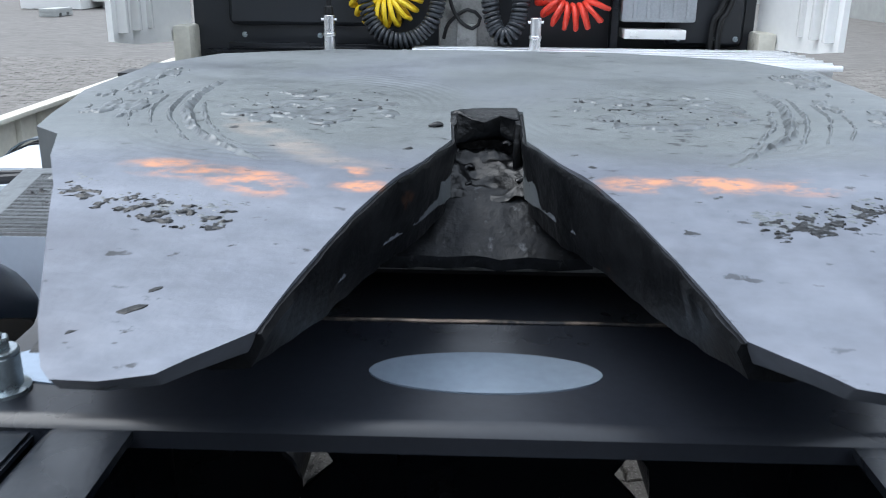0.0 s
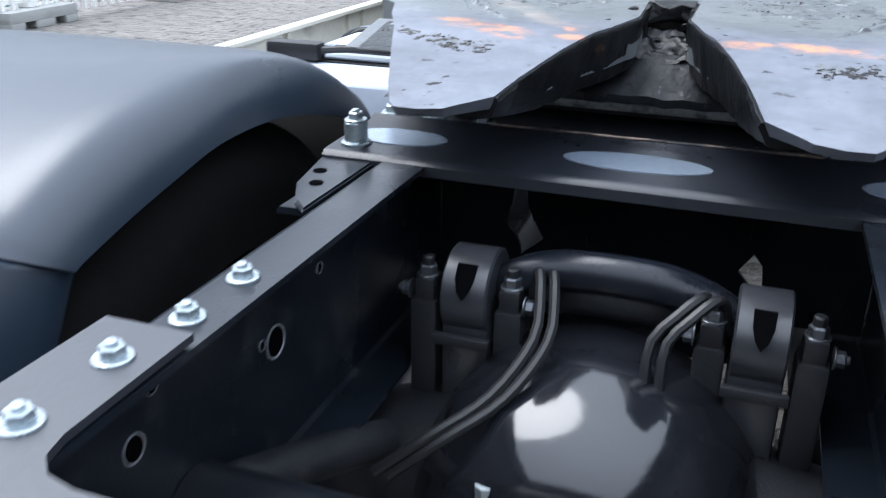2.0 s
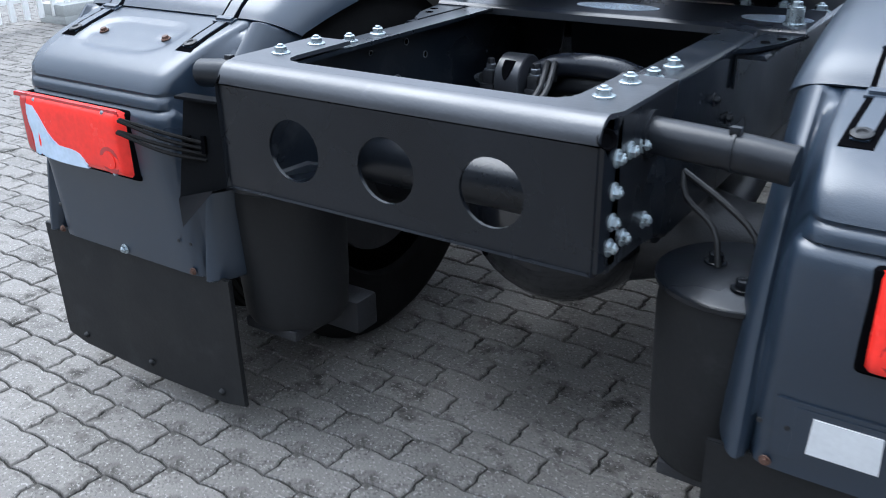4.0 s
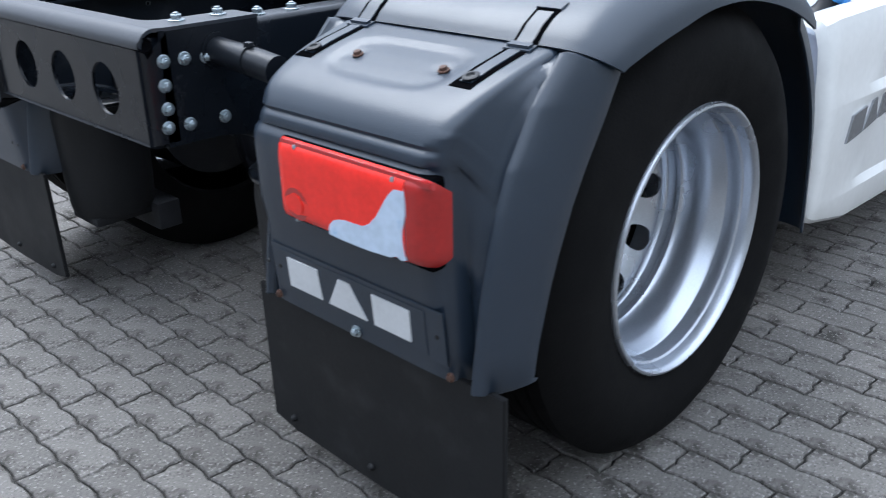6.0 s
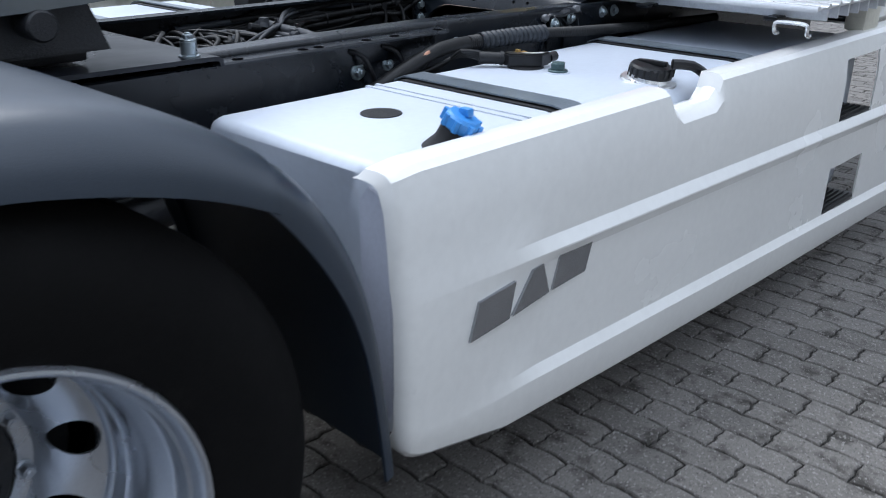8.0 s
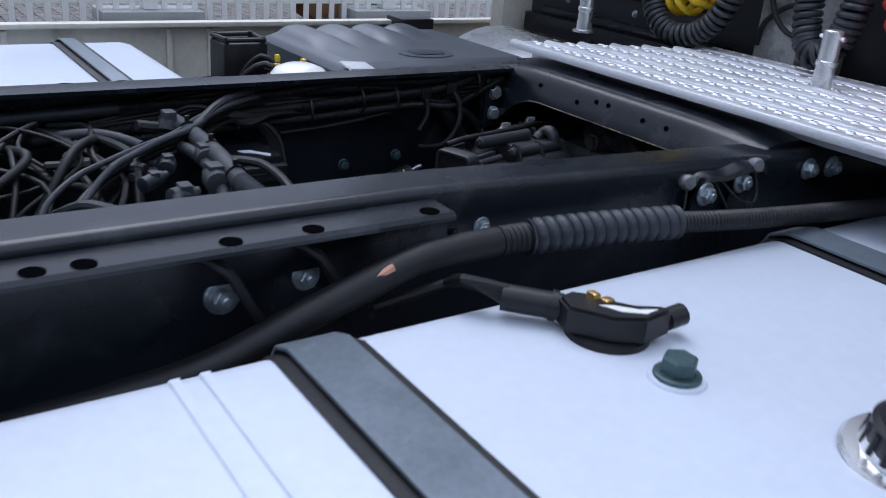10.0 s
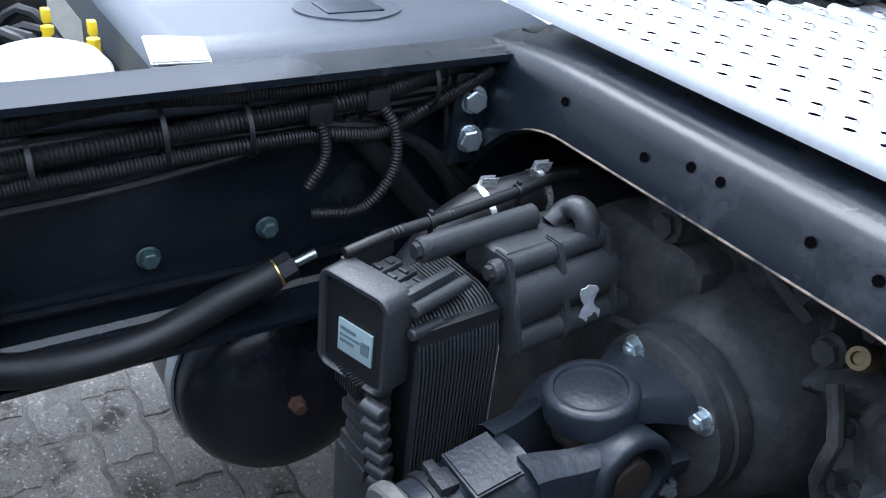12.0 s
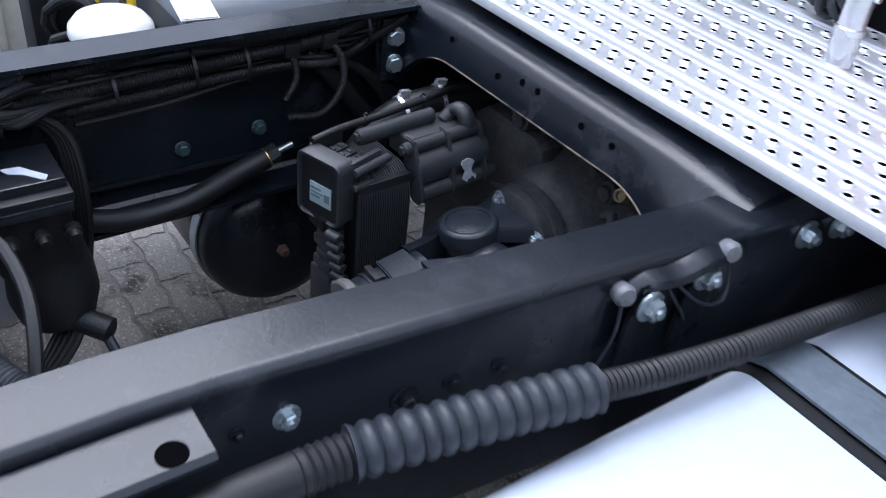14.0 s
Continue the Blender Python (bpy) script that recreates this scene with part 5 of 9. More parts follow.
    for x, yy, zz in rows[0]:
        u = GUARD_MID + abs(abs(x) - GUARD_MID)
        f = lerp_table([(1.13, 0.004), (1.155, 0.02), (1.175, 0.055), (1.192, 0.12), (1.207, 0.23), (1.219, 0.38), (1.228, 0.57)], u)
        f = f if u < 1.2285 else 1.0
        side = 1 if abs(x) > GUARD_MID else -1
        tuck.append((x - s * side * 0.006 * smooth_step(1.13, 1.2, u), T[0] + (L[0] - T[0]) * f + 0.014, T[1] + (L[1] - T[1]) * f - 0.004) if u > 1.10 else (x, yy + 0.016, zz + 0.002))
    rows.insert(0, tuck)
    # the lower end turns inwards under the flare
    rows.append([(x, yy + 0.012, zz - 0.006) for x, yy, zz in rows[-1]])
    bm = bmesh.new()
    sheet(bm, rows)
    thicken(bm, 0.005)
    return bm


def letter_block(bm, kind, place):
    """A plain upright slab in the size of one mark."""
    out = {0: [(0, 0), (0.04, 1), (0.98, 1), (1.0, 0)], 1: [(0, 0), (0.36, 1), (0.64, 1), (1.0, 0)], 2: [(0, 0), (0.02, 1), (1.0, 1), (0.96, 0)]}[kind]
    return prism(bm, out, place)


def mudguard(s, side_words):
    g = thing("rear_mudguard", (s * 0.92, -0.64, 0.40), "grey plastic rear mudguard with red tail lamp " + side_words, "mudguard", "rear mudguards")
    half = [(0.95, -0.008), (1.02, -0.006), (1.08, -0.004), (1.13, 0.004), (1.155, 0.02), (1.175, 0.055), (1.192, 0.12), (1.207, 0.23), (1.219, 0.38), (1.230, 0.57), (1.238, 0.78), (1.242, 1.0)]
    part("arch_cover", skin(s, ARCH_TOP, ARCH_LIP, [(2 * GUARD_MID - x, f) for x, f in reversed(half)] + half, fine=4), PLASTIC, g, "curved cover over the tyres")
    secf = [(0.612, 0.0), (0.9, 0.0), (1.08, 0.0), (1.14, 0.05), (1.18, 0.25), (1.20, 0.6), (1.205, 1.0)]
    part("front_panel", skin(s, FRONT_TOP, FRONT_LIP, secf, True, fine=4), PLASTIC, g)
    back = part("back_panel", back_skin(s), PLASTIC, g, "moulded back panel with a lamp recess", smooth=50)
    # two rusty screws in the pan of the shelf
    for x in (0.781, 1.0):
        bolt(g, (s * x, -0.533, shelf_z(-0.533) - 0.007), (0, -0.3, 1), SCREW_RUSTY, "screw", 0.85)
    # rubber latches: a strap lying in a slanted slot, hooked into a framed eye on the cover

    def arch_z(y):
        return lerp_table([(-0.45, 0.952), (-0.424, 0.966), (-0.40, 0.990), (-0.36, 1.014), (-0.28, 1.044)], y)
    for x in (0.685, 1.088):
        lean = 0.010
        def on_shelf(u, v, out):
            return (s * (x + u + lean * (v + 0.435) / 0.14), v, shelf_z(v) + out)
        def strip(us, v0, v1, rise, thick):
            bm = bmesh.new()
            sheet(bm, [[on_shelf(u, v0 + (v1 - v0) * k / 12, rise) for u in us] for k in range(13)])
            thicken(bm, thick)
            return bm
        # slot drawn as a black strip on the shelf, its shade painted
        part("latch_slot_shade", strip((-0.0235, -0.008, 0.008, 0.0235), -0.580, -0.44, 0.0012, 0.001), SHADE_BLACK, back, "black strip painted as the shade in the latch slot")
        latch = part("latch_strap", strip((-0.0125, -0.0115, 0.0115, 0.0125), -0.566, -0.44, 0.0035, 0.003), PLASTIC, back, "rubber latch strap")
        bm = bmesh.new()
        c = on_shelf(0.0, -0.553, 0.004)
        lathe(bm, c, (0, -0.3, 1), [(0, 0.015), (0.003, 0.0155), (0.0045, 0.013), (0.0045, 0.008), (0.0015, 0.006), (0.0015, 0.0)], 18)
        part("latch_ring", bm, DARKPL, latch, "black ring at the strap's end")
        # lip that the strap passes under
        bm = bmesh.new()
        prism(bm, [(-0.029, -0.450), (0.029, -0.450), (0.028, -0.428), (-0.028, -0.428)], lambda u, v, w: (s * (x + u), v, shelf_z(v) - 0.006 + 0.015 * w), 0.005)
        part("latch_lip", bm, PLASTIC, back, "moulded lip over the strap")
        # framed eye on the curved cover, its inner shade laid on in black
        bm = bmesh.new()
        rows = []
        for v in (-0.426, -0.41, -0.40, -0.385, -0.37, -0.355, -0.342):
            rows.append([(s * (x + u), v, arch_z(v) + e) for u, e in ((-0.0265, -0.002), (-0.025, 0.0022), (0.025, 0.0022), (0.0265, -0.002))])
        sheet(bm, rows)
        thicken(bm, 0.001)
        eye = part("latch_eye_shade", bm, SHADE_BLACK, back, "black sheet painted as the shade in a sunken eye")
        bm = bmesh.new()
        rows = []
        for v in (-0.430, -0.41, -0.40, -0.385, -0.370):
            rows.append([(s * (x + u), v, arch_z(v) + 0.0045) for u in (-0.0165, 0.0165)])
        sheet(bm, rows)
        thicken(bm, 0.003)
        part("strap_end", bm, PLASTIC, eye, "grey strap end")
        bm = bmesh.new()
        rows = []
        for v in (-0.362, -0.35, -0.340):
            rows.append([(s * (x + u), v, arch_z(v) + e) for u, e in ((-0.0275, 0.0), (-0.026, 0.0045), (0.026, 0.0045), (0.0275, 0.0))])
        sheet(bm, rows)
        thicken(bm, 0.002)
        part("eye_cap", bm, PLASTIC, eye)
    # marking field
    bm = bmesh.new()

    def on_back(x, z, out):
        y = lerp_table([(.42, -.660), (.50, -.668), (.61, -.680), (.66, -.690)], z)
        return (s * x, y - out, z)
    if s > 0:
        prism(bm, [(0.645, 0.452), (1.125, 0.452), (1.125, 0.562), (0.645, 0.562)], lambda u, v, w: on_back(u, v, 0.004 * w - 0.001), 0.0015)
        fieldp = part("marking_field", bm, PLASTIC, back, "shallow raised field")
        bm = bmesh.new()
        prism(bm, [(0.672, 0.462), (1.080, 0.462), (1.080, 0.552), (0.672, 0.552)], lambda u, v, w: on_back(u, v, 0.0015 * w + 0.0028), 0.0006)
        part("inner_field", bm, PLASTIC, fieldp)
        for k, (xa, xb) in enumerate(((0.695, 0.795), (0.815, 0.925), (0.945, 1.045))):
            bm = bmesh.new()
            letter_block(bm, k, lambda u, v, w: on_back(xa + (xb - xa) * u, 0.474 + 0.066 * v, 0.003 + 0.004 * w))
            part("raised_mark", bm, PALEGREY, fieldp, "pale grey plain mark")
    for x in (0.625, 0.665, 1.105):
        bm = bmesh.new()
        lathe(bm, on_back(x, 0.508, 0.003), (0, -1, 0), [(0, 0.005), (0.002, 0.004), (0.0025, 0)], 8)
        part("clip_head", bm, DARKPL, back)
    for x in (0.64, 0.882, 1.128):
        bolt(g, on_back(x, 0.434, 0.002), (0, -1, 0), SCREW_RUSTY if x != 0.882 else BOLT, "screw", 0.7)
    # mud flap
    bm = bmesh.new()
    pts = [(0.545, 0.085), (0.62, 0.072), (0.9, 0.065), (1.16, 0.072), (1.235, 0.09), (1.235, 0.425), (0.545, 0.425)]
    prism(bm, pts, lambda u, v, w: (s * u, -0.648 + 0.012 * w + 0.03 * (0.42 - v) ** 2, v), 0.002)
    flap = part("mud_flap", bm, FLAP, g, "black rubber mud flap")
    for x in (0.62, 0.88, 1.15):
        bm = bmesh.new()
        lathe(bm, (s * x, -0.645, 0.105), (0, -1, 0), [(0, 0.009), (0.006, 0.008), (0.010, 0.004), (0.010, 0)], 10)
        part("rubber_plug", bm, FLAP, flap)
    # tail lamp, its housing black for the shadow gap round the lens
    lamp = part("tail_lamp", box(bmesh.new(), s * 0.736, s * 1.125, -0.6965, -0.66, 0.640, 0.801, 0.012, 3), SHADE_BLACK, g, "tail lamp with red and clear lenses")

    def lens(name, outline, material, out, label="", wrap=True):
        bm = bmesh.new()

        def P(u, v, w):
            x = 0.748 + 0.405 * u
            y = -0.706 - 0.010 * w - out
            if wrap and u > 0.86:
                y += 0.034 * ((u - 0.86) / 0.14) ** 2
            y += 0.003 * (2 * v - 1) ** 2
            return (s * x, y, 0.648 + 0.155 * v)
        prism(bm, outline, P, 0.0015)
        return part(name, bm, material, lamp, label)

    def domed(name, u0, u1, n, material, label):
        """A piece of the lamp's glass, rounded off towards its edges."""
        bm = bmesh.new()
        rows = []
        for k in range(n + 1):
            u = u0 + (u1 - u0) * k / n
            end = max(0.0, (0.045 - u) / 0.045) ** 2.5 + max(0.0, (u - 0.84) / 0.16) ** 2.6
            row = []
            for j in range(15):
                v = j / 14
                near = min(1.0, abs(2 * v - 1) * (1.0 if v < 0.5 else 0.97))
                fall = max(0.0, 1 - near ** 7) ** 0.5 * max(0.0, 1 - end) ** 0.5
                squeeze = 0.06 * max(0.0, end) ** 2 if u < 0.5 else 0.15 * max(0.0, end) ** 1.6
                row.append((s * (0.748 + 0.398 * u), -0.692 - 0.026 * fall + 0.020 * max(0.0, (u - 0.90) / 0.10) ** 2, 0.646 + 0.159 * (squeeze + (1 - 2 * squeeze) * v)))
            rows.append(row)
        sheet(bm, rows)
        return part(name, bm, material, lamp, label, smooth=70)
    domed("main_lens", 0.0, 0.843, 30, REDLENS, "red lens")
    domed("corner_lens", 0.847, 1.0, 12, mat("corner_red", (0.36, 0.014, 0.012), 0.2, 0, 0.15, 14, 90, 0.05, coat=0.3) if s > 0 else bpy.data.materials["corner_red"], "red corner lens")
    wave = [(0.35, 0.03), (0.345, 0.10), (0.36, 0.18), (0.39, 0.25), (0.43, 0.285), (0.50, 0.29), (0.58, 0.29), (0.63, 0.36), (0.67, 0.48), (0.71, 0.64), (0.745, 0.78), (0.775, 0.85), (0.835, 0.86),
            (0.84, 0.72), (0.838, 0.55), (0.815, 0.42), (0.812, 0.30), (0.825, 0.20), (0.83, 0.08), (0.80, 0.05), (0.77, 0.10), (0.74, 0.04), (0.6, 0.025), (0.45, 0.025)]
    lens("clear_lens", wave, CLEARL, 0.0035, "clear blue-white lens of wavy outline", wrap=False)
    lens("fog_lens", [(0.13 + 0.085 * math.cos(a * math.tau / 20), 0.26 + 0.21 * math.sin(a * math.tau / 20)) for a in range(20)], DARKRED, 0.0025, "round dark red lens", wrap=False)
    lens("reflector", [(0.13 + 0.055 * math.cos(a * math.tau / 16), 0.26 + 0.14 * math.sin(a * math.tau / 16)) for a in range(16)], REDLENS, 0.0045, "round red reflector", wrap=False)
    lens("upper_band", [(0.02, 0.93), (0.2, 0.93), (0.4, 0.93), (0.6, 0.93), (0.97, 0.93), (0.96, 0.995), (0.6, 0.995), (0.4, 0.995), (0.2, 0.995), (0.03, 0.995)], DARKRED, -0.002, "dark red upper band", wrap=False)
    for u, v in ((0.14, 0.95), (0.12, 0.05), (0.76, 0.93)):
        lens("lens_screw", [(u + 0.012 * math.cos(a), v + 0.03 * math.sin(a)) for a in (0, 1.05, 2.1, 3.14, 4.19, 5.24)], ZINC, 0.003, wrap=False)
    return g


mudguard(1, "beside the fuel tank")
guard_l = mudguard(-1, "beside the battery box")
# black bracket with cables inside the left guard
bm = bmesh.new()
prism(bm, [(-0.392, 0.872), (-0.545, 0.868), (-0.60, 0.640), (-0.605, 0.628), (-0.455, 0.676), (-0.392, 0.70)], lambda u, v, w: (u, -0.700 + 0.006 * w, v), 0.001)
prism(bm, [(-0.605, 0.630), (-0.455, 0.678), (-0.440, 0.690), (-0.515, 0.610)], lambda u, v, w: (u, -0.702 - (0.07 if v < 0.62 else (0.05 if u > -0.45 else 0.0)) + 0.004 * w, v + 0.004 * w), 0.0)
prism(bm, [(-0.545, 0.868), (-0.392, 0.872), (-0.392, 0.866), (-0.545, 0.862)], lambda u, v, w: (u, -0.725 + 0.03 * w, v), 0.001)
br = part("socket_bracket", bm, mat("bracket_black", (0.005, 0.0055, 0.0065), 0.7, 0, 0.3, 8, 160, 0.2, spec=0.03), guard_l, "black folded bracket for trailer cables")
# slots drawn as black patches of painted shade on the plate
for x, z in ((-0.50, 0.768), (-0.545, 0.762)):
    bm = bmesh.new()
    prism(bm, [(x - 0.008, z - 0.02), (x + 0.006, z - 0.018), (x + 0.007, z + 0.02), (x - 0.006, z + 0.018)], lambda u, v, w: (u, -0.706 + 0.005 * w, v), 0.001)
    part("slot_shade", bm, SHADE_BLACK, br)
bm = bmesh.new()
for k in range(4):
    z = 0.77 - 0.012 * k
    tube(bm, [(-0.50, -0.70, z), (-0.60, -0.715 - 0.004 * k, z + 0.01), (-0.74, -0.718 - 0.004 * k, z + 0.02 + 0.01 * (k % 2))], 0.004, 6)
part("lamp_cable", bm, RUBBER, guard_l, "thin black lamp cables")

# ---- fuel tank ----
tank = thing("fuel_tank", (0.8, 1.8, 0.25), "white painted fuel tank with steel straps beside the frame", "fuel tank")


def tank_body(bm, y0, y1, s=1, x0=0.50, x1=1.10, z0=0.26, z1=0.842, r=0.09):
    out = []
    for cx, cz, a0 in ((x1 - r, z1 - r, 0), (x0 + r * 0.5, z1 - r * 0.5, 90), (x0 + r, z0 + r, 180), (x1 - r, z0 + r, 270)):
        rr = r * 0.5 if a0 == 90 else r
        for k in range(7):
            a = radians(a0 + 15 * k)
            out.append((cx + rr * math.cos(a), cz + rr * math.sin(a)))
    rows = []
    for y, k in ((y0 + 0.03, 0.6), (y0, 0.93), (y0 + 0.012, 0.985), (y0 + 0.03, 1.0), (y1 - 0.03, 1.0), (y1 - 0.012, 0.985), (y1, 0.93), (y1 - 0.03, 0.6)):
        cx, cz = (x0 + x1) / 2, (z0 + z1) / 2
        rows.append([(s * (cx + (u - cx) * k), y, cz + (v - cz) * k) for u, v in out])
    V = [[bm.verts.new(p) for p in row] for row in rows]
    for A, B in zip(V, V[1:]):
        for k in range(len(A)):
            j = (k + 1) % len(A)
            bm.faces.new((A[k], A[j], B[j], B[k]))
    bm.faces.new(V[0])
    bm.faces.new(V[-1])
    return bm


bm = tank_body(bmesh.new(), 0.77, 3.0)
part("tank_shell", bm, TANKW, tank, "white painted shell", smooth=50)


def strap(y, w, s=1, x0=0.50, x1=1.10, zt=0.842, r=0.09, parent=None):
    """A steel band over the tank, on a rubber strip that shows at both edges."""
    path = [(x0 - 0.012, zt - 0.32), (x0 - 0.012, zt - 0.05), (x0 + 0.012, zt - 0.008), (x0 + 0.045, zt + 0.004), (x1 - r, zt + 0.004)]
    for k in range(1, 8):
        a = radians(90 - 13 * k)
        path.append((x1 - r + (r + 0.004) * math.cos(a), zt - r + (r + 0.004) * math.sin(a)))
    path.append((x1 + 0.004, zt - 0.3))
    bm = bmesh.new()
    sheet(bm, [[(s * x, y - w / 2 - 0.016, z), (s * x, y + w / 2 + 0.016, z)] for x, z in path])
    thicken(bm, 0.012)
    part("rubber_strip", bm, HOSE, parent, "black rubber strip")
    bm = bmesh.new()
    c = Vector(((x0 + x1) / 2, 0, zt - 0.29))
    rows = []
    for x, z in path:
        d = Vector((x - c.x, 0, z - c.z)).normalized() * 0.010
        rows.append([(s * (x + d.x), y - w / 2, z + d.z), (s * (x + d.x), y + w / 2, z + d.z)])
    sheet(bm, rows)
    thicken(bm, 0.004)
    return part("tank_strap", bm, STRAP, parent, "dull grey steel strap")


for y in (1.378, 2.25):
    strap(y, 0.075, parent=tank)
bm = bmesh.new()
lathe(bm, (0.768, 1.051, 0.8425), (0, 0, 1), [(0, 0.047), (0.0015, 0.046), (0.001, 0.0)], 30)
part("sight_plug", bm, DARKPL, tank, "flat dark grey plug")
bm = bmesh.new()
prism(bm, [(0.0, 0.0), (0.012, 0.0), (0.012, 0.57), (0.0, 0.57)], lambda u, v, w: (0.53 + v, 1.215 + u, 0.8415 + 0.003 * w), 0.001)
prism(bm, [(0.0, 0.0), (0.012, 0.0), (0.012, 0.57), (0.0, 0.57)], lambda u, v, w: (0.53 + v, 1.247 + u, 0.8415 + 0.003 * w), 0.001)
part("pressed_rib", bm, TANKW, tank)
bm = bmesh.new()
lathe(bm, (0.763, 1.703, 0.842), (0, 0, 1), [(0, 0.034), (0.003, 0.032), (0.004, 0.02)], 22)
part("weld_ring", bm, TANKW, tank)
bolt(tank, (0.763, 1.703, 0.845), scale=1.7, mesh=BOLT_GREEN)
DX, DY = 0.035, -0.085
# level sensor with its plug and cables
bm = bmesh.new()
lathe(bm, (0.615, 1.79, 0.842), (0, 0, 1), [(0, 0.052), (0.006, 0.050), (0.008, 0.04)], 26)
prism(bm, [(0.57, 1.745), (0.60, 1.735), (0.645, 1.765), (0.665, 1.80), (0.66, 1.845), (0.645, 1.845), (0.635, 1.81), (0.61, 1.79), (0.585, 1.79), (0.565, 1.77)],
      lambda u, v, w: (u, v, 0.848 + 0.035 * w), 0.004)
bmesh.ops.translate(bm, verts=bm.verts, vec=(DX, DY, 0))
sens = part("level_sensor", bm, DARKPL, tank, "black level sensor with plugged cables")
bm = bmesh.new()
rod(bm, (0.65, 1.85, 0.865), (0.652, 1.875, 0.868), 0.014, 12)
bmesh.ops.translate(bm, verts=bm.verts, vec=(DX, DY, 0))
part("sensor_plug", bm, DARKPL, sens)
bm = bmesh.new()
rod(bm, (0.57, 1.755, 0.865), (0.52, 1.70, 0.868), 0.017, 12)
rod(bm, (0.566, 1.750, 0.8655), (0.560, 1.744, 0.866), 0.0195, 12)
bmesh.ops.translate(bm, verts=bm.verts, vec=(DX, DY, 0))
part("sensor_plug", bm, DARKPL, sens)
bm = bmesh.new()
prism(bm, [(0.612, 1.772), (0.638, 1.785), (0.655, 1.808), (0.652, 1.830), (0.643, 1.808), (0.622, 1.788)], lambda u, v, w: (u, v, 0.8825 + 0.0015 * w))
bmesh.ops.translate(bm, verts=bm.verts, vec=(DX, DY, 0))
part("pale_insert", bm, WHITE, sens, "pale insert in the sensor's top")
bm = bmesh.new()
box(bm, 0.585, 0.60, 1.775, 1.787, 0.868, 0.89, 0.003)
box(bm, 0.598, 0.612, 1.785, 1.80, 0.868, 0.885, 0.003)
bmesh.ops.translate(bm, verts=bm.verts, vec=(DX, DY, 0))
part("brass_terminal", bm, BRASS, sens)
for k in range(4):
    bm = bmesh.new()
    tube(bm, [(0.56, 1.62, 0.862 + 0.006 * k), (0.525, 1.60 - 0.008 * k, 0.872 + 0.005 * k), (0.48, 1.585, 0.86), (0.43, 1.57 - 0.02 * k, 0.82)], 0.006, 7)
    part("sensor_cable", bm, HOSE, sens)
# filler caps
bm = bmesh.new()
lathe(bm, (0.985, 1.80, 0.838), (0.15, 0, 1), [(0, 0.075), (0.006, 0.072), (0.008, 0.058), (0.022, 0.056)], 32)
part("filler_neck", bm, ALU, tank, "bright filler neck")
bm = bmesh.new()
lathe(bm, (0.988, 1.80, 0.850), (0.15, 0, 1), [(0, 0.054), (0.006, 0.057), (0.026, 0.057), (0.032, 0.052), (0.034, 0.0)], 36)
box(bm, 0.95, 1.035, 1.792, 1.808, 0.88, 0.893, 0.004)
cap = part("filler_cap", bm, DARKPL, tank, "black ribbed filler cap")
for k in range(18):
    a = math.tau * k / 18
    bm = bmesh.new()
    rod(bm, (0.989 + 0.056 * math.cos(a), 1.80 + 0.056 * math.sin(a), 0.854), (0.993 + 0.056 * math.cos(a), 1.80 + 0.056 * math.sin(a), 0.876), 0.005, 6)
    part("cap_rib", bm, DARKPL, cap)
bm = bmesh.new()
tube(bm, [(1.05, 1.80, 0.89), (1.085, 1.84, 0.885), (1.10, 1.88, 0.86)], 0.013, 10)
part("cap_tether", bm, DARKPL, tank)
bm = bmesh.new()
lathe(bm, (1.05, 0.962, 0.825), (0.35, 0.2, 1), [(0, 0.052), (0.012, 0.046), (0.03, 0.036), (0.06, 0.032)], 24)
part("filler_boot", bm, DARKPL, tank, "black rubber filler boot")
bm = bmesh.new()
o, ax = Vector((1.068, 0.975, 0.876)), (0.4, 0.2, 0.9)
lathe(bm, o, ax, [(0, 0.033), (0.004, 0.037), (0.024, 0.037), (0.030, 0.031), (0.031, 0.0)], 12)
u, w = frame_of(ax)
for k in range(8):
    a = math.tau * k / 8
    c = o + (u * math.cos(a) + w * math.sin(a)) * 0.036
    rod(bm, c + Vector(ax) * 0.003, c + Vector(ax) * 0.026, 0.007, 8)
box(bm, 1.067, 1.093, 0.975, 0.993, 0.900, 0.918, 0.005)
part("additive_cap", bm, BLUE, tank, "bright blue star-shaped cap")

# ---- side skirts ----


def skirt_bottom(y):
    return lerp_table([(0.69, 0.325), (0.72, 0.305), (0.80, 0.288), (1.0, 0.242), (1.4, 0.218), (2.2, 0.18), (3.6, 0.13)], y)


skirt = thing("side_skirt", (1.17, 1.8, 0.2), "glossy white side skirt with two creases and step openings", "side skirt", "side skirts")
bm = bmesh.new()
ys = [0.702, 0.705, 0.712, 0.722, 0.74, 0.77, 0.80, 0.90, 1.0, 1.1, 1.2, 1.3, 1.4, 1.5, 1.585, 1.60, 1.615, 1.64, 1.80, 1.815, 1.83, 1.845, 1.9, 2.05, 2.2, 2.35, 2.5, 2.62, 2.66, 2.95, 3.0, 3.3, 3.6]


def notch(y):
    return lerp_table([(1.585, 0.0), (1.615, 0.7), (1.64, 1.0), (1.80, 1.0), (1.83, 0.6), (1.845, 0.0)], y) if 1.585 < y < 1.845 else 0.0


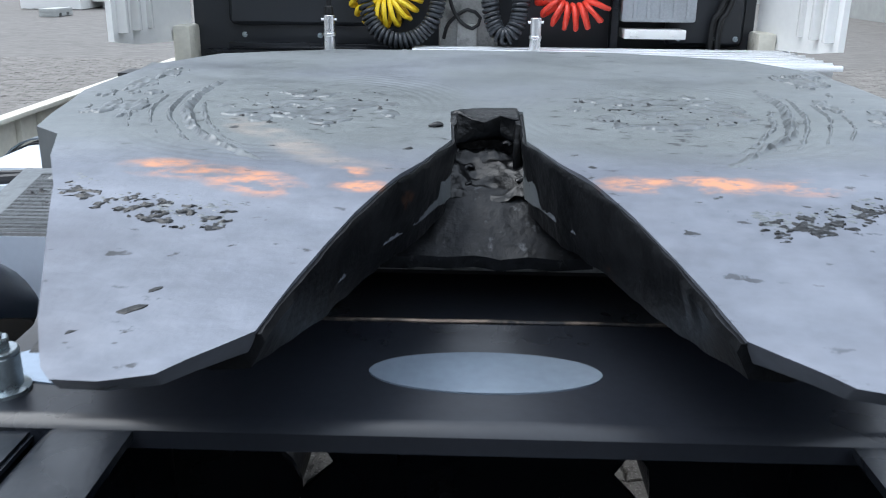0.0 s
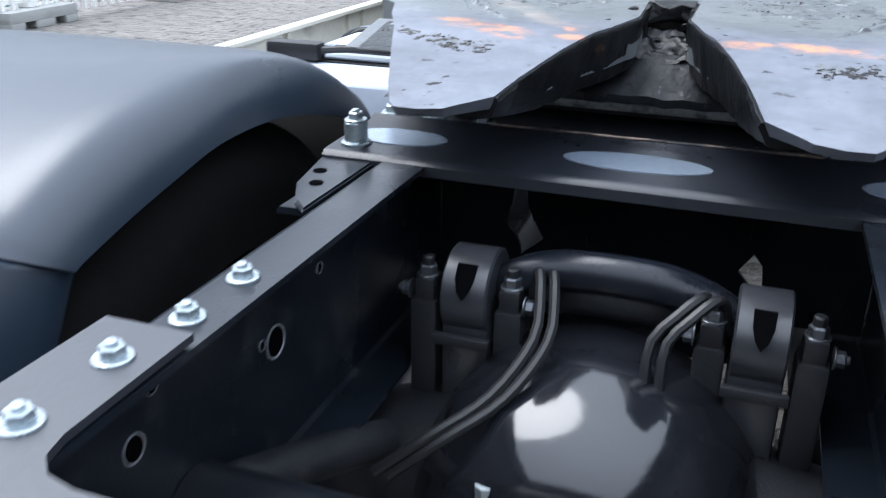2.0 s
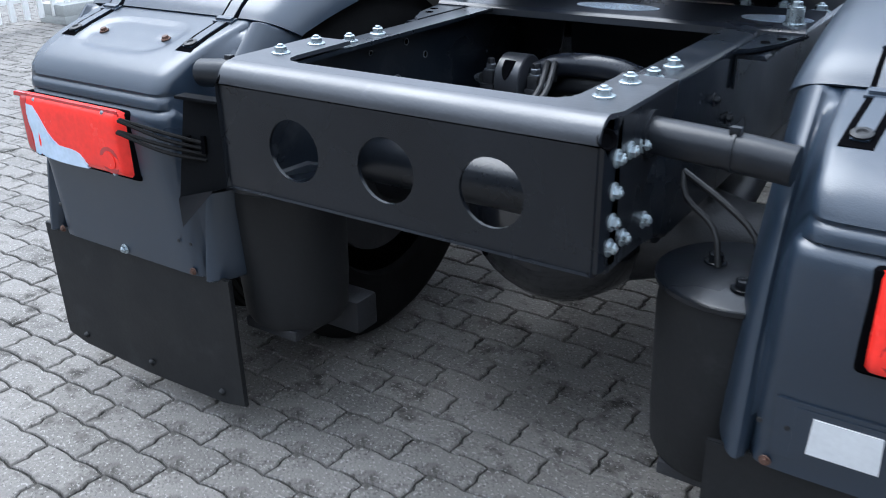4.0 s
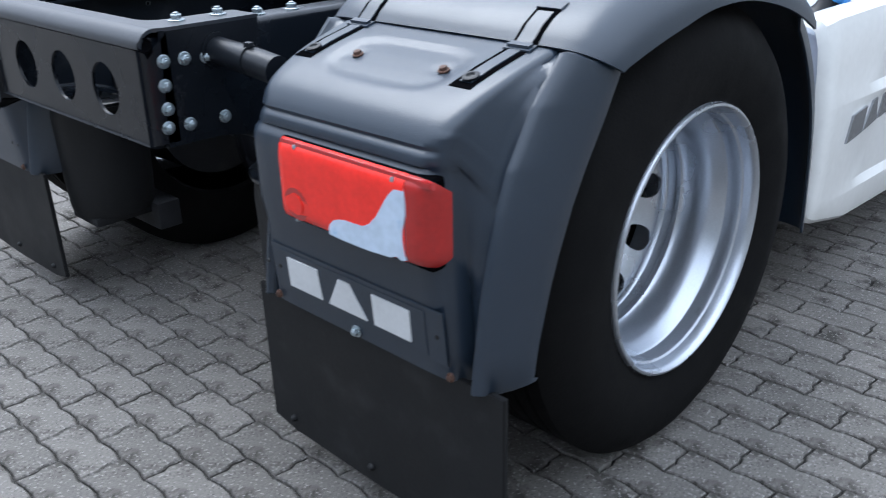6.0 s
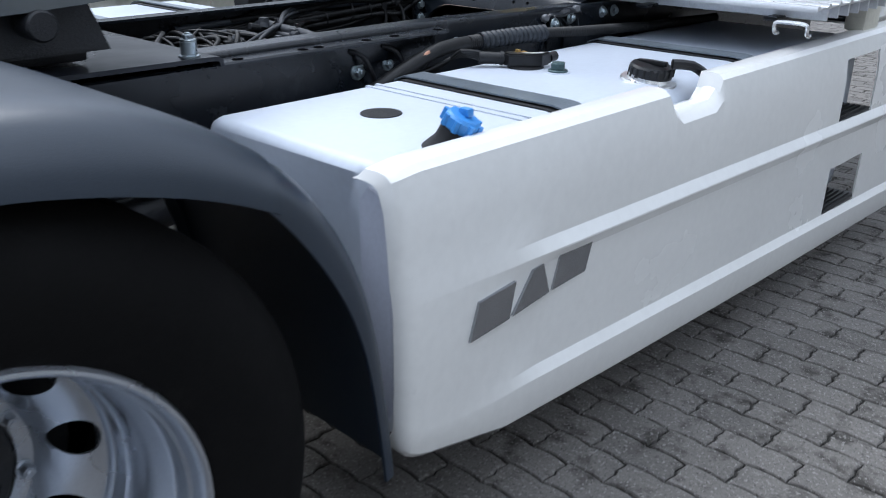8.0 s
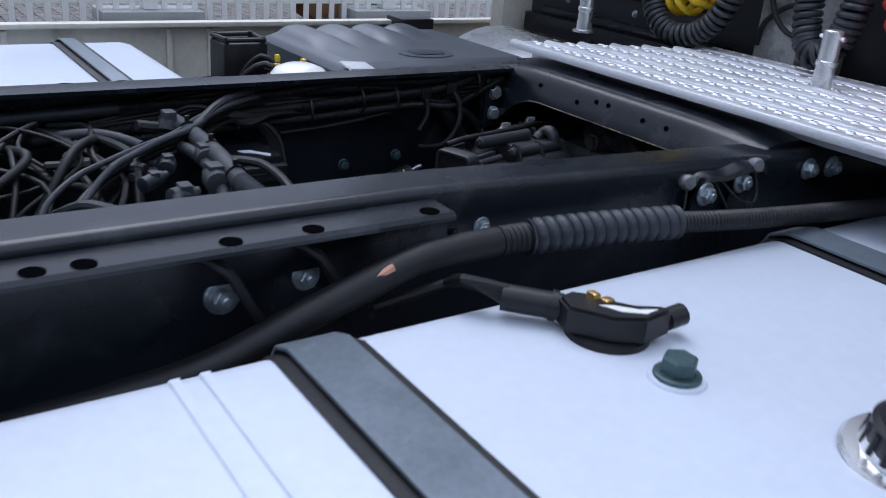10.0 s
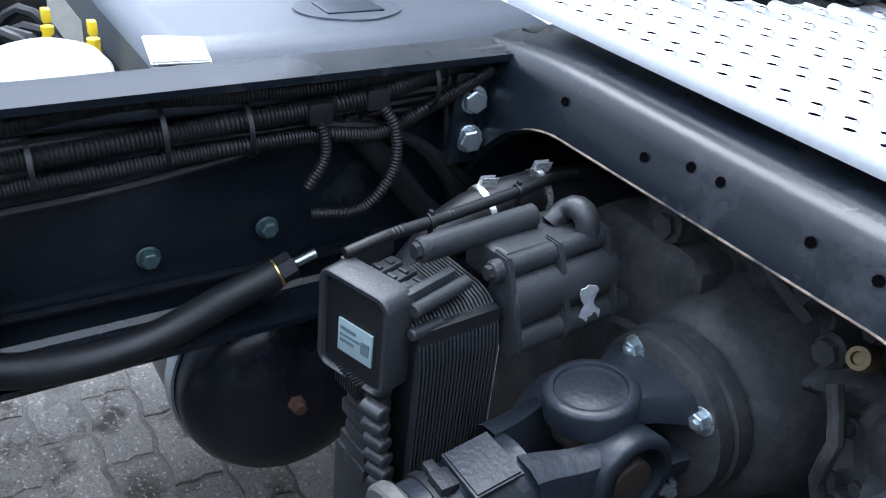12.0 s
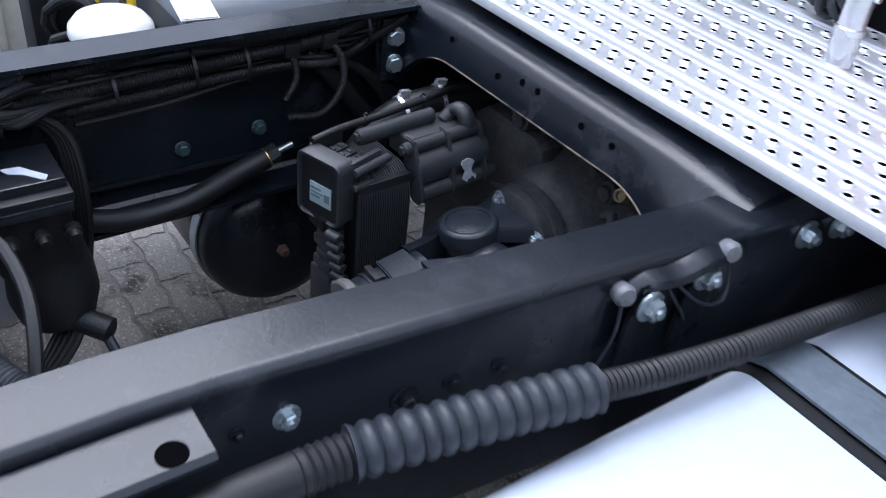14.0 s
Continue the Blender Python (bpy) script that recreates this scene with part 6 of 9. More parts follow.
def skirt_row(y):
    zb, zt = skirt_bottom(y), 0.872
    tip = lerp_table([(0.702, 0.034), (0.705, 0.022), (0.712, 0.011), (0.722, 0.004), (0.74, 0.0)], y)
    on = min(1.0, max(0.0, (y - 0.93) / 0.16))
    n = notch(y)
    za = max(0.345 - 0.045 * (y - 0.94), zb + 0.07)
    zc = 0.628 - 0.026 * (y - 0.98)
    ztop = zt - 0.055 * n
    pts = [(1.150, zb), (1.178, zb - 0.002), (1.192, zb + 0.012), (1.198, zb + 0.04), (1.200 + 0.004 * on, za - 0.006), (1.200 + 0.004 * on, za), (1.200 - 0.012 * on, za + 0.022), (1.203 - 0.012 * on, 0.45),
           (1.204 - 0.010 * on, zc - 0.03), (1.202 + 0.006 * on, zc - 0.004), (1.202 + 0.006 * on, zc), (1.197 - 0.006 * on, zc + 0.025), (1.192, 0.74), (1.185, min(0.81, ztop - 0.03)),
           (1.172, ztop - 0.012), (1.158, ztop), (1.140, ztop + 0.004), (1.108, ztop + 0.002 - 0.01 * n)]
    mid = 0.6
    pull = lerp_table([(0.702, 0.03), (0.712, 0.012), (0.73, 0.004), (0.77, 0.0)], y)
    return [(x - tip, y, z - pull * max(0.0, (z - mid) / 0.27) ** 3 + pull * max(0.0, (mid - z) / 0.27) ** 3) for x, z in pts]


sheet(bm, [skirt_row(y) for y in ys])
# openings for the two steps
for f in [f for f in bm.faces]:
    c = f.calc_center_median()
    if 2.66 < c.y < 2.95 and (0.63 < c.z < 0.80 or 0.29 < c.z < 0.50) and c.x > 1.17:
        bm.faces.remove(f)
thicken(bm, 0.006)
part("outer_panel", bm, WHITE, skirt, "glossy white panel", smooth=24)
# turned-in rear end
bm = bmesh.new()
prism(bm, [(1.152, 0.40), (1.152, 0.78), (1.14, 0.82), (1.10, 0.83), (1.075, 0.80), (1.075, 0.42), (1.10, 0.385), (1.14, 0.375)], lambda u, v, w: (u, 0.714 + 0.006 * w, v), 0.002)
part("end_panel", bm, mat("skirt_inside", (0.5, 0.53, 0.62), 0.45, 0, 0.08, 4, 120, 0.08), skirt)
for k, (ya, yb) in enumerate(((0.85, 0.968), (0.98, 1.108), (1.118, 1.24))):
    bm = bmesh.new()

    def on_skirt(u, v, w, ya=ya, yb=yb):
        y = ya + (yb - ya) * u
        return (1.2015 - 0.012 * min(1.0, max(0.0, (y - 0.93) / 0.16)) + 0.008 * w, y + 0.012 + 0.02 * v, 0.512 + 0.06 * (y - 0.86) + 0.075 * v)
    letter_block(bm, k, on_skirt)
    part("raised_mark", bm, CHROME, skirt, "dark chrome plain mark")
for z0, z1 in ((0.615, 0.765), (0.30, 0.45)):
    bm = bmesh.new()
    box(bm, 1.06, 1.185, 2.64, 2.97, z0 - 0.02, z0 - 0.005, 0.003)
    box(bm, 1.05, 1.065, 2.64, 2.97, z0 - 0.02, z1 + 0.03, 0.003)
    for k in range(6):
        box(bm, 1.08 + 0.018 * k, 1.085 + 0.018 * k, 2.67, 2.94, z0 - 0.006, z0 + 0.003, 0.001)
    part("step", bm, DARKPL, skirt, "dark recessed step")
    bm = bmesh.new()
    prism(bm, [(2.69, z0 + 0.005), (2.80, z0 + 0.005), (2.80, z1), (2.73, z1)], lambda u, v, w: (1.12 + 0.006 * w, u, v), 0.002)
    part("step_bracket", bm, STRAP, skirt)

skirt_l = thing("side_skirt", (-1.22, 1.9, 0.2), "white side skirt seen from inside with stiffening ribs", "side skirt", "side skirts")
bm = bmesh.new()
box(bm, -1.246, -1.24, 0.75, 3.12, 0.30, 0.905, 0.002)
box(bm, -1.24, -1.20, 0.75, 3.12, 0.897, 0.911, 0.004)
part("inner_panel", bm, CREAM, skirt_l, "cream primed panel")
for y in (1.35, 1.78, 1.90, 2.62):
    part("stiffening_rib", box(bmesh.new(), -1.2395, -1.222, y - 0.008, y + 0.008, 0.32, 0.89, 0.004), CREAM, skirt_l)
for b6 in ((-1.235, -1.13, 2.50, 2.62, 0.82, 0.925), (-1.16, -1.10, 2.52, 2.60, 0.70, 0.85), (-1.24, -0.362, 2.46, 2.50, 0.40, 0.44), (-1.24, -0.362, 2.86, 2.90, 0.66, 0.70), (-0.40, -0.366, 2.46, 2.50, 0.40, 0.72)):
    part("skirt_bracket", box(bmesh.new(), *b6, 0.006), DARKPL, skirt_l, "black skirt bracket")

# ---- left tank ----
tank_l = thing("air_tank_cover", (-0.8, 1.2, 0.3), "white rounded tank with dark straps beside the frame", "tank")
bm = tank_body(bmesh.new(), 0.80, 1.62, -1, 0.50, 1.12, 0.30, 0.895, 0.12)
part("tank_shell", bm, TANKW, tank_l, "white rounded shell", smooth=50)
for y in (0.98, 1.12, 1.46):
    strap(y, 0.035, -1, 0.50, 1.12, 0.895, 0.12, parent=tank_l)
bm = bmesh.new()
box(bm, -1.05, -0.90, 0.92, 0.97, 0.90, 0.945, 0.012)
tube(bm, [(-0.92, 0.94, 0.925), (-0.80, 0.97, 0.93), (-0.66, 0.98, 0.925), (-0.52, 0.98, 0.90)], 0.009, 8)
tube(bm, [(-0.92, 1.06, 0.912), (-0.75, 1.07, 0.915), (-0.52, 1.08, 0.90)], 0.008, 8)
part("valve_block", bm, DARKPL, tank_l, "black valve block with pipes")

# ---- walkway behind the cab ----
deck = thing("catwalk", (0.4, 2.6, 0.945), "bright aluminium catwalk of punched anti-slip planks on the frame", "catwalk")
DX0, DX1, DY0, DY1, DZ = -0.372, 1.19, 2.332, 2.90, 0.998
NP = 7
pw = (DY1 - DY0) / NP
for k in range(NP):
    y0, y1 = DY0 + pw * k, DY0 + pw * (k + 1) - 0.002
    x0 = DX0 - (0.0 if k == 0 else 0.0) + 0.03 * min(k, 5)
    bm = bmesh.new()
    fd = DZ - (0.016 if k == 0 else 0.045)
    out = [(y0, fd), (y0, DZ - 0.008), (y0 + 0.003, DZ - 0.001), (y0 + 0.009, DZ + 0.002), (y0 + 0.017, DZ + 0.002), (y0 + 0.021, DZ - 0.006), (y1 - 0.005, DZ - 0.006), (y1 - 0.003, DZ - 0.004),
           (y1, DZ - 0.004), (y1, DZ - 0.045), (y1 - 0.003, DZ - 0.045), (y1 - 0.003, DZ - 0.010), (y0 + 0.004, DZ - 0.012), (y0 + 0.004, fd)]
    prism(bm, out, lambda u, v, w: (x0 + (DX1 - x0) * w, u, v))
    part("plank", bm, ALUDECK, deck, "punched aluminium plank")
    bm = bmesh.new()
    # dots: black discs that put the shade in the stud holes into colour
    dots = bmesh.new()
    for row in range(2):
        y = y0 + 0.035 + 0.027 * row
        n = int((DX1 - x0 - 0.04) / 0.036)
        for i in range(n):
            x = x0 + 0.02 + 0.036 * (i + 0.5 * row)
            lathe(bm, (x, y, DZ - 0.006), (0, 0, 1), [(0, 0.0105), (0.003, 0.0085), (0.0042, 0.0068), (0.0032, 0.0058), (0.0012, 0.0055)], 9, close=False)
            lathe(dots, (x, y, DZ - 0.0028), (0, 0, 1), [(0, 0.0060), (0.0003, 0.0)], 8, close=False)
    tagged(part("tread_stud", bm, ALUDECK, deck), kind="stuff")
    tagged(part("stud_hole_shade", dots, SHADE_BLACK, deck), kind="stuff")
for x in (-0.33, 0.33, 0.62, 1.05):
    bm = bmesh.new()
    box(bm, x - 0.02, x + 0.02, DY0 + 0.01, DY1 - 0.02, 0.946, DZ - 0.04, 0.003)
    part("deck_support", bm, CHASSIS, deck)
for x in (1.08,):
    bm = bmesh.new()
    tube(bm, [(x, DY0 + 0.01, 0.915), (x, DY0 - 0.012, 0.92), (x, DY0 - 0.016, 0.945), (x + 0.02, DY0 - 0.016, 0.95), (x + 0.075, DY0 - 0.016, 0.95), (x + 0.095, DY0 - 0.016, 0.945), (x + 0.095, DY0 - 0.012, 0.92), (x + 0.095, DY0 + 0.01, 0.915)], 0.006, 8, 0.008)
    part("grab_loop", bm, ALU, deck, "bent aluminium loop")
for x, y in ((-0.521, 2.71), (0.227, 2.704)):
    bm = bmesh.new()
    z = 0.985
    lathe(bm, (x, y, z), (0, 0, 1), [(0, 0.030), (0.006, 0.030), (0.008, 0.021), (0.055, 0.020), (0.057, 0.023), (0.066, 0.023), (0.068, 0.020), (0.128, 0.020), (0.13, 0.018), (0.13, 0.0)], 20)
    rod(bm, (x - 0.028, y, z + 0.115), (x + 0.028, y, z + 0.115), 0.005, 8)
    post = part("coupling_post", bm, ALU, deck, "short bright aluminium coupling post")
    if x < 0:
        bm = bmesh.new()
        lathe(bm, (x, y, z + 0.128), (0, 0, 1), [(0, 0.017), (0.03, 0.016), (0.035, 0.010), (0.2, 0.009), (0.42, 0.009)], 12)
        part("air_hose", bm, HOSE, post)

# ---- cab ----
cab = thing("cab", (0, 3.4, 0.9), "truck cab rear wall, black below, with white side deflectors", "truck cab")
bm = bmesh.new()
box(bm, -1.12, 1.12, 3.02, 4.9, 0.86, 3.6, 0.08, 3)
part("cab_body", bm, WHITE, cab, "white painted cab")
bm = bmesh.new()
box(bm, -1.10, 1.10, 2.985, 3.016, 0.88, 1.95, 0.012)
back = part("back_panel", bm, CABGREY, cab, "black ribbed rear panel")
for x0, x1, z0, z1 in ((-0.95, -0.27, 1.06, 1.7), (0.75, 1.05, 1.0, 1.7)):
    part("moulded_cover", box(bmesh.new(), x0, x1, 2.95, 2.99, z0, z1, 0.03, 3), CABGREY, back)
bm = bmesh.new()
box(bm, -1.05, 1.05, 2.93, 2.985, 0.90, 0.965, 0.008)
box(bm, -0.95, -0.2, 2.92, 2.95, 0.975, 0.995, 0.004)
part("lower_rail", bm, CHASSIS, back)
for x in (0.80, 0.93, 1.02, -0.9, -0.6):
    bolt(cab, (x, 2.95 if x > 0 else 2.985, 1.03 if x > 0 else 1.02), (0, -1, 0), BOLT, scale=0.6)
bm = bmesh.new()
box(bm, -0.13, 0.10, 2.93, 2.985, 0.97, 1.30, 0.02, 3)
box(bm, -0.06, 0.02, 2.90, 2.94, 0.97, 1.08, 0.01)
part("tunnel_panel", bm, TUNNEL, back, "dusty grey panel")
bm = bmesh.new()
tube(bm, [(-0.12, 2.92, 1.30), (-0.07, 2.90, 1.12), (0.0, 2.90, 1.06), (0.03, 2.91, 1.10), (-0.02, 2.91, 1.13), (-0.09, 2.91, 1.08), (-0.11, 2.92, 1.02)], 0.007, 8)
part("loose_cable", bm, HOSE, back)
bm = bmesh.new()
box(bm, 0.56, 0.84, 2.86, 2.985, 1.095, 1.45, 0.012, 2)
unit = part("control_unit", bm, mat("unit_grey", (0.36, 0.38, 0.4), 0.5, 0.2, 0.15, 8, 120, 0.1), back, "ribbed grey control unit")
for k in range(5):
    part("unit_rib", box(bmesh.new(), 0.60 + 0.05 * k, 0.615 + 0.05 * k, 2.852, 2.866, 1.11, 1.44, 0.003), bpy.data.materials["unit_grey"], unit)
bm = bmesh.new()
box(bm, 0.57, 0.80, 2.83, 2.96, 1.035, 1.07, 0.004)
box(bm, 0.59, 0.62, 2.826, 2.835, 1.045, 1.06, 0.002)
box(bm, 0.74, 0.77, 2.826, 2.835, 1.045, 1.06, 0.002)
part("unit_bracket", bm, WHITE, back, "white bracket below the unit")
bm = bmesh.new()
box(bm, 0.525, 0.555, 2.88, 2.94, 0.95, 1.7, 0.006)
part("upright", bm, CHASSIS, back)
for k in range(2):
    bm = bmesh.new()
    tube(bm, [(1.02 + 0.03 * k, 2.92, 1.5), (0.95 + 0.03 * k, 2.92, 1.16), (0.92 + 0.028 * k, 2.92, 1.10), (0.915 + 0.028 * k, 2.92, 0.96)], 0.012, 8)
    part("wall_cable", bm, HOSE, back, "black cable on the wall")
# white deflectors on both sides
for s in (-1, 1):
    bm = bmesh.new()
    sheet(bm, [[(s * 1.13, 3.0, 1.0), (s * 1.13, 3.0, 3.4)], [(s * 1.18, 2.85, 1.0), (s * 1.18, 2.85, 3.4)], [(s * 1.215, 2.62, 1.01), (s * 1.215, 2.62, 3.4)], [(s * 1.22, 2.42, 1.035), (s * 1.22, 2.42, 3.4)]])
    thicken(bm, 0.02)
    d = part("side_deflector", bm, WHITE, cab, "white side deflector")
    bm = bmesh.new()
    for k in range(4):
        y = 2.47 + 0.12 * k
        box(bm, s * 1.165, s * (1.205 - 0.008 * k), y - 0.012, y + 0.012, 1.06, 3.3, 0.006)
    part("deflector_rib", bm, WHITE, d)
    bm = bmesh.new()
    box(bm, s * 1.08, s * 1.15, 2.86, 3.0, 0.87, 1.06, 0.015)
    rod(bm, (s * 1.078, 2.92, 1.02), (s * 1.084, 2.92, 1.02), 0.016, 14)
    part("deflector_bracket", bm, CREAM, cab, "cream bracket at the cab's corner")

# ---- coiled trailer hoses ----


def coiled(name, material, label, line, radius, turns, r, tail=None):
    t = thing(name, Vector(line[0]), label, "coiled hose", "coiled trailer hoses")
    part("spiral", coil(bmesh.new(), line, radius, turns, r), material, t)
    if tail:
        part("end_sleeve", tube(bmesh.new(), tail, r * 1.6, 8), HOSE, t)
    return t


coiled("coiled_air_hose", YELLOW, "bright yellow spiral air hose hanging behind the cab", [(-0.44, 2.88, 1.30), (-0.43, 2.87, 1.20), (-0.39, 2.86, 1.13), (-0.33, 2.86, 1.115), (-0.27, 2.86, 1.13), (-0.23, 2.87, 1.20), (-0.22, 2.88, 1.30)], 0.048, 17, 0.0095)
coiled("coiled_air_hose", RED, "bright red spiral air hose hanging behind the cab", [(0.27, 2.88, 1.30), (0.275, 2.87, 1.20), (0.31, 2.86, 1.13), (0.38, 2.86, 1.11), (0.45, 2.86, 1.13), (0.48, 2.87, 1.20), (0.49, 2.88, 1.30)], 0.045, 15, 0.0095)
coiled("coiled_cable", COILBLK, "black spiral trailer cable hanging in a loop", [(-0.40, 2.83, 1.30), (-0.40, 2.82, 1.16), (-0.36, 2.81, 1.06), (-0.28, 2.80, 1.02), (-0.20, 2.81, 1.04), (-0.14, 2.82, 1.12), (-0.11, 2.84, 1.30)], 0.024, 42, 0.0075)
coiled("coiled_cable", COILBLK, "dark grey spiral trailer cable hanging in a narrow loop", [(0.06, 2.85, 1.30), (0.065, 2.84, 1.15), (0.09, 2.83, 1.06), (0.13, 2.82, 1.04), (0.165, 2.83, 1.08), (0.18, 2.84, 1.16), (0.19, 2.86, 1.30)], 0.026, 36, 0.008)

# ---- battery box and exhaust shield on the far side ----
bat = thing("battery_box", (-0.6, 2.1, 0.5), "black battery box with a ribbed grey plastic lid", "battery box")
bm = bmesh.new()
box(bm, -0.89, -0.44, 1.94, 2.45, 0.45, 0.885, 0.015)
part("case", bm, DARKPL, bat)
bm = bmesh.new()
N, M2 = 40, 70
rows = []
for i in range(N + 1):
    x = -0.905 + 0.485 * i / N
    row = []
    for j in range(M2 + 1):
        y = 1.925 + 0.545 * j / M2
        ex = min(i, N - i) / 3.0
        ey = min(j, M2 - j) / 4.0
        edge = min(1.0, ex, ey)
        z = 0.912 + 0.026 * math.sqrt(max(0.0, edge))
        # rounded flutes that run in from the outer edge and taper off
        turn = (y - 1.955) / 0.105
        k = math.floor(turn)
        if 0 <= k < 4:
            across = 1 - (2 * (turn - k) - 1) ** 2
            tip = (-0.58, -0.64, -0.60, -0.70)[k]
            z += 0.019 * max(0.0, across) ** 0.6 * min(1.0, 0.35 + 0.65 * edge) * smooth_step(tip, tip - 0.16, x)
        row.append((x, y, z))
    rows.append(row)
sheet(bm, rows)
rim = [[(-0.909, 1.921, 0.87), (-0.416, 1.921, 0.87), (-0.416, 2.474, 0.87), (-0.909, 2.474, 0.87), (-0.909, 1.921, 0.87)],
       [(-0.905, 1.925, 0.913), (-0.42, 1.925, 0.913), (-0.42, 2.47, 0.913), (-0.905, 2.47, 0.913), (-0.905, 1.925, 0.913)]]
sheet(bm, rim)
lid = part("lid", bm, mat("lid_grey", (0.062, 0.073, 0.089), 0.38, 0, 0.15, 4, 260, 0.15, spec=0.9), bat, "grey ribbed lid", smooth=50)
bm = bmesh.new()
ov = [(-0.53 + 0.055 * math.cos(a * math.tau / 28), 2.20 + 0.075 * math.sin(a * math.tau / 28)) for a in range(28)]
prism(bm, ov, lambda u, v, w: (u, v, 0.934 + 0.0065 * w), 0.002)
em = part("oval_emblem", bm, mat("emblem_grey", (0.06, 0.07, 0.085), 0.4, 0, 0.1, 20, 200, 0.1), lid, "raised oval emblem field")
bm = bmesh.new()
box(bm, -0.555, -0.505, 2.16, 2.24, 0.940, 0.9425, 0.001)
part("emblem_bar", bm, PLASTIC, em)
acc = thing("relay_box", (-0.80, 1.80, 0.6), "black relay box with bundled cables", "relay box")
bm = bmesh.new()
box(bm, -0.86, -0.76, 1.765, 1.88, 0.60, 0.93, 0.008)
for x, y in ((-0.85, 1.775), (-0.77, 1.775), (-0.85, 1.87), (-0.77, 1.87)):
    rod(bm, (x, y, 0.92), (x, y, 0.945), 0.007, 8)
part("case", bm, DARKPL, acc)
bm = bmesh.new()
for a, b in (((-0.855, 1.77), (-0.765, 1.78)), ((-0.855, 1.875), (-0.765, 1.87)), ((-0.855, 1.77), (-0.855, 1.875)), ((-0.765, 1.775), (-0.765, 1.875))):
    rod(bm, (*a, 0.938), (*b, 0.938), 0.006, 8)
part("lid_frame", bm, DARKPL, acc)
rnd = random.Random(11)
for k in range(9):
    bm = bmesh.new()
    x, y = -0.72 + 0.02 * k, 1.82 + rnd.uniform(-0.03, 0.05)
    tube(bm, [(-0.76 + 0.01 * k, 1.84 + 0.006 * k, 0.72), (x - 0.02, y - 0.03, 0.83 + rnd.uniform(-.02, .03)), (x + 0.02, y + 0.01, 0.885 + rnd.uniform(-.02, .03)), (x + 0.05, y + 0.05, 0.87), (x + 0.04, y + 0.06, 0.78)], 0.0075, 8)
    part("battery_cable", bm, HOSE, acc, "thick black battery cable")
for x, y in ((-0.66, 1.86), (-0.60, 1.90)):
    bm = bmesh.new()
    box(bm, x - 0.007, x + 0.007, y - 0.005, y + 0.005, 0.905, 0.922, 0.002)
    rod(bm, (x, y, 0.85), (x, y, 0.90), 0.008, 8)
    part("yellow_tag", bm, YELLOW, acc, "yellow cable tag")
can = thing("filter_canister", (-0.46, 1.82, 0.7), "white domed filter canister beside the frame rail", "canister")
bm = bmesh.new()
lathe(bm, (-0.462, 1.825, 0.68), (0, 0, 1), [(0, 0.06), (0.21, 0.062), (0.225, 0.066), (0.238, 0.064), (0.252, 0.052), (0.26, 0.03), (0.262, 0.0)], 32)
part("shell", bm, WHITE, can)
bm = bmesh.new()
rod(bm, (-0.462, 1.825, 0.66), (-0.462, 1.825, 0.69), 0.045, 20)
box(bm, -0.47, -0.366, 1.80, 1.85, 0.66, 0.68, 0.004)
part("base", bm, CASTING, can)
clip = thing("mounting_clip", (-0.42, 1.93, 0.9), "bright galvanised mounting clip on the rail", "clip")
bm = bmesh.new()
prism(bm, [(-0.475, 1.925), (-0.385, 1.91), (-0.378, 1.97), (-0.455, 1.985)], lambda u, v, w: (u, v, 0.936 + 0.005 * w), 0.002)
part("clip_plate", bm, ALU, clip)
bm = bmesh.new()
box(bm, -0.41, -0.372, 1.925, 1.965, 0.88, 0.937, 0.003)
part("clip_foot", bm, DARKPL, clip)
shield = thing("heat_shield", (-0.66, 2.68, 0.6), "polished aluminium heat shield over the silencer", "heat shield")
bm = bmesh.new()
rows = []
for x, k in ((-0.93, 0.55), (-0.925, 0.8), (-0.91, 0.93), (-0.88, 1.0), (-0.60, 1.0), (-0.42, 1.0), (-0.405, 0.96)):
    row = []
    for j in range(17):
        a = radians(180 - 180 * j / 16)
        row.append((x, 2.68 + 0.185 * k * math.cos(a), 0.78 + (0.165 * k) * max(0.0, math.sin(a)) ** 0.7))
    rows.append([(x, row[0][1], 0.62)] + row + [(x, row[-1][1], 0.62)])
sheet(bm, rows)
thicken(bm, 0.003)
part("bent_sheet", bm, ALU, shield, "bent polished sheet", smooth=60)
bm = bmesh.new()
box(bm, -0.90, -0.366, 2.60, 2.76, 0.60, 0.72, 0.01)
part("shield_bracket", bm, CHASSIS, shield)

# ---- gearbox and drive line ----
gear = thing("gearbox", (0, 2.8, 0.35), "dusty cast gearbox housing below the cross member", "gearbox")
bm = bmesh.new()
lathe(bm, (0.02, 2.335, 0.655), (0, 1, 0), [(0, 0.07), (0.01, 0.10), (0.03, 0.115), (0.06, 0.12), (0.08, 0.135), (0.12, 0.14), (0.3, 0.14)], 32)
part("output_cover", bm, DUSTY, gear, "round output cover")
bm = bmesh.new()
box(bm, -0.30, 0.33, 2.45, 3.2, 0.30, 0.88, 0.03, 3)
box(bm, -0.26, -0.02, 2.36, 2.50, 0.28, 0.80, 0.03, 3)
box(bm, -0.17, 0.10, 2.34, 2.48, 0.20, 0.60, 0.03, 3)
part("housing", bm, DUSTY, gear, "dusty cast housing")
part("side_casing", box(bmesh.new(), -0.345, -0.10, 2.37, 2.60, 0.25, 0.62, 0.03, 3), DUSTY, gear)
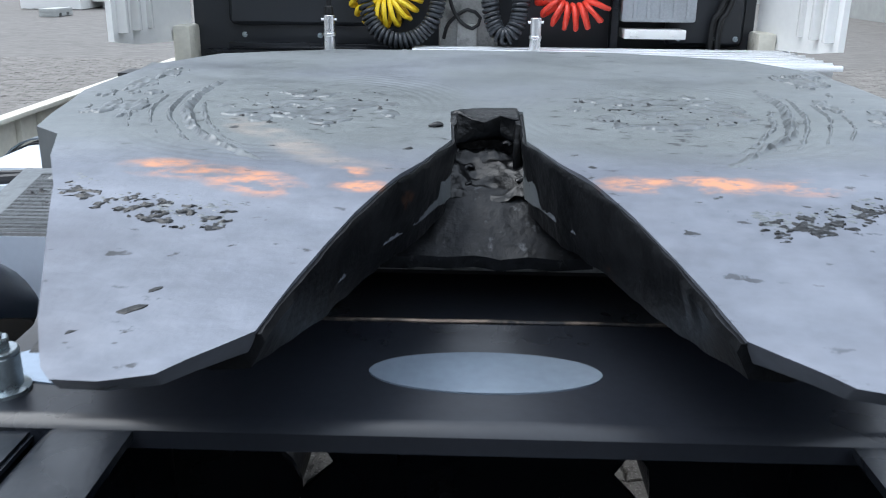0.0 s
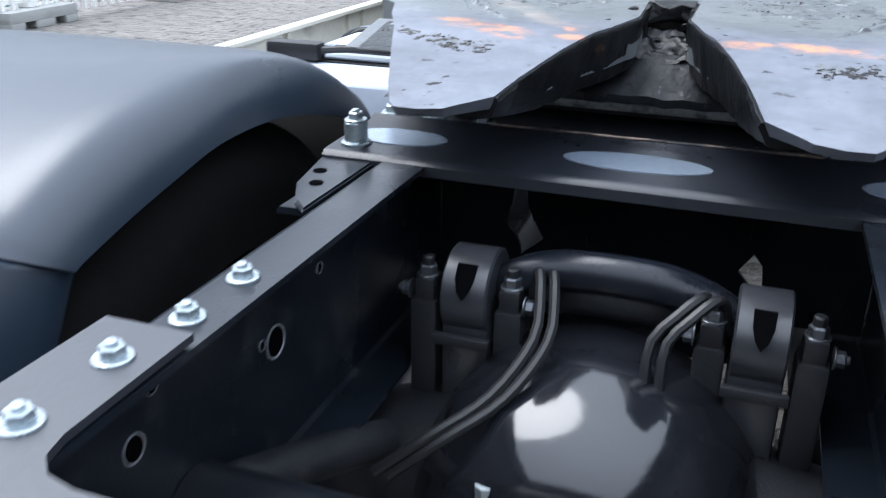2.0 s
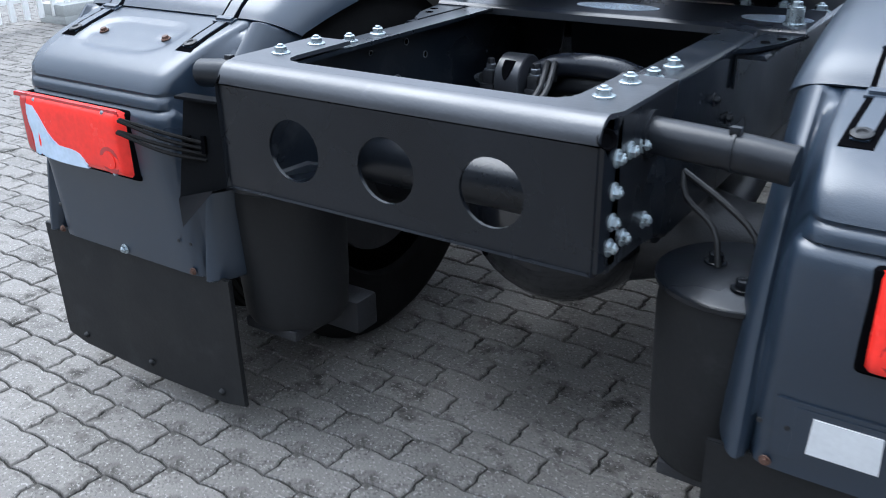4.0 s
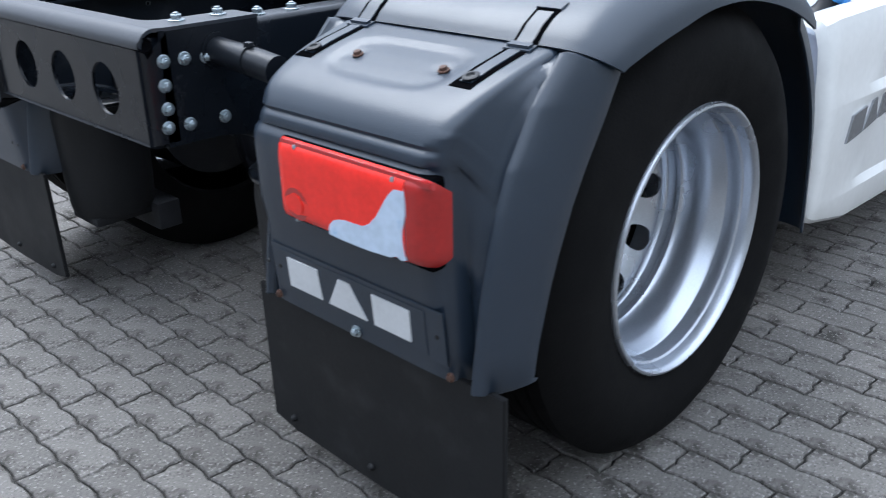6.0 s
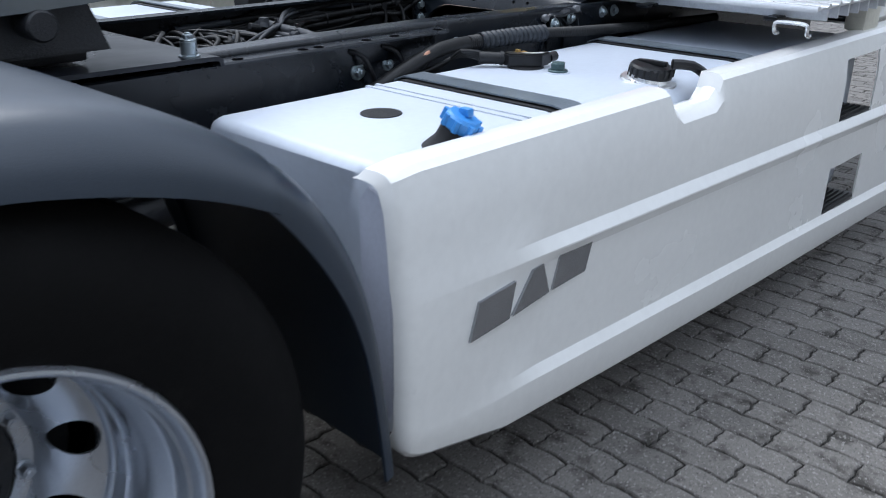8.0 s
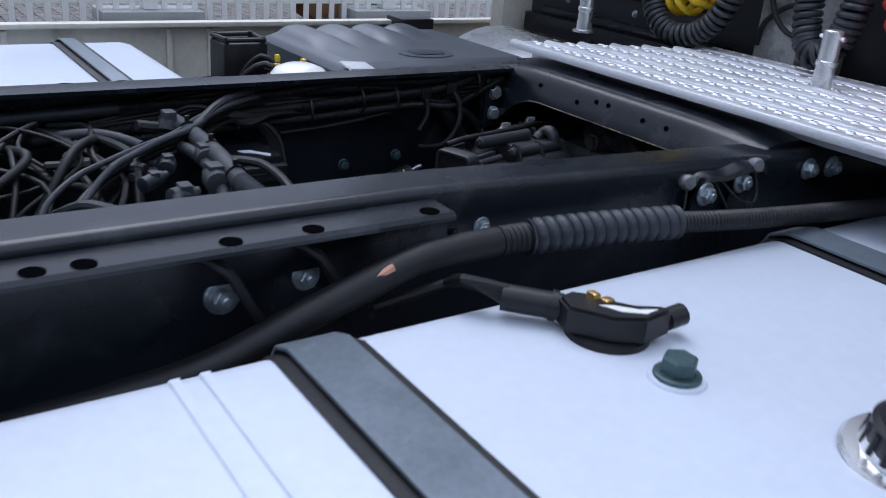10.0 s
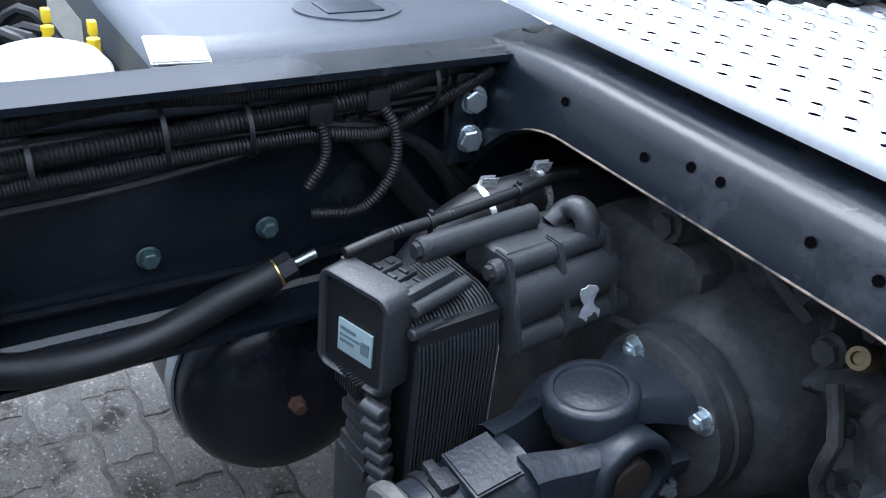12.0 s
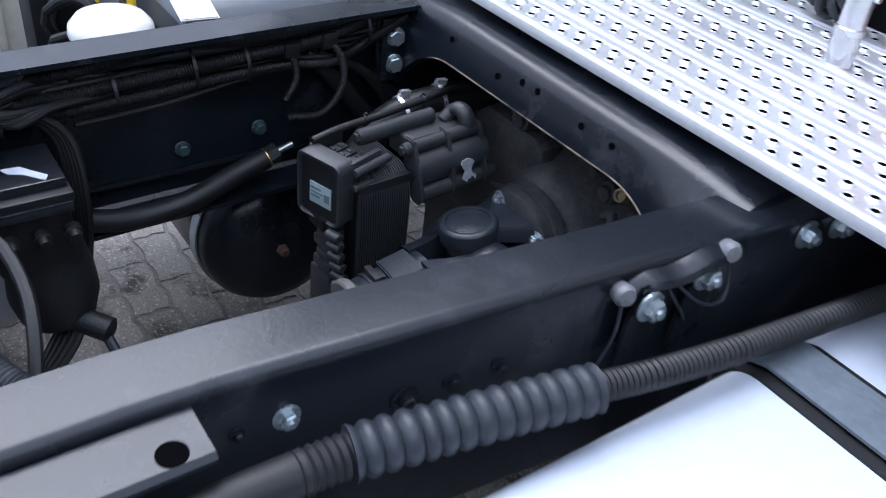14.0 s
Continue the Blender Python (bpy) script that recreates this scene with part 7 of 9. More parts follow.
# uneven rear wall of the casting
bm = bmesh.new()
rows = []
for j in range(84):
    z = 0.40 + 0.48 * j / 83
    row = []
    for k in range(100):
        x = -0.16 + 0.52 * k / 99
        p = Vector((x, 0, z))
        d = math.hypot(x - 0.02, z - 0.655)
        y = 2.420 - 0.035 * max(0, 1 - abs(d - 0.2) / 0.03) * (0.5 + noise.noise(p * 9)) + 0.045 * noise.noise(p * 14) + 0.022 * noise.noise(p * 33) + 0.008 * noise.noise(p * 80) - 0.05 * max(0.0, (x - 0.16) / 0.2)
        row.append((x, y, z))
    rows.append(row)
sheet(bm, rows)
part("rear_wall", bm, DUSTY, gear, "dusty uneven casting wall")
bm = bmesh.new()
lathe(bm, (0.235, 2.385, 0.735), (-0.25, -1, 0.1), [(-0.03, 0.07), (0.0, 0.068), (0.006, 0.062), (0.007, 0.05), (0.003, 0.046), (0.004, 0.0)], 30)
part("side_cover", bm, DUSTY, gear, "round dusty cover")
for k in range(6):
    a = math.tau * k / 6
    bolt(gear, (0.235 + 0.058 * math.cos(a), 2.378, 0.735 + 0.058 * math.sin(a)), (-0.25, -1, 0.1), mesh_of("cover_bolt", bolt_bm(0.008, 0.008, 0.010, 0), DUSTY) if k == 0 else bpy.data.meshes["cover_bolt"])
for x, z, r, n in ((0.10, 0.845, 0.014, 0.07), (0.135, 0.80, 0.018, 0.06), (-0.08, 0.82, 0.02, 0.06), (0.165, 0.84, 0.012, 0.05), (0.19, 0.655, 0.012, 0.05), (0.12, 0.56, 0.016, 0.06), (0.30, 0.83, 0.014, 0.05), (0.17, 0.60, 0.010, 0.06), (0.06, 0.87, 0.012, 0.06)):
    bm = bmesh.new()
    rod(bm, (x, 2.40 - n * 0.6, z), (x + 0.01, 2.46, z - 0.01), r, 14, 0.003)
    lathe(bm, (x, 2.392 - n * 0.6, z), (0, 1, 0), [(0, r * 0.7), (0.001, r * 0.75), (0.012, r * 0.75)], 6)
    part("plug", bm, DUSTY, gear)
bm = bmesh.new()
lathe(bm, (0.165, 2.365, 0.812), (0.05, -1, 0.5), [(-0.02, 0.011), (0.008, 0.011), (0.009, 0.0065), (0.004, 0.006)], 14)
part("hollow_plug", bm, mat("dull_brass", (0.22, 0.17, 0.09), 0.6, 0.3, 0.4, 30, 200, 0.3), gear, "dull brass hollow plug")
for pts, r in (([(0.19, 2.36, 0.60), (0.22, 2.345, 0.615), (0.27, 2.34, 0.60), (0.33, 2.34, 0.57)], 0.012), ([(0.15, 2.37, 0.77), (0.18, 2.35, 0.73), (0.175, 2.355, 0.68), (0.20, 2.37, 0.62)], 0.008),
               ([(0.03, 2.37, 0.85), (0.07, 2.35, 0.845), (0.11, 2.36, 0.82)], 0.007), ([(-0.10, 2.34, 0.69), (-0.05, 2.345, 0.70), (0.0, 2.35, 0.705), (0.04, 2.37, 0.72)], 0.006), ([(0.28, 2.35, 0.86), (0.30, 2.34, 0.80), (0.31, 2.35, 0.72), (0.30, 2.37, 0.66)], 0.009)):
    part("dusty_pipe", tube(bmesh.new(), pts, r, 9), DUSTY, gear)

SHAFT = mat("dusty_shaft_paint", (0.017, 0.021, 0.028), 0.36, 0, 0.35, 14, 160, 0.3, dirt=(0.05, 0.053, 0.058), dirt_at=0.66, dirt_scale=18, spec=0.36)
shaft = thing("propeller_shaft", (0.02, 1.6, 0.5), "black propeller shaft with a universal joint and a blue-grey sliding sleeve", "drive shaft")
C = Vector((0.015, 2.215, 0.650))
bm = bmesh.new()
lathe(bm, (0.015, 0.28, 0.55), Vector((0.02, 2.0, 0.60)) - Vector((0.015, 0.28, 0.55)), [(0, 0.05), (1.60, 0.052), (1.66, 0.052), (1.661, 0.056), (1.675, 0.056), (1.676, 0.052)], 32)
part("shaft_tube", bm, SHAFT, shaft, "black shaft tube")
ax = (C - Vector((0.02, 1.9, 0.595))).normalized()
bm = bmesh.new()
lathe(bm, (0.02, 1.945, 0.600), ax, [(0, 0.045), (0.07, 0.045)], 32)
part("sliding_sleeve", bm, mat("blue_sleeve", (0.16, 0.19, 0.36), 0.22, 0.5, 0.2, 10, 100, 0.05), shaft, "blue-grey coated sliding sleeve")
bm = bmesh.new()
lathe(bm, (0.02, 2.0, 0.609), ax, [(0, 0.045), (0.001, 0.060), (0.012, 0.062), (0.016, 0.056), (0.05, 0.055), (0.055, 0.058), (0.06, 0.055), (0.13, 0.056), (0.135, 0.045)], 32)
prism(bm, [(2.05, -0.03), (2.10, -0.03), (2.10, 0.03), (2.05, 0.03)], lambda u, v, w: (0.02 + v, u, 0.612 + (u - 2.0) * 0.18 + 0.052 + 0.008 * w), 0.002)
part("spline_tube", bm, SHAFT, shaft, "black spline tube")


def yoke(o, way, across, name, base, hollow):
    """Two webbed arms that widen from round eyes to the tube or flange they grow out of."""
    o, way, across = Vector(o), Vector(way).normalized(), Vector(across).normalized()
    third = way.cross(across).normalized()
    bm = bmesh.new()
    for s in (-1, 1):
        rows = []
        for t in range(13):
            f = t / 12
            c = o - way * 0.100 * (1 - f) + across * s * (0.034 + 0.014 * ease(0.0, 0.8, f))
            w = base + (0.044 - base) * ease(0.0, 0.9, f) - 0.006 * math.sin(f * math.pi)
            h = 0.020 - 0.006 * f
            rows.append([c + third * w * cc + across * s * h * ss for cc, ss in ((-1, -0.8), (-0.95, 0.2), (-0.8, 0.8), (-0.4, 1), (0.4, 1), (0.8, 0.8), (0.95, 0.2), (1, -0.8), (0.5, -1), (-0.5, -1), (-1, -0.8))])
        sheet(bm, rows)
        e = o + across * s * 0.070
        cap = [(0.036, 0.040), (0.035, 0.036), (0.012, 0.035), (0.012, 0.0)] if hollow else [(0.036, 0.040), (0.0355, 0.037), (0.032, 0.0355), (0.032, 0.030), (0.0335, 0.026), (0.0335, 0.0)]
        lathe(bm, e - across * s * 0.035, across * s, [(0, 0.042), (0.004, 0.047), (0.030, 0.0485), (0.034, 0.046)] + cap, 44)
    return part(name, bm, SHAFT, shaft, "cast joint yoke", smooth=40)


yoke(C, ax, (1, 0, 0.1), "shaft_yoke", 0.054, True)
yoke(C, -ax, (-0.1, -0.12, 1), "flange_yoke", 0.072, False)
bm = bmesh.new()
rod(bm, C - Vector((0.065, 0, 0)), C + Vector((0.065, 0, 0)), 0.024, 16)
rod(bm, C - Vector((0, 0, 0.06)), C + Vector((0, 0, 0.06)), 0.024, 16)
part("joint_cross", bm, mat("greasy_brown", (0.045, 0.034, 0.027), 0.6, 0.1, 0.4, 20, 150, 0.4), shaft, "rust-brown joint cross")
bm = bmesh.new()
lathe(bm, (0.02, 2.0, 0.609), ax, [(-0.006, 0.046), (-0.006, 0.062), (-0.003, 0.065), (0.008, 0.065), (0.011, 0.062)], 36)
part("dust_ring", bm, mat("dull_ring", (0.13, 0.125, 0.115), 0.6, 0.1, 0.35, 20, 160, 0.3), shaft, "dull grey dust ring")
bm = bmesh.new()
lathe(bm, Vector((0.02, 2.0, 0.609)) + ax * 0.032, ax, [(0, 0.0555), (0, 0.0585), (0.009, 0.0585), (0.009, 0.0555)], 36)
box(bm, 0.005, 0.030, 2.026, 2.046, 0.668, 0.682, 0.003)
box(bm, -0.012, 0.004, 2.030, 2.042, 0.669, 0.677, 0.002)
part("band_clamp", bm, CASTING, shaft, "dark band clamp with a buckle")
bm = bmesh.new()
lathe(bm, (0.02, 2.295, 0.657), (0, 1, 0.05), [(0, 0.05), (0.001, 0.084), (0.004, 0.089), (0.022, 0.089), (0.024, 0.086), (0.026, 0.093), (0.045, 0.093), (0.048, 0.08)], 40)
part("drive_flange", bm, DUSTY, shaft, "round drive flange")
for k in range(4):
    a = radians(35 + 90 * k)
    bolt(shaft, (0.02 + 0.073 * math.cos(a), 2.295, 0.657 + 0.073 * math.sin(a)), (0, -1, 0), BOLT, scale=0.85)

cool = thing("transmission_actuator", (-0.18, 2.16, 0.45), "black transmission actuator with a finned cooler and a printed label", "actuator")
T_HOOD = Matrix.Translation((-0.145, 1.985, 0.825)) @ Matrix.Rotation(radians(18), 4, "Z") @ Matrix.Diagonal((0.84, 0.9, 0.85, 1)) @ Matrix.Translation((0, 0, -0.762))
T_BODY = Matrix.Translation((-0.145, 2.0, 0.825)) @ Matrix.Rotation(radians(4), 4, "Z") @ Matrix.Diagonal((0.74, 0.95, 0.85, 1)) @ Matrix.Translation((0, 0, -0.762))
T = T_HOOD
ACT = mat("actuator_black", (0.024, 0.026, 0.029), 0.45, 0, 0.3, 12, 260, 0.3, dirt=(0.05, 0.05, 0.05), dirt_at=0.66)


def act(name, bm, material, parent=None, label="", smooth=35):
    bmesh.ops.transform(bm, matrix=T, verts=bm.verts)
    return part(name, bm, material, parent or cool, label, smooth)


def rounded(x0, x1, z0, z1, r, n=5):
    out = []
    for cx, cz, a0 in ((x1 - r, z1 - r, 0), (x0 + r, z1 - r, 90), (x0 + r, z0 + r, 180), (x1 - r, z0 + r, 270)):
        out += [(cx + r * math.cos(radians(a0 + 90 * k / n)), cz + r * math.sin(radians(a0 + 90 * k / n))) for k in range(n + 1)]
    return out


# face: a moulded hood round a sunken cover
bm = bmesh.new()
outer, inner = rounded(0.0, 0.106, 0.632, 0.762, 0.017), rounded(0.009, 0.097, 0.638, 0.753, 0.010)
loops = []
for out, v in ((outer, 0.036), (outer, 0.003), (rounded(0.002, 0.104, 0.634, 0.760, 0.016), 0.0), (rounded(0.007, 0.099, 0.636, 0.755, 0.011), 0.0), (inner, 0.003), (inner, 0.009)):
    loops.append([bm.verts.new((x, v, z)) for x, z in out])
for A, B in zip(loops, loops[1:]):
    for k in range(len(A)):
        j = (k + 1) % len(A)
        bm.faces.new((A[k], A[j], B[j], B[k]))
bm.faces.new(loops[0])
hood = act("face_hood", bm, ACT, None, "black moulded hood")
bm = bmesh.new()
prism(bm, inner, lambda u, v, w: (u, 0.006 + 0.006 * w, v), 0.001)
cover = act("face_cover", bm, DARKPL, hood, "sunken black cover")
bm = box(bmesh.new(), 0.030, 0.082, 0.0035, 0.0062, 0.664, 0.706, 0.0006)
lab = act("printed_label", bm, STICKER, hood, "pale printed label with dark bars")
for k, (x0, x1, z0, z1) in enumerate(((0.034, 0.058, 0.694, 0.698), (0.034, 0.064, 0.686, 0.689), (0.034, 0.055, 0.678, 0.682), (0.066, 0.078, 0.676, 0.692))):
    act("label_bar", box(bmesh.new(), x0, x1, 0.0028, 0.0037, z0, z1), mat("label_ink", (0.1, 0.14, 0.15), 0.5, 0, 0.1) if k == 0 else bpy.data.materials["label_ink"], lab)
# opening with connectors on top of the hood
bm = bmesh.new()
prism(bm, rounded(0.018, 0.092, 0.040, 0.092, 0.008), lambda u, v, w: (u, v, 0.725 + 0.012 * w), 0.002)
tray = act("connector_tray", bm, DARKPL, None, "tray of black connectors")
for k in range(3):
    bm = box(bmesh.new(), 0.024 + 0.022 * k, 0.042 + 0.022 * k, 0.046, 0.086, 0.735, 0.748 - 0.002 * k, 0.002)
    box(bm, 0.027 + 0.022 * k, 0.039 + 0.022 * k, 0.052, 0.058, 0.746 - 0.002 * k, 0.752 - 0.002 * k, 0.001)
    box(bm, 0.027 + 0.022 * k, 0.039 + 0.022 * k, 0.070, 0.076, 0.746 - 0.002 * k, 0.751 - 0.002 * k, 0.001)
    act("connector", bm, ACT, tray)
for x in (0.004, 0.098):
    bm = bmesh.new()
    box(bm, x - 0.006, x + 0.006, 0.030, 0.105, 0.735, 0.758, 0.004)
    act("side_arm", bm, ACT, hood, "moulded arm of the hood")
bm = bmesh.new()
rod(bm, (0.112, 0.03, 0.742), (0.112, 0.115, 0.742), 0.0085, 14, 0.002)
act("push_rod", bm, ACT, hood)
bm = bmesh.new()
rod(bm, (0.115, 0.025, 0.715), (0.118, 0.07, 0.712), 0.0075, 12, 0.002)
act("push_rod", bm, ACT, hood)
# lower plugs
T = T_BODY
for k in range(6):
    z = 0.625 - 0.024 * k
    bm = bmesh.new()
    rod(bm, (0.095, -0.004 + 0.003 * k, z), (0.125, 0.006 + 0.003 * k, z - 0.003), 0.0095, 12, 0.002)
    act("plug", bm, ACT)
    bm = bmesh.new()
    box(bm, 0.025 + 0.012 * (k % 2), 0.09, 0.004, 0.034, z - 0.011, z + 0.009, 0.004)
    act("plug_housing", bm, ACT)
for k in range(9):
    act("terminal_pin", box(bmesh.new(), 0.028 + 0.006 * k, 0.031 + 0.006 * k, -0.006, 0.004, 0.618, 0.640, 0.0005), DARKPL, hood)
act("lower_case", box(bmesh.new(), 0.0, 0.10, 0.010, 0.04, 0.20, 0.50, 0.006), ACT)
# stacked cooling plates
for k in range(22):
    v = 0.040 + 0.0046 * k
    bm = bmesh.new()
    out = [(0.0, 0.28), (0.128, 0.28), (0.130, 0.64), (0.129, 0.672), (0.124, 0.694), (0.114, 0.711), (0.098, 0.722), (0.076, 0.727), (0.0, 0.727)]
    prism(bm, out, lambda u, w, d: (u, v + 0.0026 * d, w))
    act("cooling_fin", bm, ACT)
act("fin_core", box(bmesh.new(), 0.0, 0.122, 0.040, 0.142, 0.26, 0.715, 0.004), DARKPL)
# castings of the actuator
for p, q, r, name in (((0.045, 0.075, 0.772), (0.045, 0.225, 0.778), 0.016, "upper_cylinder"), ((0.100, 0.135, 0.752), (0.100, 0.29, 0.757), 0.014, "middle_cylinder"),
                      ((0.135, 0.155, 0.668), (0.135, 0.315, 0.672), 0.016, "lower_cylinder"), ((0.108, 0.15, 0.708), (0.108, 0.30, 0.712), 0.034, "main_cylinder")):
    bm = bmesh.new()
    rod(bm, p, q, r, 22, 0.003)
    cyl = act(name, bm, ACT)
    bm = bmesh.new()
    lathe(bm, Vector(p) - Vector((0, 0.006, 0)), (0, 1, 0), [(0, r * 0.62), (0.001, r * 0.7), (0.008, r * 0.7)], 6)
    act("end_bolt", bm, CASTING, cyl)
for v in (0.146, 0.215, 0.285):
    bm = bmesh.new()
    prism(bm, [(0.085, 0.772), (0.112, 0.772), (0.120, 0.756), (0.136, 0.720), (0.153, 0.690), (0.155, 0.664), (0.146, 0.652), (0.126, 0.652), (0.112, 0.668), (0.085, 0.70)],
          lambda a, c, w: (a, v + 0.007 * w, c), 0.002)
    act("flange_plate", bm, ACT, None, "thin cast flange")
bm = bmesh.new()
box(bm, 0.02, 0.098, 0.15, 0.285, 0.72, 0.768, 0.010, 3)
act("casing", bm, ACT, None, "flat-topped casting")
bm = bmesh.new()
tube(bm, [(0.055, 0.245, 0.765), (0.058, 0.262, 0.782), (0.075, 0.266, 0.790), (0.092, 0.268, 0.782), (0.098, 0.27, 0.760)], 0.015, 14, 0.008)
act("bent_pipe", bm, ACT, None, "short bent pipe")
bm = bmesh.new()
rnd = random.Random(4)
rows = []
for j in range(7):
    t = j / 6
    w = 0.011 + 0.004 * math.sin(t * 9)
    rows.append([(0.148 + 0.002 * math.sin(k * 2.1 + j), 0.242 + w * (k - 2) / 2 + 0.012 * t, 0.722 - 0.05 * t + 0.002 * math.sin(k + j * 2)) for k in range(5)])
sheet(bm, rows)
thicken(bm, 0.0015)
act("foil_tag", bm, mat("foil", (0.55, 0.58, 0.62), 0.35, 0.4, 0.3, 60, 160, 0.6), None, "torn silver foil tag")
bm = bmesh.new()
tube(bm, [(-0.215, 2.13, 0.735), (-0.213, 2.175, 0.785), (-0.21, 2.225, 0.806), (-0.208, 2.29, 0.812), (-0.20, 2.40, 0.81)], 0.027, 18)
elbow = part("rubber_elbow", bm, DARKPL, cool, "black rubber elbow hose")
for p, q in (((-0.211, 2.215, 0.803), (0.05, 1, 0.3)), ((-0.208, 2.285, 0.812), (0.05, 1, 0.05))):
    bm = bmesh.new()
    lathe(bm, p, q, [(-0.0035, 0.0275), (-0.0035, 0.0292), (0.0035, 0.0292), (0.0035, 0.0275)], 24)
    for d in (-0.004, 0.003):
        prism(bm, [(-0.010, 0.0), (0.008, 0.002), (0.012, 0.014), (-0.006, 0.012)], lambda u, v, w: (p[0] + u * 0.4 + d, p[1] + 0.0015 * w + u * 0.8, p[2] + 0.027 + v), 0.0004)
    part("hose_clip", bm, ALU, elbow, "bright crimped hose clip")
bm = bmesh.new()
tube(bm, [(-0.147, 2.012, 0.828), (-0.15, 2.06, 0.836), (-0.158, 2.13, 0.838), (-0.172, 2.23, 0.842), (-0.188, 2.31, 0.840), (-0.185, 2.42, 0.82)], 0.0066, 10, ribs=0.0052)
cond = part("corrugated_conduit", bm, HOSE, cool, "thin corrugated conduit")
for p in ((-0.156, 2.11, 0.838), (-0.172, 2.228, 0.842)):
    bm = bmesh.new()
    lathe(bm, p, (0.1, 1, 0.2), [(-0.002, 0.0068), (-0.002, 0.0085), (0.002, 0.0085), (0.002, 0.0068)], 14)
    box(bm, p[0] - 0.003, p[0] + 0.003, p[1] - 0.002, p[1] + 0.002, p[2] - 0.03, p[2] + 0.012, 0.001)
    part("cable_tie", bm, DARKPL, cond)

atank = thing("air_reservoir", (-0.6, 2.06, 0.33), "glossy black air reservoir held by a steel strap", "air tank")
bm = bmesh.new()
lathe(bm, (-0.345, 2.065, 0.478), (-1, 0, 0), [(-0.012, 0.0), (-0.008, 0.05), (0.004, 0.095), (0.022, 0.128), (0.045, 0.143), (0.06, 0.146), (0.55, 0.146), (0.58, 0.12), (0.60, 0.0)], 44)
part("shell", bm, GLOSSY, atank, "glossy black shell", smooth=60)
bm = bmesh.new()
lathe(bm, (-0.425, 2.065, 0.478), (-1, 0, 0), [(0, 0.147), (0, 0.151), (0.026, 0.151), (0.026, 0.147)], 44, close=False)
part("steel_strap", bm, ZINC, atank, "steel strap")
bm = bmesh.new()
lathe(bm, (-0.335, 2.05, 0.489), (1, 0, 0), [(-0.004, 0.012), (0.008, 0.012), (0.010, 0.009), (0.018, 0.008)], 6)
part("drain_plug", bm, RUSTY, atank, "rusty drain plug")
bm = bmesh.new()
box(bm, -0.50, -0.36, 1.97, 2.14, 0.60, 0.65, 0.006)
part("reservoir_bracket", bm, CHASSIS, atank)

# ---- cable harness inside the frame ----
har = thing("cable_harness", (-0.34, 1.9, 0.86), "bundle of black corrugated conduits along the frame rail", "cable harness")


def conduit(pts, r, ribs=0.007, label="", material=HOSE, name="conduit", parent=None):
    bm = bmesh.new()
    tube(bm, pts, r, 18 if r > 0.012 else 10, ribs=ribs) if ribs else tube(bm, pts, r, 18 if r > 0.009 else 9, 0.012 if r > 0.009 else 0.02)
    return part(name, bm, material, parent or har, label)


conduit([(-0.33, 0.9, 0.84), (-0.33, 1.3, 0.855), (-0.325, 1.6, 0.875), (-0.322, 1.75, 0.882), (-0.322, 1.95, 0.893), (-0.322, 2.08, 0.90), (-0.322, 2.16, 0.912), (-0.325, 2.26, 0.935), (-0.33, 2.45, 0.94)], 0.0112, 0.0042, "thick corrugated conduit")
conduit([(-0.325, 1.0, 0.82), (-0.325, 1.4, 0.84), (-0.322, 1.65, 0.853), (-0.322, 1.80, 0.858), (-0.322, 1.95, 0.866), (-0.322, 2.06, 0.868), (-0.322, 2.14, 0.86), (-0.325, 2.2, 0.88), (-0.33, 2.3, 0.92)], 0.0092, 0.0038)
conduit([(-0.34, 1.2, 0.89), (-0.338, 1.6, 0.905), (-0.335, 1.8, 0.915), (-0.335, 2.0, 0.915), (-0.335, 2.2, 0.93), (-0.335, 2.45, 0.935)], 0.012, 0, material=GREYPL)
conduit([(-0.335, 1.4, 0.90), (-0.33, 1.7, 0.91), (-0.328, 1.86, 0.925), (-0.326, 1.98, 0.922), (-0.33, 2.1, 0.92), (-0.335, 2.3, 0.935)], 0.010, 0.0042)
conduit([(-0.345, 1.5, 0.925), (-0.345, 1.9, 0.932), (-0.345, 2.4, 0.935)], 0.008, 0)
conduit([(-0.33, 1.72, 0.828), (-0.325, 1.85, 0.838), (-0.325, 1.95, 0.852), (-0.33, 2.05, 0.862)], 0.005, 0.005)
conduit([(-0.318, 2.055, 0.90), (-0.312, 2.066, 0.875), (-0.31, 2.068, 0.845), (-0.312, 2.050, 0.812)], 0.0066, 0.0040)
conduit([(-0.318, 2.13, 0.905), (-0.305, 2.15, 0.87), (-0.30, 2.148, 0.82), (-0.308, 2.115, 0.775), (-0.325, 2.06, 0.770)], 0.0070, 0.0040)
conduit([(-0.34, 2.24, 0.93), (-0.335, 2.235, 0.87), (-0.34, 2.25, 0.80)], 0.004, 0)
conduit([(-0.34, 2.12, 0.86), (-0.335, 2.17, 0.80), (-0.335, 2.22, 0.74), (-0.34, 2.30, 0.68)], 0.016, 0)
for p in ((-0.322, 2.062, 0.897), (-0.322, 2.13, 0.905)):
    bm = bmesh.new()
    box(bm, p[0] - 0.012, p[0] + 0.014, p[1] - 0.014, p[1] + 0.014, p[2] - 0.013, p[2] + 0.012, 0.004)
    part("branch_clip", bm, DARKPL, har, "black branch clip")
for y, z in ((1.62, 0.865), (1.78, 0.875), (1.985, 0.885), (1.90, 0.89), (2.20, 0.915)):
    bm = bmesh.new()
    lathe(bm, (-0.326, y, z), (0.1, 1, 0.05), [(-0.0025, 0.029), (-0.0025, 0.031), (0.0025, 0.031), (0.0025, 0.029)], 18, close=False)
    part("cable_tie", bm, DARKPL, har)
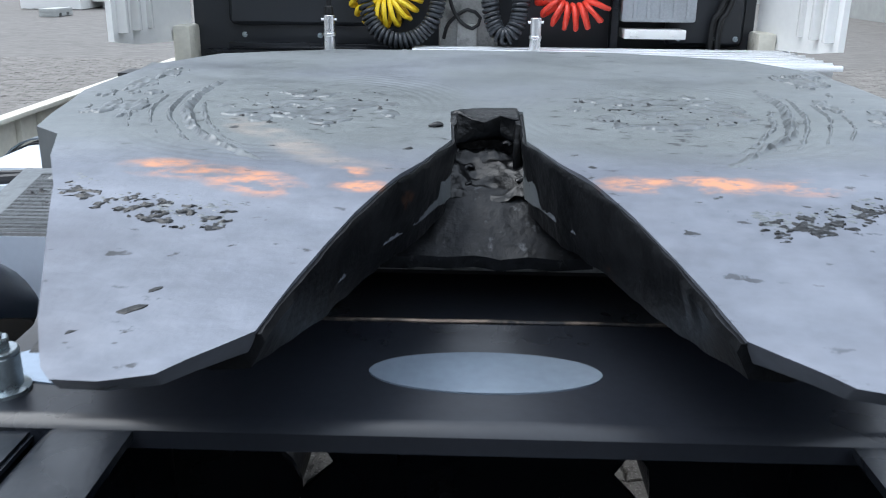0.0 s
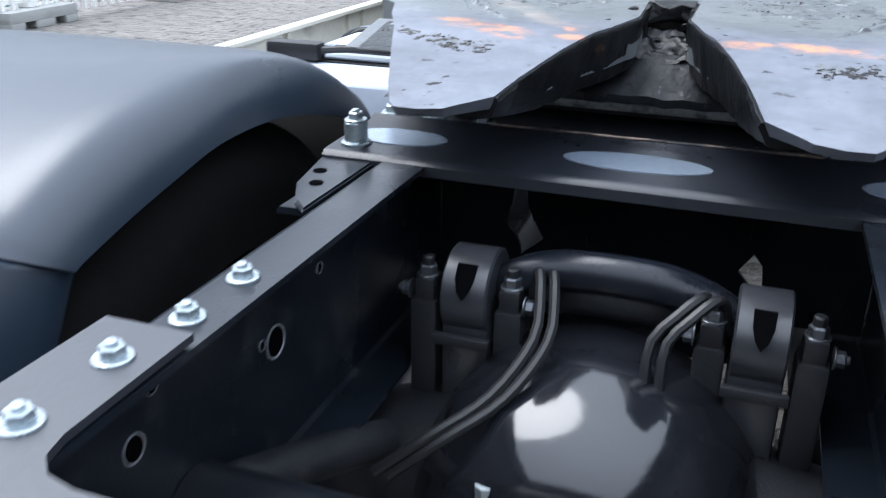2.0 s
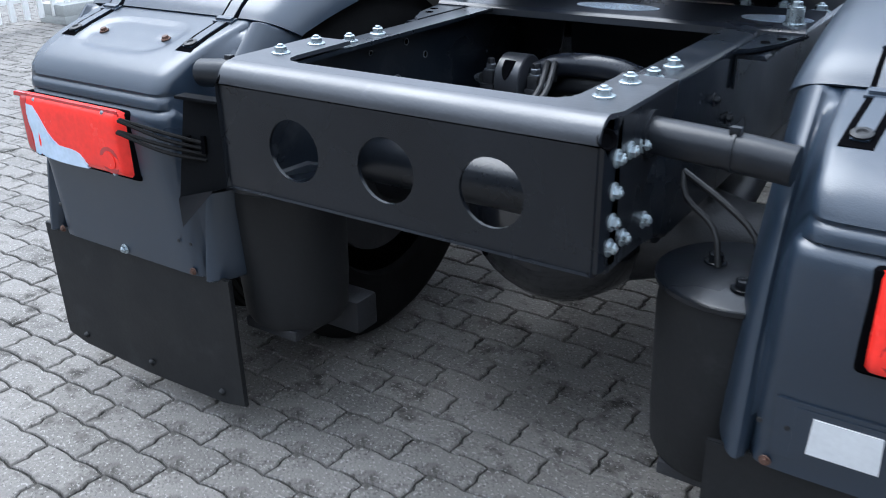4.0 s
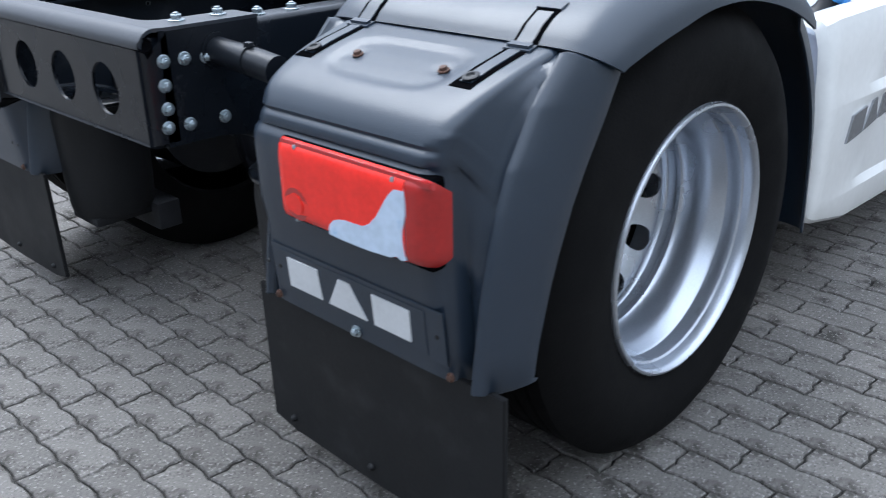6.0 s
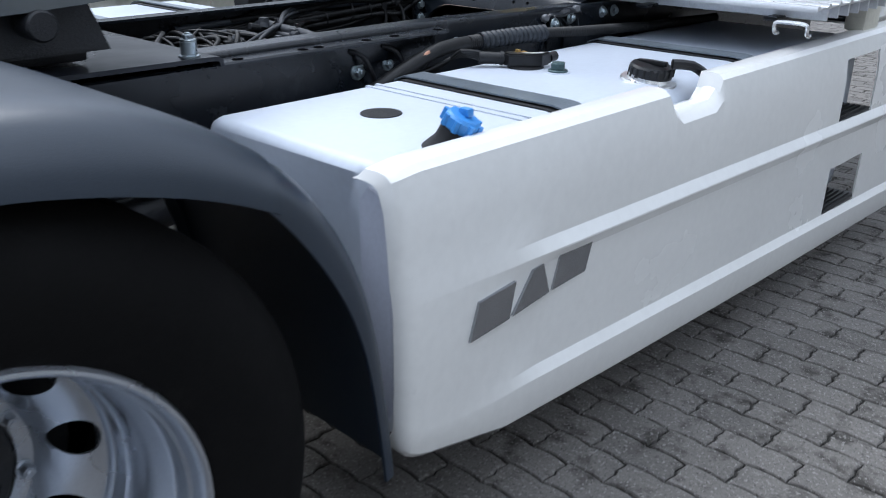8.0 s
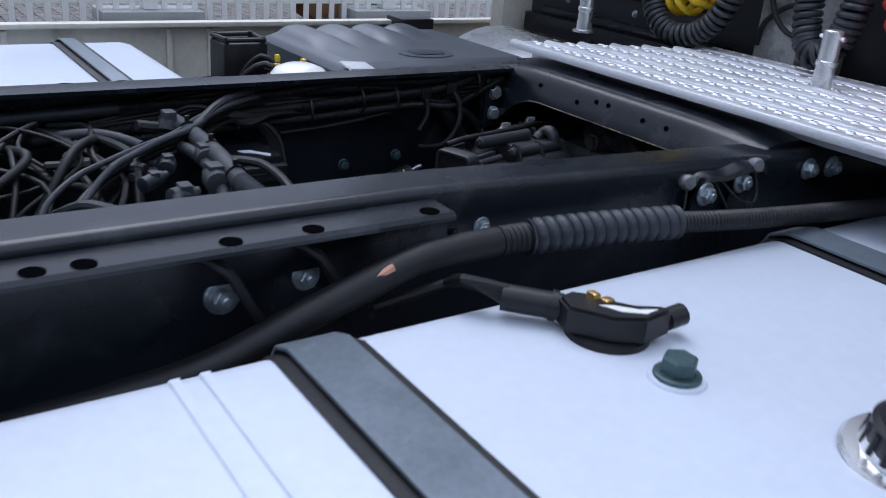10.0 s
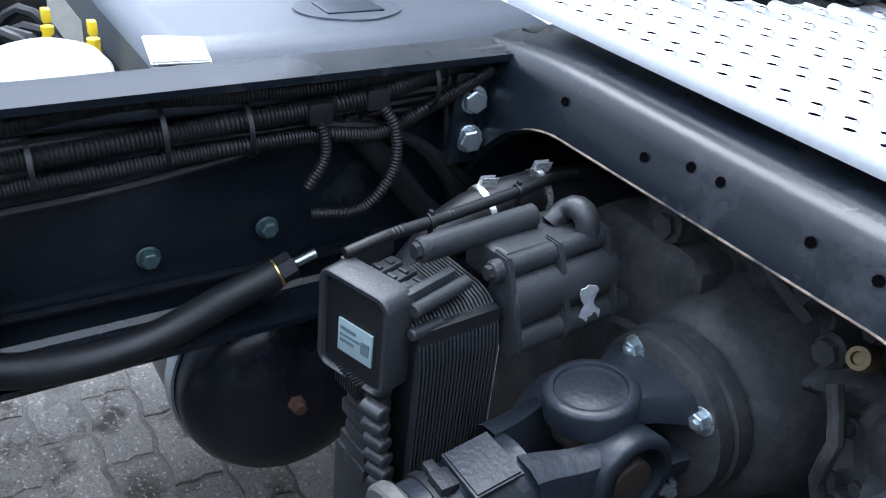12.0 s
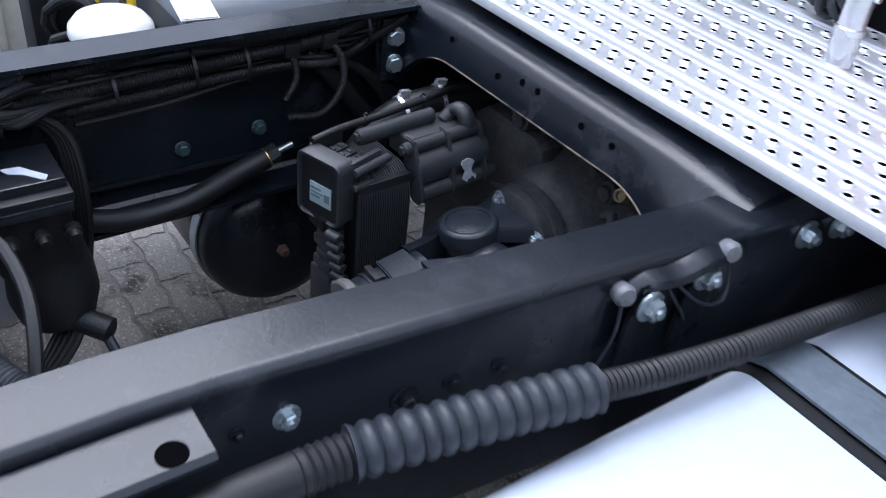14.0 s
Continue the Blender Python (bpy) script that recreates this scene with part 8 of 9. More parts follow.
for k in range(7):
    z = 0.872 + 0.010 * k
    conduit([(-0.345, 1.15 + 0.05 * k, z - 0.04), (-0.34, 1.5, z - 0.015), (-0.338 + 0.003 * (k % 3), 1.8, z + 0.006 * (k % 2)), (-0.34, 2.0, z - 0.004 * (k % 3)), (-0.342, 2.2, z + 0.004), (-0.345, 2.45, z + 0.002)], 0.0045 + 0.0012 * (k % 3), 0, name="thin_cable")
for k in range(4):
    conduit([(-0.335, 2.06 + 0.02 * k, 0.875), (-0.33, 2.15 + 0.02 * k, 0.862 - 0.012 * k), (-0.335, 2.22 + 0.012 * k, 0.82 - 0.02 * k), (-0.345, 2.29, 0.76 - 0.02 * k)], 0.007, 0, name="thin_cable")
# loose loops about the middle of the frame
rnd = random.Random(21)
for k in range(20):
    y0 = 1.04 + 0.014 * k
    a = rnd.uniform(0.5, 1.0)
    pts = [(-0.33, y0, 0.84 + rnd.uniform(-.03, .04)), (-0.27, y0 + rnd.uniform(0, .08), 0.87 + rnd.uniform(-.02, .03)), (-0.18 * a, y0 + rnd.uniform(-.05, .12), 0.875 + rnd.uniform(-.03, .02)),
           (-0.06 * a, y0 + rnd.uniform(-.1, .1), 0.84 + rnd.uniform(-.05, .02)), (0.06, y0 + rnd.uniform(-.15, .05), 0.76 + rnd.uniform(-.05, .04)), (0.12, y0 - rnd.uniform(0, .1), 0.68)]
    conduit(pts, rnd.choice((0.0035, 0.0045, 0.006, 0.008)), 0.006 if k % 4 == 0 else 0, material=DARKPL if k % 5 == 0 else HOSE, name="loose_cable")
# taped bundle that crosses the frame, with its corrugated end
SLEEVE = mat("dusty_sleeve", (0.030, 0.034, 0.041), 0.6, 0, 0.3, 14, 220, 0.4, dirt=(0.06, 0.062, 0.066), dirt_at=0.64, dirt_scale=30)
conduit([(-0.30, 1.475, 0.875), (-0.255, 1.475, 0.890), (-0.172, 1.49, 0.882), (-0.065, 1.49, 0.878), (0.0, 1.487, 0.872), (0.07, 1.488, 0.862)], 0.0165, 0, "dusty wrapped cable sleeve", SLEEVE, name="sleeve")
conduit([(0.045, 1.487, 0.866), (0.14, 1.498, 0.858), (0.19, 1.518, 0.85), (0.25, 1.56, 0.83), (0.30, 1.60, 0.78)], 0.0180, 0.0048, "dark corrugated conduit", SLEEVE)
conduit([(0.052, 1.472, 0.84), (0.095, 1.455, 0.83), (0.15, 1.47, 0.81), (0.22, 1.50, 0.76)], 0.0160, 0.0048, "dark corrugated conduit", SLEEVE)
conduit([(-0.20, 1.455, 0.868), (-0.12, 1.470, 0.868), (-0.03, 1.47, 0.862), (0.02, 1.465, 0.85), (0.07, 1.455, 0.83)], 0.0105, 0, "wrapped cable", SLEEVE, name="sleeve")
for k, (dz, dy) in enumerate(((0.0, 0.0), (0.012, 0.012), (-0.012, -0.008), (0.006, -0.018), (-0.02, 0.006))):
    conduit([(-0.335, 1.80 + 2 * dy, 0.872 + dz), (-0.335, 1.69 + dy, 0.893 + dz), (-0.30, 1.605 + dy, 0.893 + dz), (-0.237, 1.53 + dy, 0.890 + dz), (-0.179, 1.473 + dy, 0.884 + dz), (-0.14, 1.407 + dy, 0.878 + dz),
             (-0.091, 1.345 + 1.5 * dy, 0.87 + 1.4 * dz), (-0.05, 1.29 + 2 * dy, 0.855 + 2 * dz), (0.0, 1.235 + 2 * dy, 0.82 + 2 * dz), (0.06, 1.19, 0.76)], 0.0068 - 0.0006 * k, 0.0042 if k == 1 else 0, material=SLEEVE if k % 2 else HOSE, name="crossing_cable")
conduit([(-0.335, 1.72, 0.90), (-0.330, 1.645, 0.915), (-0.274, 1.572, 0.912), (-0.217, 1.518, 0.90), (-0.19, 1.49, 0.89)], 0.0085, 0, material=SLEEVE, name="crossing_cable")
conduit([(-0.07, 1.51, 0.868), (-0.035, 1.552, 0.868), (0.043, 1.563, 0.858), (0.105, 1.557, 0.84), (0.16, 1.54, 0.80)], 0.0080, 0, material=HOSE, name="crossing_cable")
conduit([(0.15, 1.325, 0.80), (0.105, 1.342, 0.835), (0.073, 1.373, 0.845), (0.071, 1.406, 0.845), (0.093, 1.44, 0.835)], 0.0150, 0, "thick black rubber hose", name="rubber_hose")
conduit([(-0.30, 1.25, 0.86), (-0.256, 1.294, 0.878), (-0.245, 1.338, 0.880), (-0.22, 1.373, 0.876), (-0.19, 1.40, 0.868)], 0.0095, 0, material=SLEEVE, name="crossing_cable")
conduit([(-0.03, 1.22, 0.82), (0.018, 1.252, 0.85), (0.04, 1.273, 0.852), (0.057, 1.293, 0.848), (0.066, 1.325, 0.835)], 0.0085, 0, material=SLEEVE, name="crossing_cable")
# solenoid valves and plugs below the bundle
for c, d, r, n in (((-0.036, 1.375, 0.858), (-0.5, 0.85, 0.1), 0.013, 0.055), ((-0.100, 1.417, 0.862), (-0.8, 0.4, 0.2), 0.014, 0.04), ((0.028, 1.402, 0.850), (-0.3, 0.95, 0.05), 0.017, 0.05), ((0.070, 1.378, 0.845), (0.7, -0.3, -0.6), 0.010, 0.05),
                   ((-0.007, 1.462, 0.862), (-0.9, 0.1, 0.1), 0.020, 0.06), ((-0.092, 1.476, 0.874), (-0.9, 0.1, 0.1), 0.017, 0.045), ((-0.235, 1.463, 0.895), (-0.3, 0.3, 0.9), 0.018, 0.035)):
    c, d = Vector(c), Vector(d).normalized()
    bm = bmesh.new()
    lathe(bm, c - d * n / 2, d, [(0, r * 0.7), (0.002, r), (n * 0.55, r), (n * 0.56, r * 0.8), (n * 0.8, r * 0.8), (n * 0.81, r * 0.5), (n, r * 0.5)], 16)
    box(bm, c.x - r * 0.8, c.x + r * 0.8, c.y - r * 0.6, c.y + r * 0.6, c.z - 0.2 * r, c.z + r * 1.15, 0.003)
    part("solenoid_valve", bm, GREYPL if r < 0.016 else SLEEVE, har, "dusty grey solenoid valve")
for y, z, x in ((1.484, 0.886, -0.20), (1.491, 0.879, -0.10), (1.487, 0.870, 0.02)):
    bm = bmesh.new()
    lathe(bm, (x, y, z), (1, 0.05, -0.05), [(-0.003, 0.0168), (-0.003, 0.019), (0.003, 0.019), (0.003, 0.0168)], 18)
    box(bm, x - 0.003, x + 0.003, y - 0.004, y + 0.004, z + 0.016, z + 0.028, 0.001)
    part("cable_tie", bm, DARKPL, har)
for k in range(6):
    d = 0.012 * k
    conduit([(-0.335, 1.46 + d, 0.86), (-0.31, 1.52 + d, 0.90 - 0.004 * k), (-0.295, 1.58 + d, 0.893 - 0.006 * k), (-0.305, 1.65 + d * 0.6, 0.875), (-0.33, 1.72 + d, 0.87)], 0.0055 + 0.001 * (k % 3), 0.006 if k % 3 == 0 else 0, name="thin_cable")
for k in range(12):
    rr = random.Random(60 + k)
    c = Vector((rr.uniform(-0.26, 0.08), rr.uniform(1.18, 1.5), 0.0))
    c.z = 0.87 - 0.35 * max(0.0, c.x + 0.15) + rr.uniform(-0.02, 0.02)
    bm = bmesh.new()
    d = Vector((rr.uniform(-1, 1), rr.uniform(-1, 1), rr.uniform(-0.5, 0.2))).normalized()
    rod(bm, c - d * 0.022, c + d * 0.022, 0.011, 8, 0.002)
    rod(bm, c + d * 0.02, c + d * 0.045, 0.0075, 8, 0.001)
    part("plug_connector", bm, (DARKPL, CASTING, GREYPL)[k % 3], har, "moulded plug connector")
# drooping bundle beside the valve
for k in range(5):
    d = 0.011 * k
    conduit([(-0.325, 1.63 + d * 0.3, 0.88), (-0.315 + d * 0.3, 1.685 + d * 0.4, 0.83), (-0.29 + d * 0.4, 1.69 + d * 0.4, 0.74), (-0.27 + d * 0.3, 1.68 + d * 0.3, 0.64), (-0.24 + d, 1.64 + d * 0.3, 0.56), (-0.20 + d, 1.58, 0.50)], 0.006, 0.006 if k % 2 else 0, name="drooping_cable")
conduit([(-0.308, 2.01, 0.712), (-0.305, 1.95, 0.695), (-0.29, 1.86, 0.675), (-0.295, 1.77, 0.668), (-0.30, 1.69, 0.69), (-0.31, 1.62, 0.75)], 0.0185, 0, "thick black rubber hose", name="rubber_hose")
bm = bmesh.new()
lathe(bm, (-0.309, 2.005, 0.710), Vector((0.02, 0.9, 0.4)), [(0, 0.0175), (0.010, 0.0175)], 14)
part("brass_ring", bm, BRASS, har, "brass ring")
bm = bmesh.new()
lathe(bm, (-0.3085, 2.015, 0.714), Vector((0.02, 0.9, 0.4)), [(0, 0.016), (0.018, 0.016), (0.02, 0.009)], 6)
part("hex_nut", bm, CASTING, har)
bm = bmesh.new()
rod(bm, (-0.307, 2.03, 0.72), (-0.3055, 2.058, 0.730), 0.006, 12)
part("steel_pipe", bm, CHROME, har, "bright steel pipe end")

VS = Vector((0.0, -0.065, -0.012))
valve = thing("level_valve", (-0.2, 1.61, 0.6), "black valve block with a worn sticker, hung in the frame", "valve")
bm = bmesh.new()
box(bm, -0.315, -0.195, 1.63, 1.735, 0.70, 0.805, 0.006)
box(bm, -0.32, -0.19, 1.625, 1.742, 0.80, 0.818, 0.005)
bmesh.ops.translate(bm, verts=bm.verts, vec=VS)
part("block", bm, DARKPL, valve)
bm = bmesh.new()
box(bm, -0.312, -0.208, 1.638, 1.738, 0.814, 0.832, 0.004)
box(bm, -0.200, -0.186, 1.630, 1.738, 0.790, 0.806, 0.003)
bmesh.ops.translate(bm, verts=bm.verts, vec=VS)
part("cap_plate", bm, mat("glossy_cap", (0.012, 0.014, 0.018), 0.22, 0, 0.2, 20, 160, 0.15, spec=0.6), valve, "glossy black cap")
for y in (1.65, 1.69, 1.73):
    bm = bmesh.new()
    lathe(bm, (-0.193, y, 0.76), (1, 0, -0.1), [(0, 0.012), (0.012, 0.012), (0.014, 0.009), (0.026, 0.008), (0.026, 0.0)], 14)
    bmesh.ops.translate(bm, verts=bm.verts, vec=VS)
    part("port", bm, DARKPL, valve)
bm = bmesh.new()
prism(bm, [(-0.26, 1.665), (-0.245, 1.672), (-0.235, 1.69), (-0.21, 1.712), (-0.222, 1.718), (-0.24, 1.703), (-0.258, 1.69)], lambda u, v, w: (u, v, 0.8323 + 0.001 * w))
bmesh.ops.translate(bm, verts=bm.verts, vec=VS)
part("worn_sticker", bm, PAPER, valve, "worn white sticker")
bm = bmesh.new()
lathe(bm, (-0.25, 1.70, 0.56), (0, 0, 1), [(0, 0.03), (0.02, 0.055), (0.06, 0.065), (0.10, 0.062), (0.16, 0.05)], 22)
lathe(bm, (-0.21, 1.72, 0.585), (0.6, 0.6, -0.2), [(0, 0.02), (0.05, 0.02), (0.055, 0.012)], 14)
bmesh.ops.translate(bm, verts=bm.verts, vec=VS)
part("bowl", bm, CASTING, valve, "round valve bowl")
bm = bmesh.new()
tube(bm, [(-0.20, 1.742, 0.587), (-0.13, 1.758, 0.528), (-0.08, 1.765, 0.482), (-0.055, 1.765, 0.44), (-0.05, 1.76, 0.38)], 0.0085, 10)
bmesh.ops.translate(bm, verts=bm.verts, vec=VS)
part("control_rod", bm, GREYPL, valve, "thin grey control rod")
bm = bmesh.new()
lathe(bm, (-0.092, 1.763, 0.494), (0.55, 0.08, -0.6), [(-0.004, 0.0085), (-0.004, 0.0115), (0.004, 0.0115), (0.004, 0.0085)], 14)
box(bm, -0.115, -0.096, 1.745, 1.757, 0.483, 0.495, 0.002)
bmesh.ops.translate(bm, verts=bm.verts, vec=VS)
part("cable_tie", bm, DARKPL, valve, "black cable tie")
bm = bmesh.new()
box(bm, -0.359, -0.30, 1.64, 1.70, 0.70, 0.76, 0.004)
bmesh.ops.translate(bm, verts=bm.verts, vec=VS)
part("valve_bracket", bm, CHASSIS, valve)
tag = thing("white_bracket", (-0.1, 1.70, 0.45), "white painted bracket fixed to the axle's arm", "bracket")
bm = bmesh.new()
prism(bm, [(-0.22, 1.61), (-0.19, 1.62), (-0.10, 1.66), (-0.02, 1.70), (-0.02, 1.74), (-0.06, 1.75), (-0.12, 1.71), (-0.2, 1.69), (-0.22, 1.685)], lambda u, v, w: (u, v, 0.452 + 0.014 * w), 0.003)
part("bracket_plate", bm, PALEGREY, tag)
bm = bmesh.new()
rod(bm, (-0.12, 1.0, 0.42), (-0.12, 1.75, 0.43), 0.02, 12)
part("stay", bm, CHASSIS, tag)

# ---- conduit outside the right rail ----
oc = thing("outer_conduit", (0.44, 1.9, 0.86), "grey corrugated conduit clipped along the outside of the rail", "conduit")
conduit([(0.40, 0.95, 0.74), (0.415, 1.15, 0.76), (0.43, 1.29, 0.785), (0.44, 1.42, 0.835), (0.442, 1.55, 0.875), (0.442, 1.62, 0.884), (0.444, 1.70, 0.886)], 0.0205, 0, "wrapped black sleeve", parent=oc, name="sleeve")
conduit([(0.444, 1.69, 0.886), (0.445, 1.72, 0.886), (0.447, 1.75, 0.886)], 0.0215, 0.008, parent=oc)
conduit([(0.446, 1.74, 0.886), (0.458, 1.80, 0.888), (0.474, 1.88, 0.890), (0.495, 1.985, 0.890)], 0.0262, 0.0175, "wide grey corrugated conduit", GREYPL, parent=oc)
conduit([(0.494, 1.98, 0.890), (0.508, 2.06, 0.886), (0.522, 2.18, 0.88), (0.535, 2.35, 0.872), (0.545, 2.5, 0.865), (0.55, 2.7, 0.86), (0.55, 3.0, 0.85)], 0.0165, 0.0070, parent=oc)
bm = bmesh.new()
tube(bm, [(0.451, 1.487, 0.8655), (0.452, 1.505, 0.8735), (0.4525, 1.522, 0.8805)], 0.0065, 8)
part("rust_patch", bm, mat("rust_paint", (0.55, 0.28, 0.18), 0.6, 0, 0.3, 30, 150, 0.2), oc, "worn orange patch")
ob = thing("conduit_bracket", (0.39, 2.2, 0.85), "black bent bracket with zinc bolts on the rail's outside", "bracket")
for y in (2.12, 2.21):
    bm = bmesh.new()
    prism(bm, [(y - 0.035, 0.81), (y + 0.02, 0.83), (y + 0.032, 0.89), (y + 0.015, 0.925), (y - 0.015, 0.925), (y - 0.03, 0.88)], lambda u, v, w: (0.428 + 0.006 * w, u, v), 0.002)
    box(bm, 0.395, 0.43, y - 0.02, y + 0.02, 0.84, 0.848, 0.001)
    part("bracket_plate", bm, CHASSIS, ob)
bm = bmesh.new()
rows = []
for p in curve_points([(0.412, 2.090, 0.918), (0.425, 2.12, 0.930), (0.432, 2.16, 0.930), (0.436, 2.20, 0.940), (0.432, 2.25, 0.936), (0.415, 2.29, 0.920)], 0.01):
    rows.append([p + Vector((-0.012, 0, 0.002)), p, p + Vector((0.008, 0, -0.004)), p + Vector((0.012, 0, -0.012))])
sheet(bm, rows)
thicken(bm, 0.003)
part("bent_strap", bm, RAILTOP, ob, "bent steel strap")
for x, y, z in ((0.415, 2.088, 0.916), (0.43, 2.235, 0.934)):
    bm = bmesh.new()
    lathe(bm, (x, y, z), (1, -0.3, 0.2), [(0, 0.012), (0.012, 0.0135), (0.018, 0.010), (0.0185, 0)], 16)
    part("end_cap", bm, mat("worn_cap", (0.16, 0.165, 0.175), 0.5, 0.2, 0.4, 40, 120, 0.3) if y < 2.1 else bpy.data.materials["worn_cap"], ob)
for pts in ([(0.425, 2.085, 0.905), (0.43, 2.08, 0.87), (0.425, 2.07, 0.82)], [(0.435, 2.15, 0.92), (0.45, 2.19, 0.885), (0.452, 2.23, 0.875), (0.44, 2.245, 0.90), (0.43, 2.24, 0.93)], [(0.43, 2.145, 0.915), (0.44, 2.175, 0.87), (0.43, 2.20, 0.84)]):
    part("thin_wire", tube(bmesh.new(), pts, 0.0022, 6, 0.01), GREYPL, ob, "thin grey wire")
for y, z in ((2.118, 0.898), (2.205, 0.91)):
    bolt(ob, (0.436, y, z), (1, 0, 0), BOLT, scale=1.1)
bm = bmesh.new()
for y in (1.30, 1.42):
    tube(bm, [(0.372, y, 0.90), (0.395, y + 0.03, 0.885), (0.40, y + 0.06, 0.83), (0.385, y + 0.08, 0.80)], 0.007, 8)
part("clip_wire", bm, CASTING, ob)

# ---- dark cross plates under the mounting plate ----
for y, out in ((0.34, [(-0.356, 0.66), (-0.356, 0.935), (-0.21, 0.935), (-0.226, 0.806), (-0.237, 0.773), (-0.218, 0.755), (-0.208, 0.733), (-0.207, 0.712), (-0.25, 0.66)]),
               (0.34, [(0.356, 0.66), (0.356, 0.935), (0.17, 0.935), (0.170, 0.785), (0.196, 0.760), (0.197, 0.735), (0.20, 0.70), (0.22, 0.66)]),
               (0.36, [(-0.21, 0.935), (0.21, 0.935), (0.185, 0.775), (0.155, 0.735), (0.19, 0.70), (0.214, 0.66), (0.214, 0.56), (-0.214, 0.56), (-0.214, 0.70), (-0.207, 0.712), (-0.168, 0.742), (-0.19, 0.773), (-0.203, 0.806)])):
    bm = bmesh.new()
    prism(bm, out, lambda u, v, w: (u, y + 0.012 * w, v), 0.002)
    part("cross_plate", bm, CHASSIS, chassis)
bm = bmesh.new()
rod(bm, (-0.358, 0.44, 0.875), (0.358, 0.44, 0.875), 0.055, 24)
part("tubular_crossmember", bm, CHASSIS, chassis)
for s in (-1, 1):
    bm = bmesh.new()
    tube(bm, [(s * 0.30, 0.95, 0.60), (s * 0.31, 0.5, 0.56), (s * 0.33, 0.1, 0.50), (s * 0.34, -0.08, 0.44)], 0.05, 14)
    part("trailing_arm", bm, CASTING, axle, "black trailing arm")
    bm = bmesh.new()
    tube(bm, [(s * 0.28, -0.10, 0.60), (s * 0.31, -0.25, 0.66), (s * 0.33, -0.40, 0.72)], 0.028, 14)
    part("shock_absorber", bm, CASTING, axle, "black shock absorber")

# ---- fence and feet across the yard ----


def fence_foot(x, y, turn):
    f = thing("fence_foot", (x, y, 0), "grey recycled block used as a fence foot", "fence foot", "fence feet in the yard")
    bm = bmesh.new()
    for u0, u1 in ((-0.43, -0.26), (-0.12, 0.12), (0.26, 0.43)):
        box(bm, x - 0.19, x + 0.19, y + u0, y + u1, 0.0, 0.07, 0.006)
    box(bm, x - 0.19, x + 0.19, y - 0.43, y + 0.43, 0.068, 0.17, 0.012)
    part("block", bm, CONCRETE, f)
    return f


for x, y in ((-6.45, 3.25), (-6.45, 5.6), (-6.45, 0.9), (-6.45, 7.95), (-9.3, 19.6), (-9.3, 23.2)):
    fence_foot(x, y, 0)
fence = thing("yard_fence", (-6.45, 4.5, 0), "white painted picket fence on grey block feet", "fence")
for y in (0.9, 3.25, 5.6, 7.95):
    bm = box(bmesh.new(), -6.52, -6.38, y - 0.065, y + 0.065, 0.17, 1.15, 0.012)
    part("post", bm, WHITE, fence, "white fence post")
for z in (0.24, 0.95):
    bm = box(bmesh.new(), -6.47, -6.43, -0.3, 9.2, z - 0.025, z + 0.025, 0.006)
    part("rail", bm, WHITE, fence, "white fence rail")
picket = mesh_of("picket", box(bmesh.new(), -0.014, 0.014, -0.025, 0.025, 0.0, 0.98, 0.006), WHITE)
for k in range(70):
    y = -0.25 + 0.134 * k
    if min(abs(y - p) for p in (0.9, 3.25, 5.6, 7.95)) < 0.10:
        continue
    ob = new("picket", picket)
    ob.parent = fence
    ob.matrix_parent_inverse = fence.matrix_world.inverted()
    ob.location = (-6.41, y, 0.07)
stand = thing("teal_machine", (-6.9, 5.55, 0), "teal painted steel frame behind the fence", "machine frame")
for y in (5.30, 5.78):
    bm = box(bmesh.new(), -7.0, -6.9, y - 0.05, y + 0.05, 0.0, 0.9, 0.01)
    part("leg", bm, TEAL, stand)
bm = box(bmesh.new(), -7.0, -6.9, 5.25, 5.83, 0.22, 0.32, 0.01)
part("cross_bar", bm, TEAL, stand)
bm = box(bmesh.new(), -7.03, -6.99, 5.35, 5.73, 0.3, 0.9, 0.01)
part("panel", bm, TANKW, stand, "pale panel")
drum = thing("cable_drum", (-6.8, 5.05, 0), "brown wooden cable drum behind the fence", "cable drum")
bm = bmesh.new()
lathe(bm, (-6.9, 5.0, 0.33), (1, 0.3, 0), [(0, 0.33), (0.03, 0.33), (0.031, 0.14), (0.2, 0.14), (0.201, 0.33), (0.23, 0.33)], 28)
part("drum", bm, mat("brown_wood", (0.2, 0.1, 0.045), 0.7, 0, 0.3, 6, 80, 0.3), drum)
pale = thing("pale_crate", (-9.3, 23.2, 0.17), "white crate standing on a fence foot", "crate")
bm = box(bmesh.new(), -9.7, -8.9, 22.6, 23.8, 0.17, 1.2, 0.02)
part("crate_wall", bm, WHITE, pale)
pale2 = thing("pale_crate", (-9.9, 20.6, 0.0), "long low white crate in the yard", "crate")
bm = box(bmesh.new(), -11.3, -9.75, 22.0, 26.0, 0.0, 1.3, 0.02)
part("crate_wall", bm, WHITE, pale2)

# ---- paving ----
PL, PW, PX, PY = 0.2105, 0.1005, 0.112, -0.627


def wave_long(x):
    """Zigzag of the long joints, repeating twice along a stone."""
    t = (x / (PL / 2)) % 1.0
    return 0.0042 * lerp_table([(0, -1), (0.18, -1), (0.34, 1), (0.66, 1), (0.82, -1), (1, -1)], t)


def wave_short(y):
    t = (y / PW) % 1.0
    return 0.006 * lerp_table([(0, 0), (0.2, 0), (0.36, 1), (0.5, 0), (0.64, -1), (0.8, 0), (1, 0)], t)


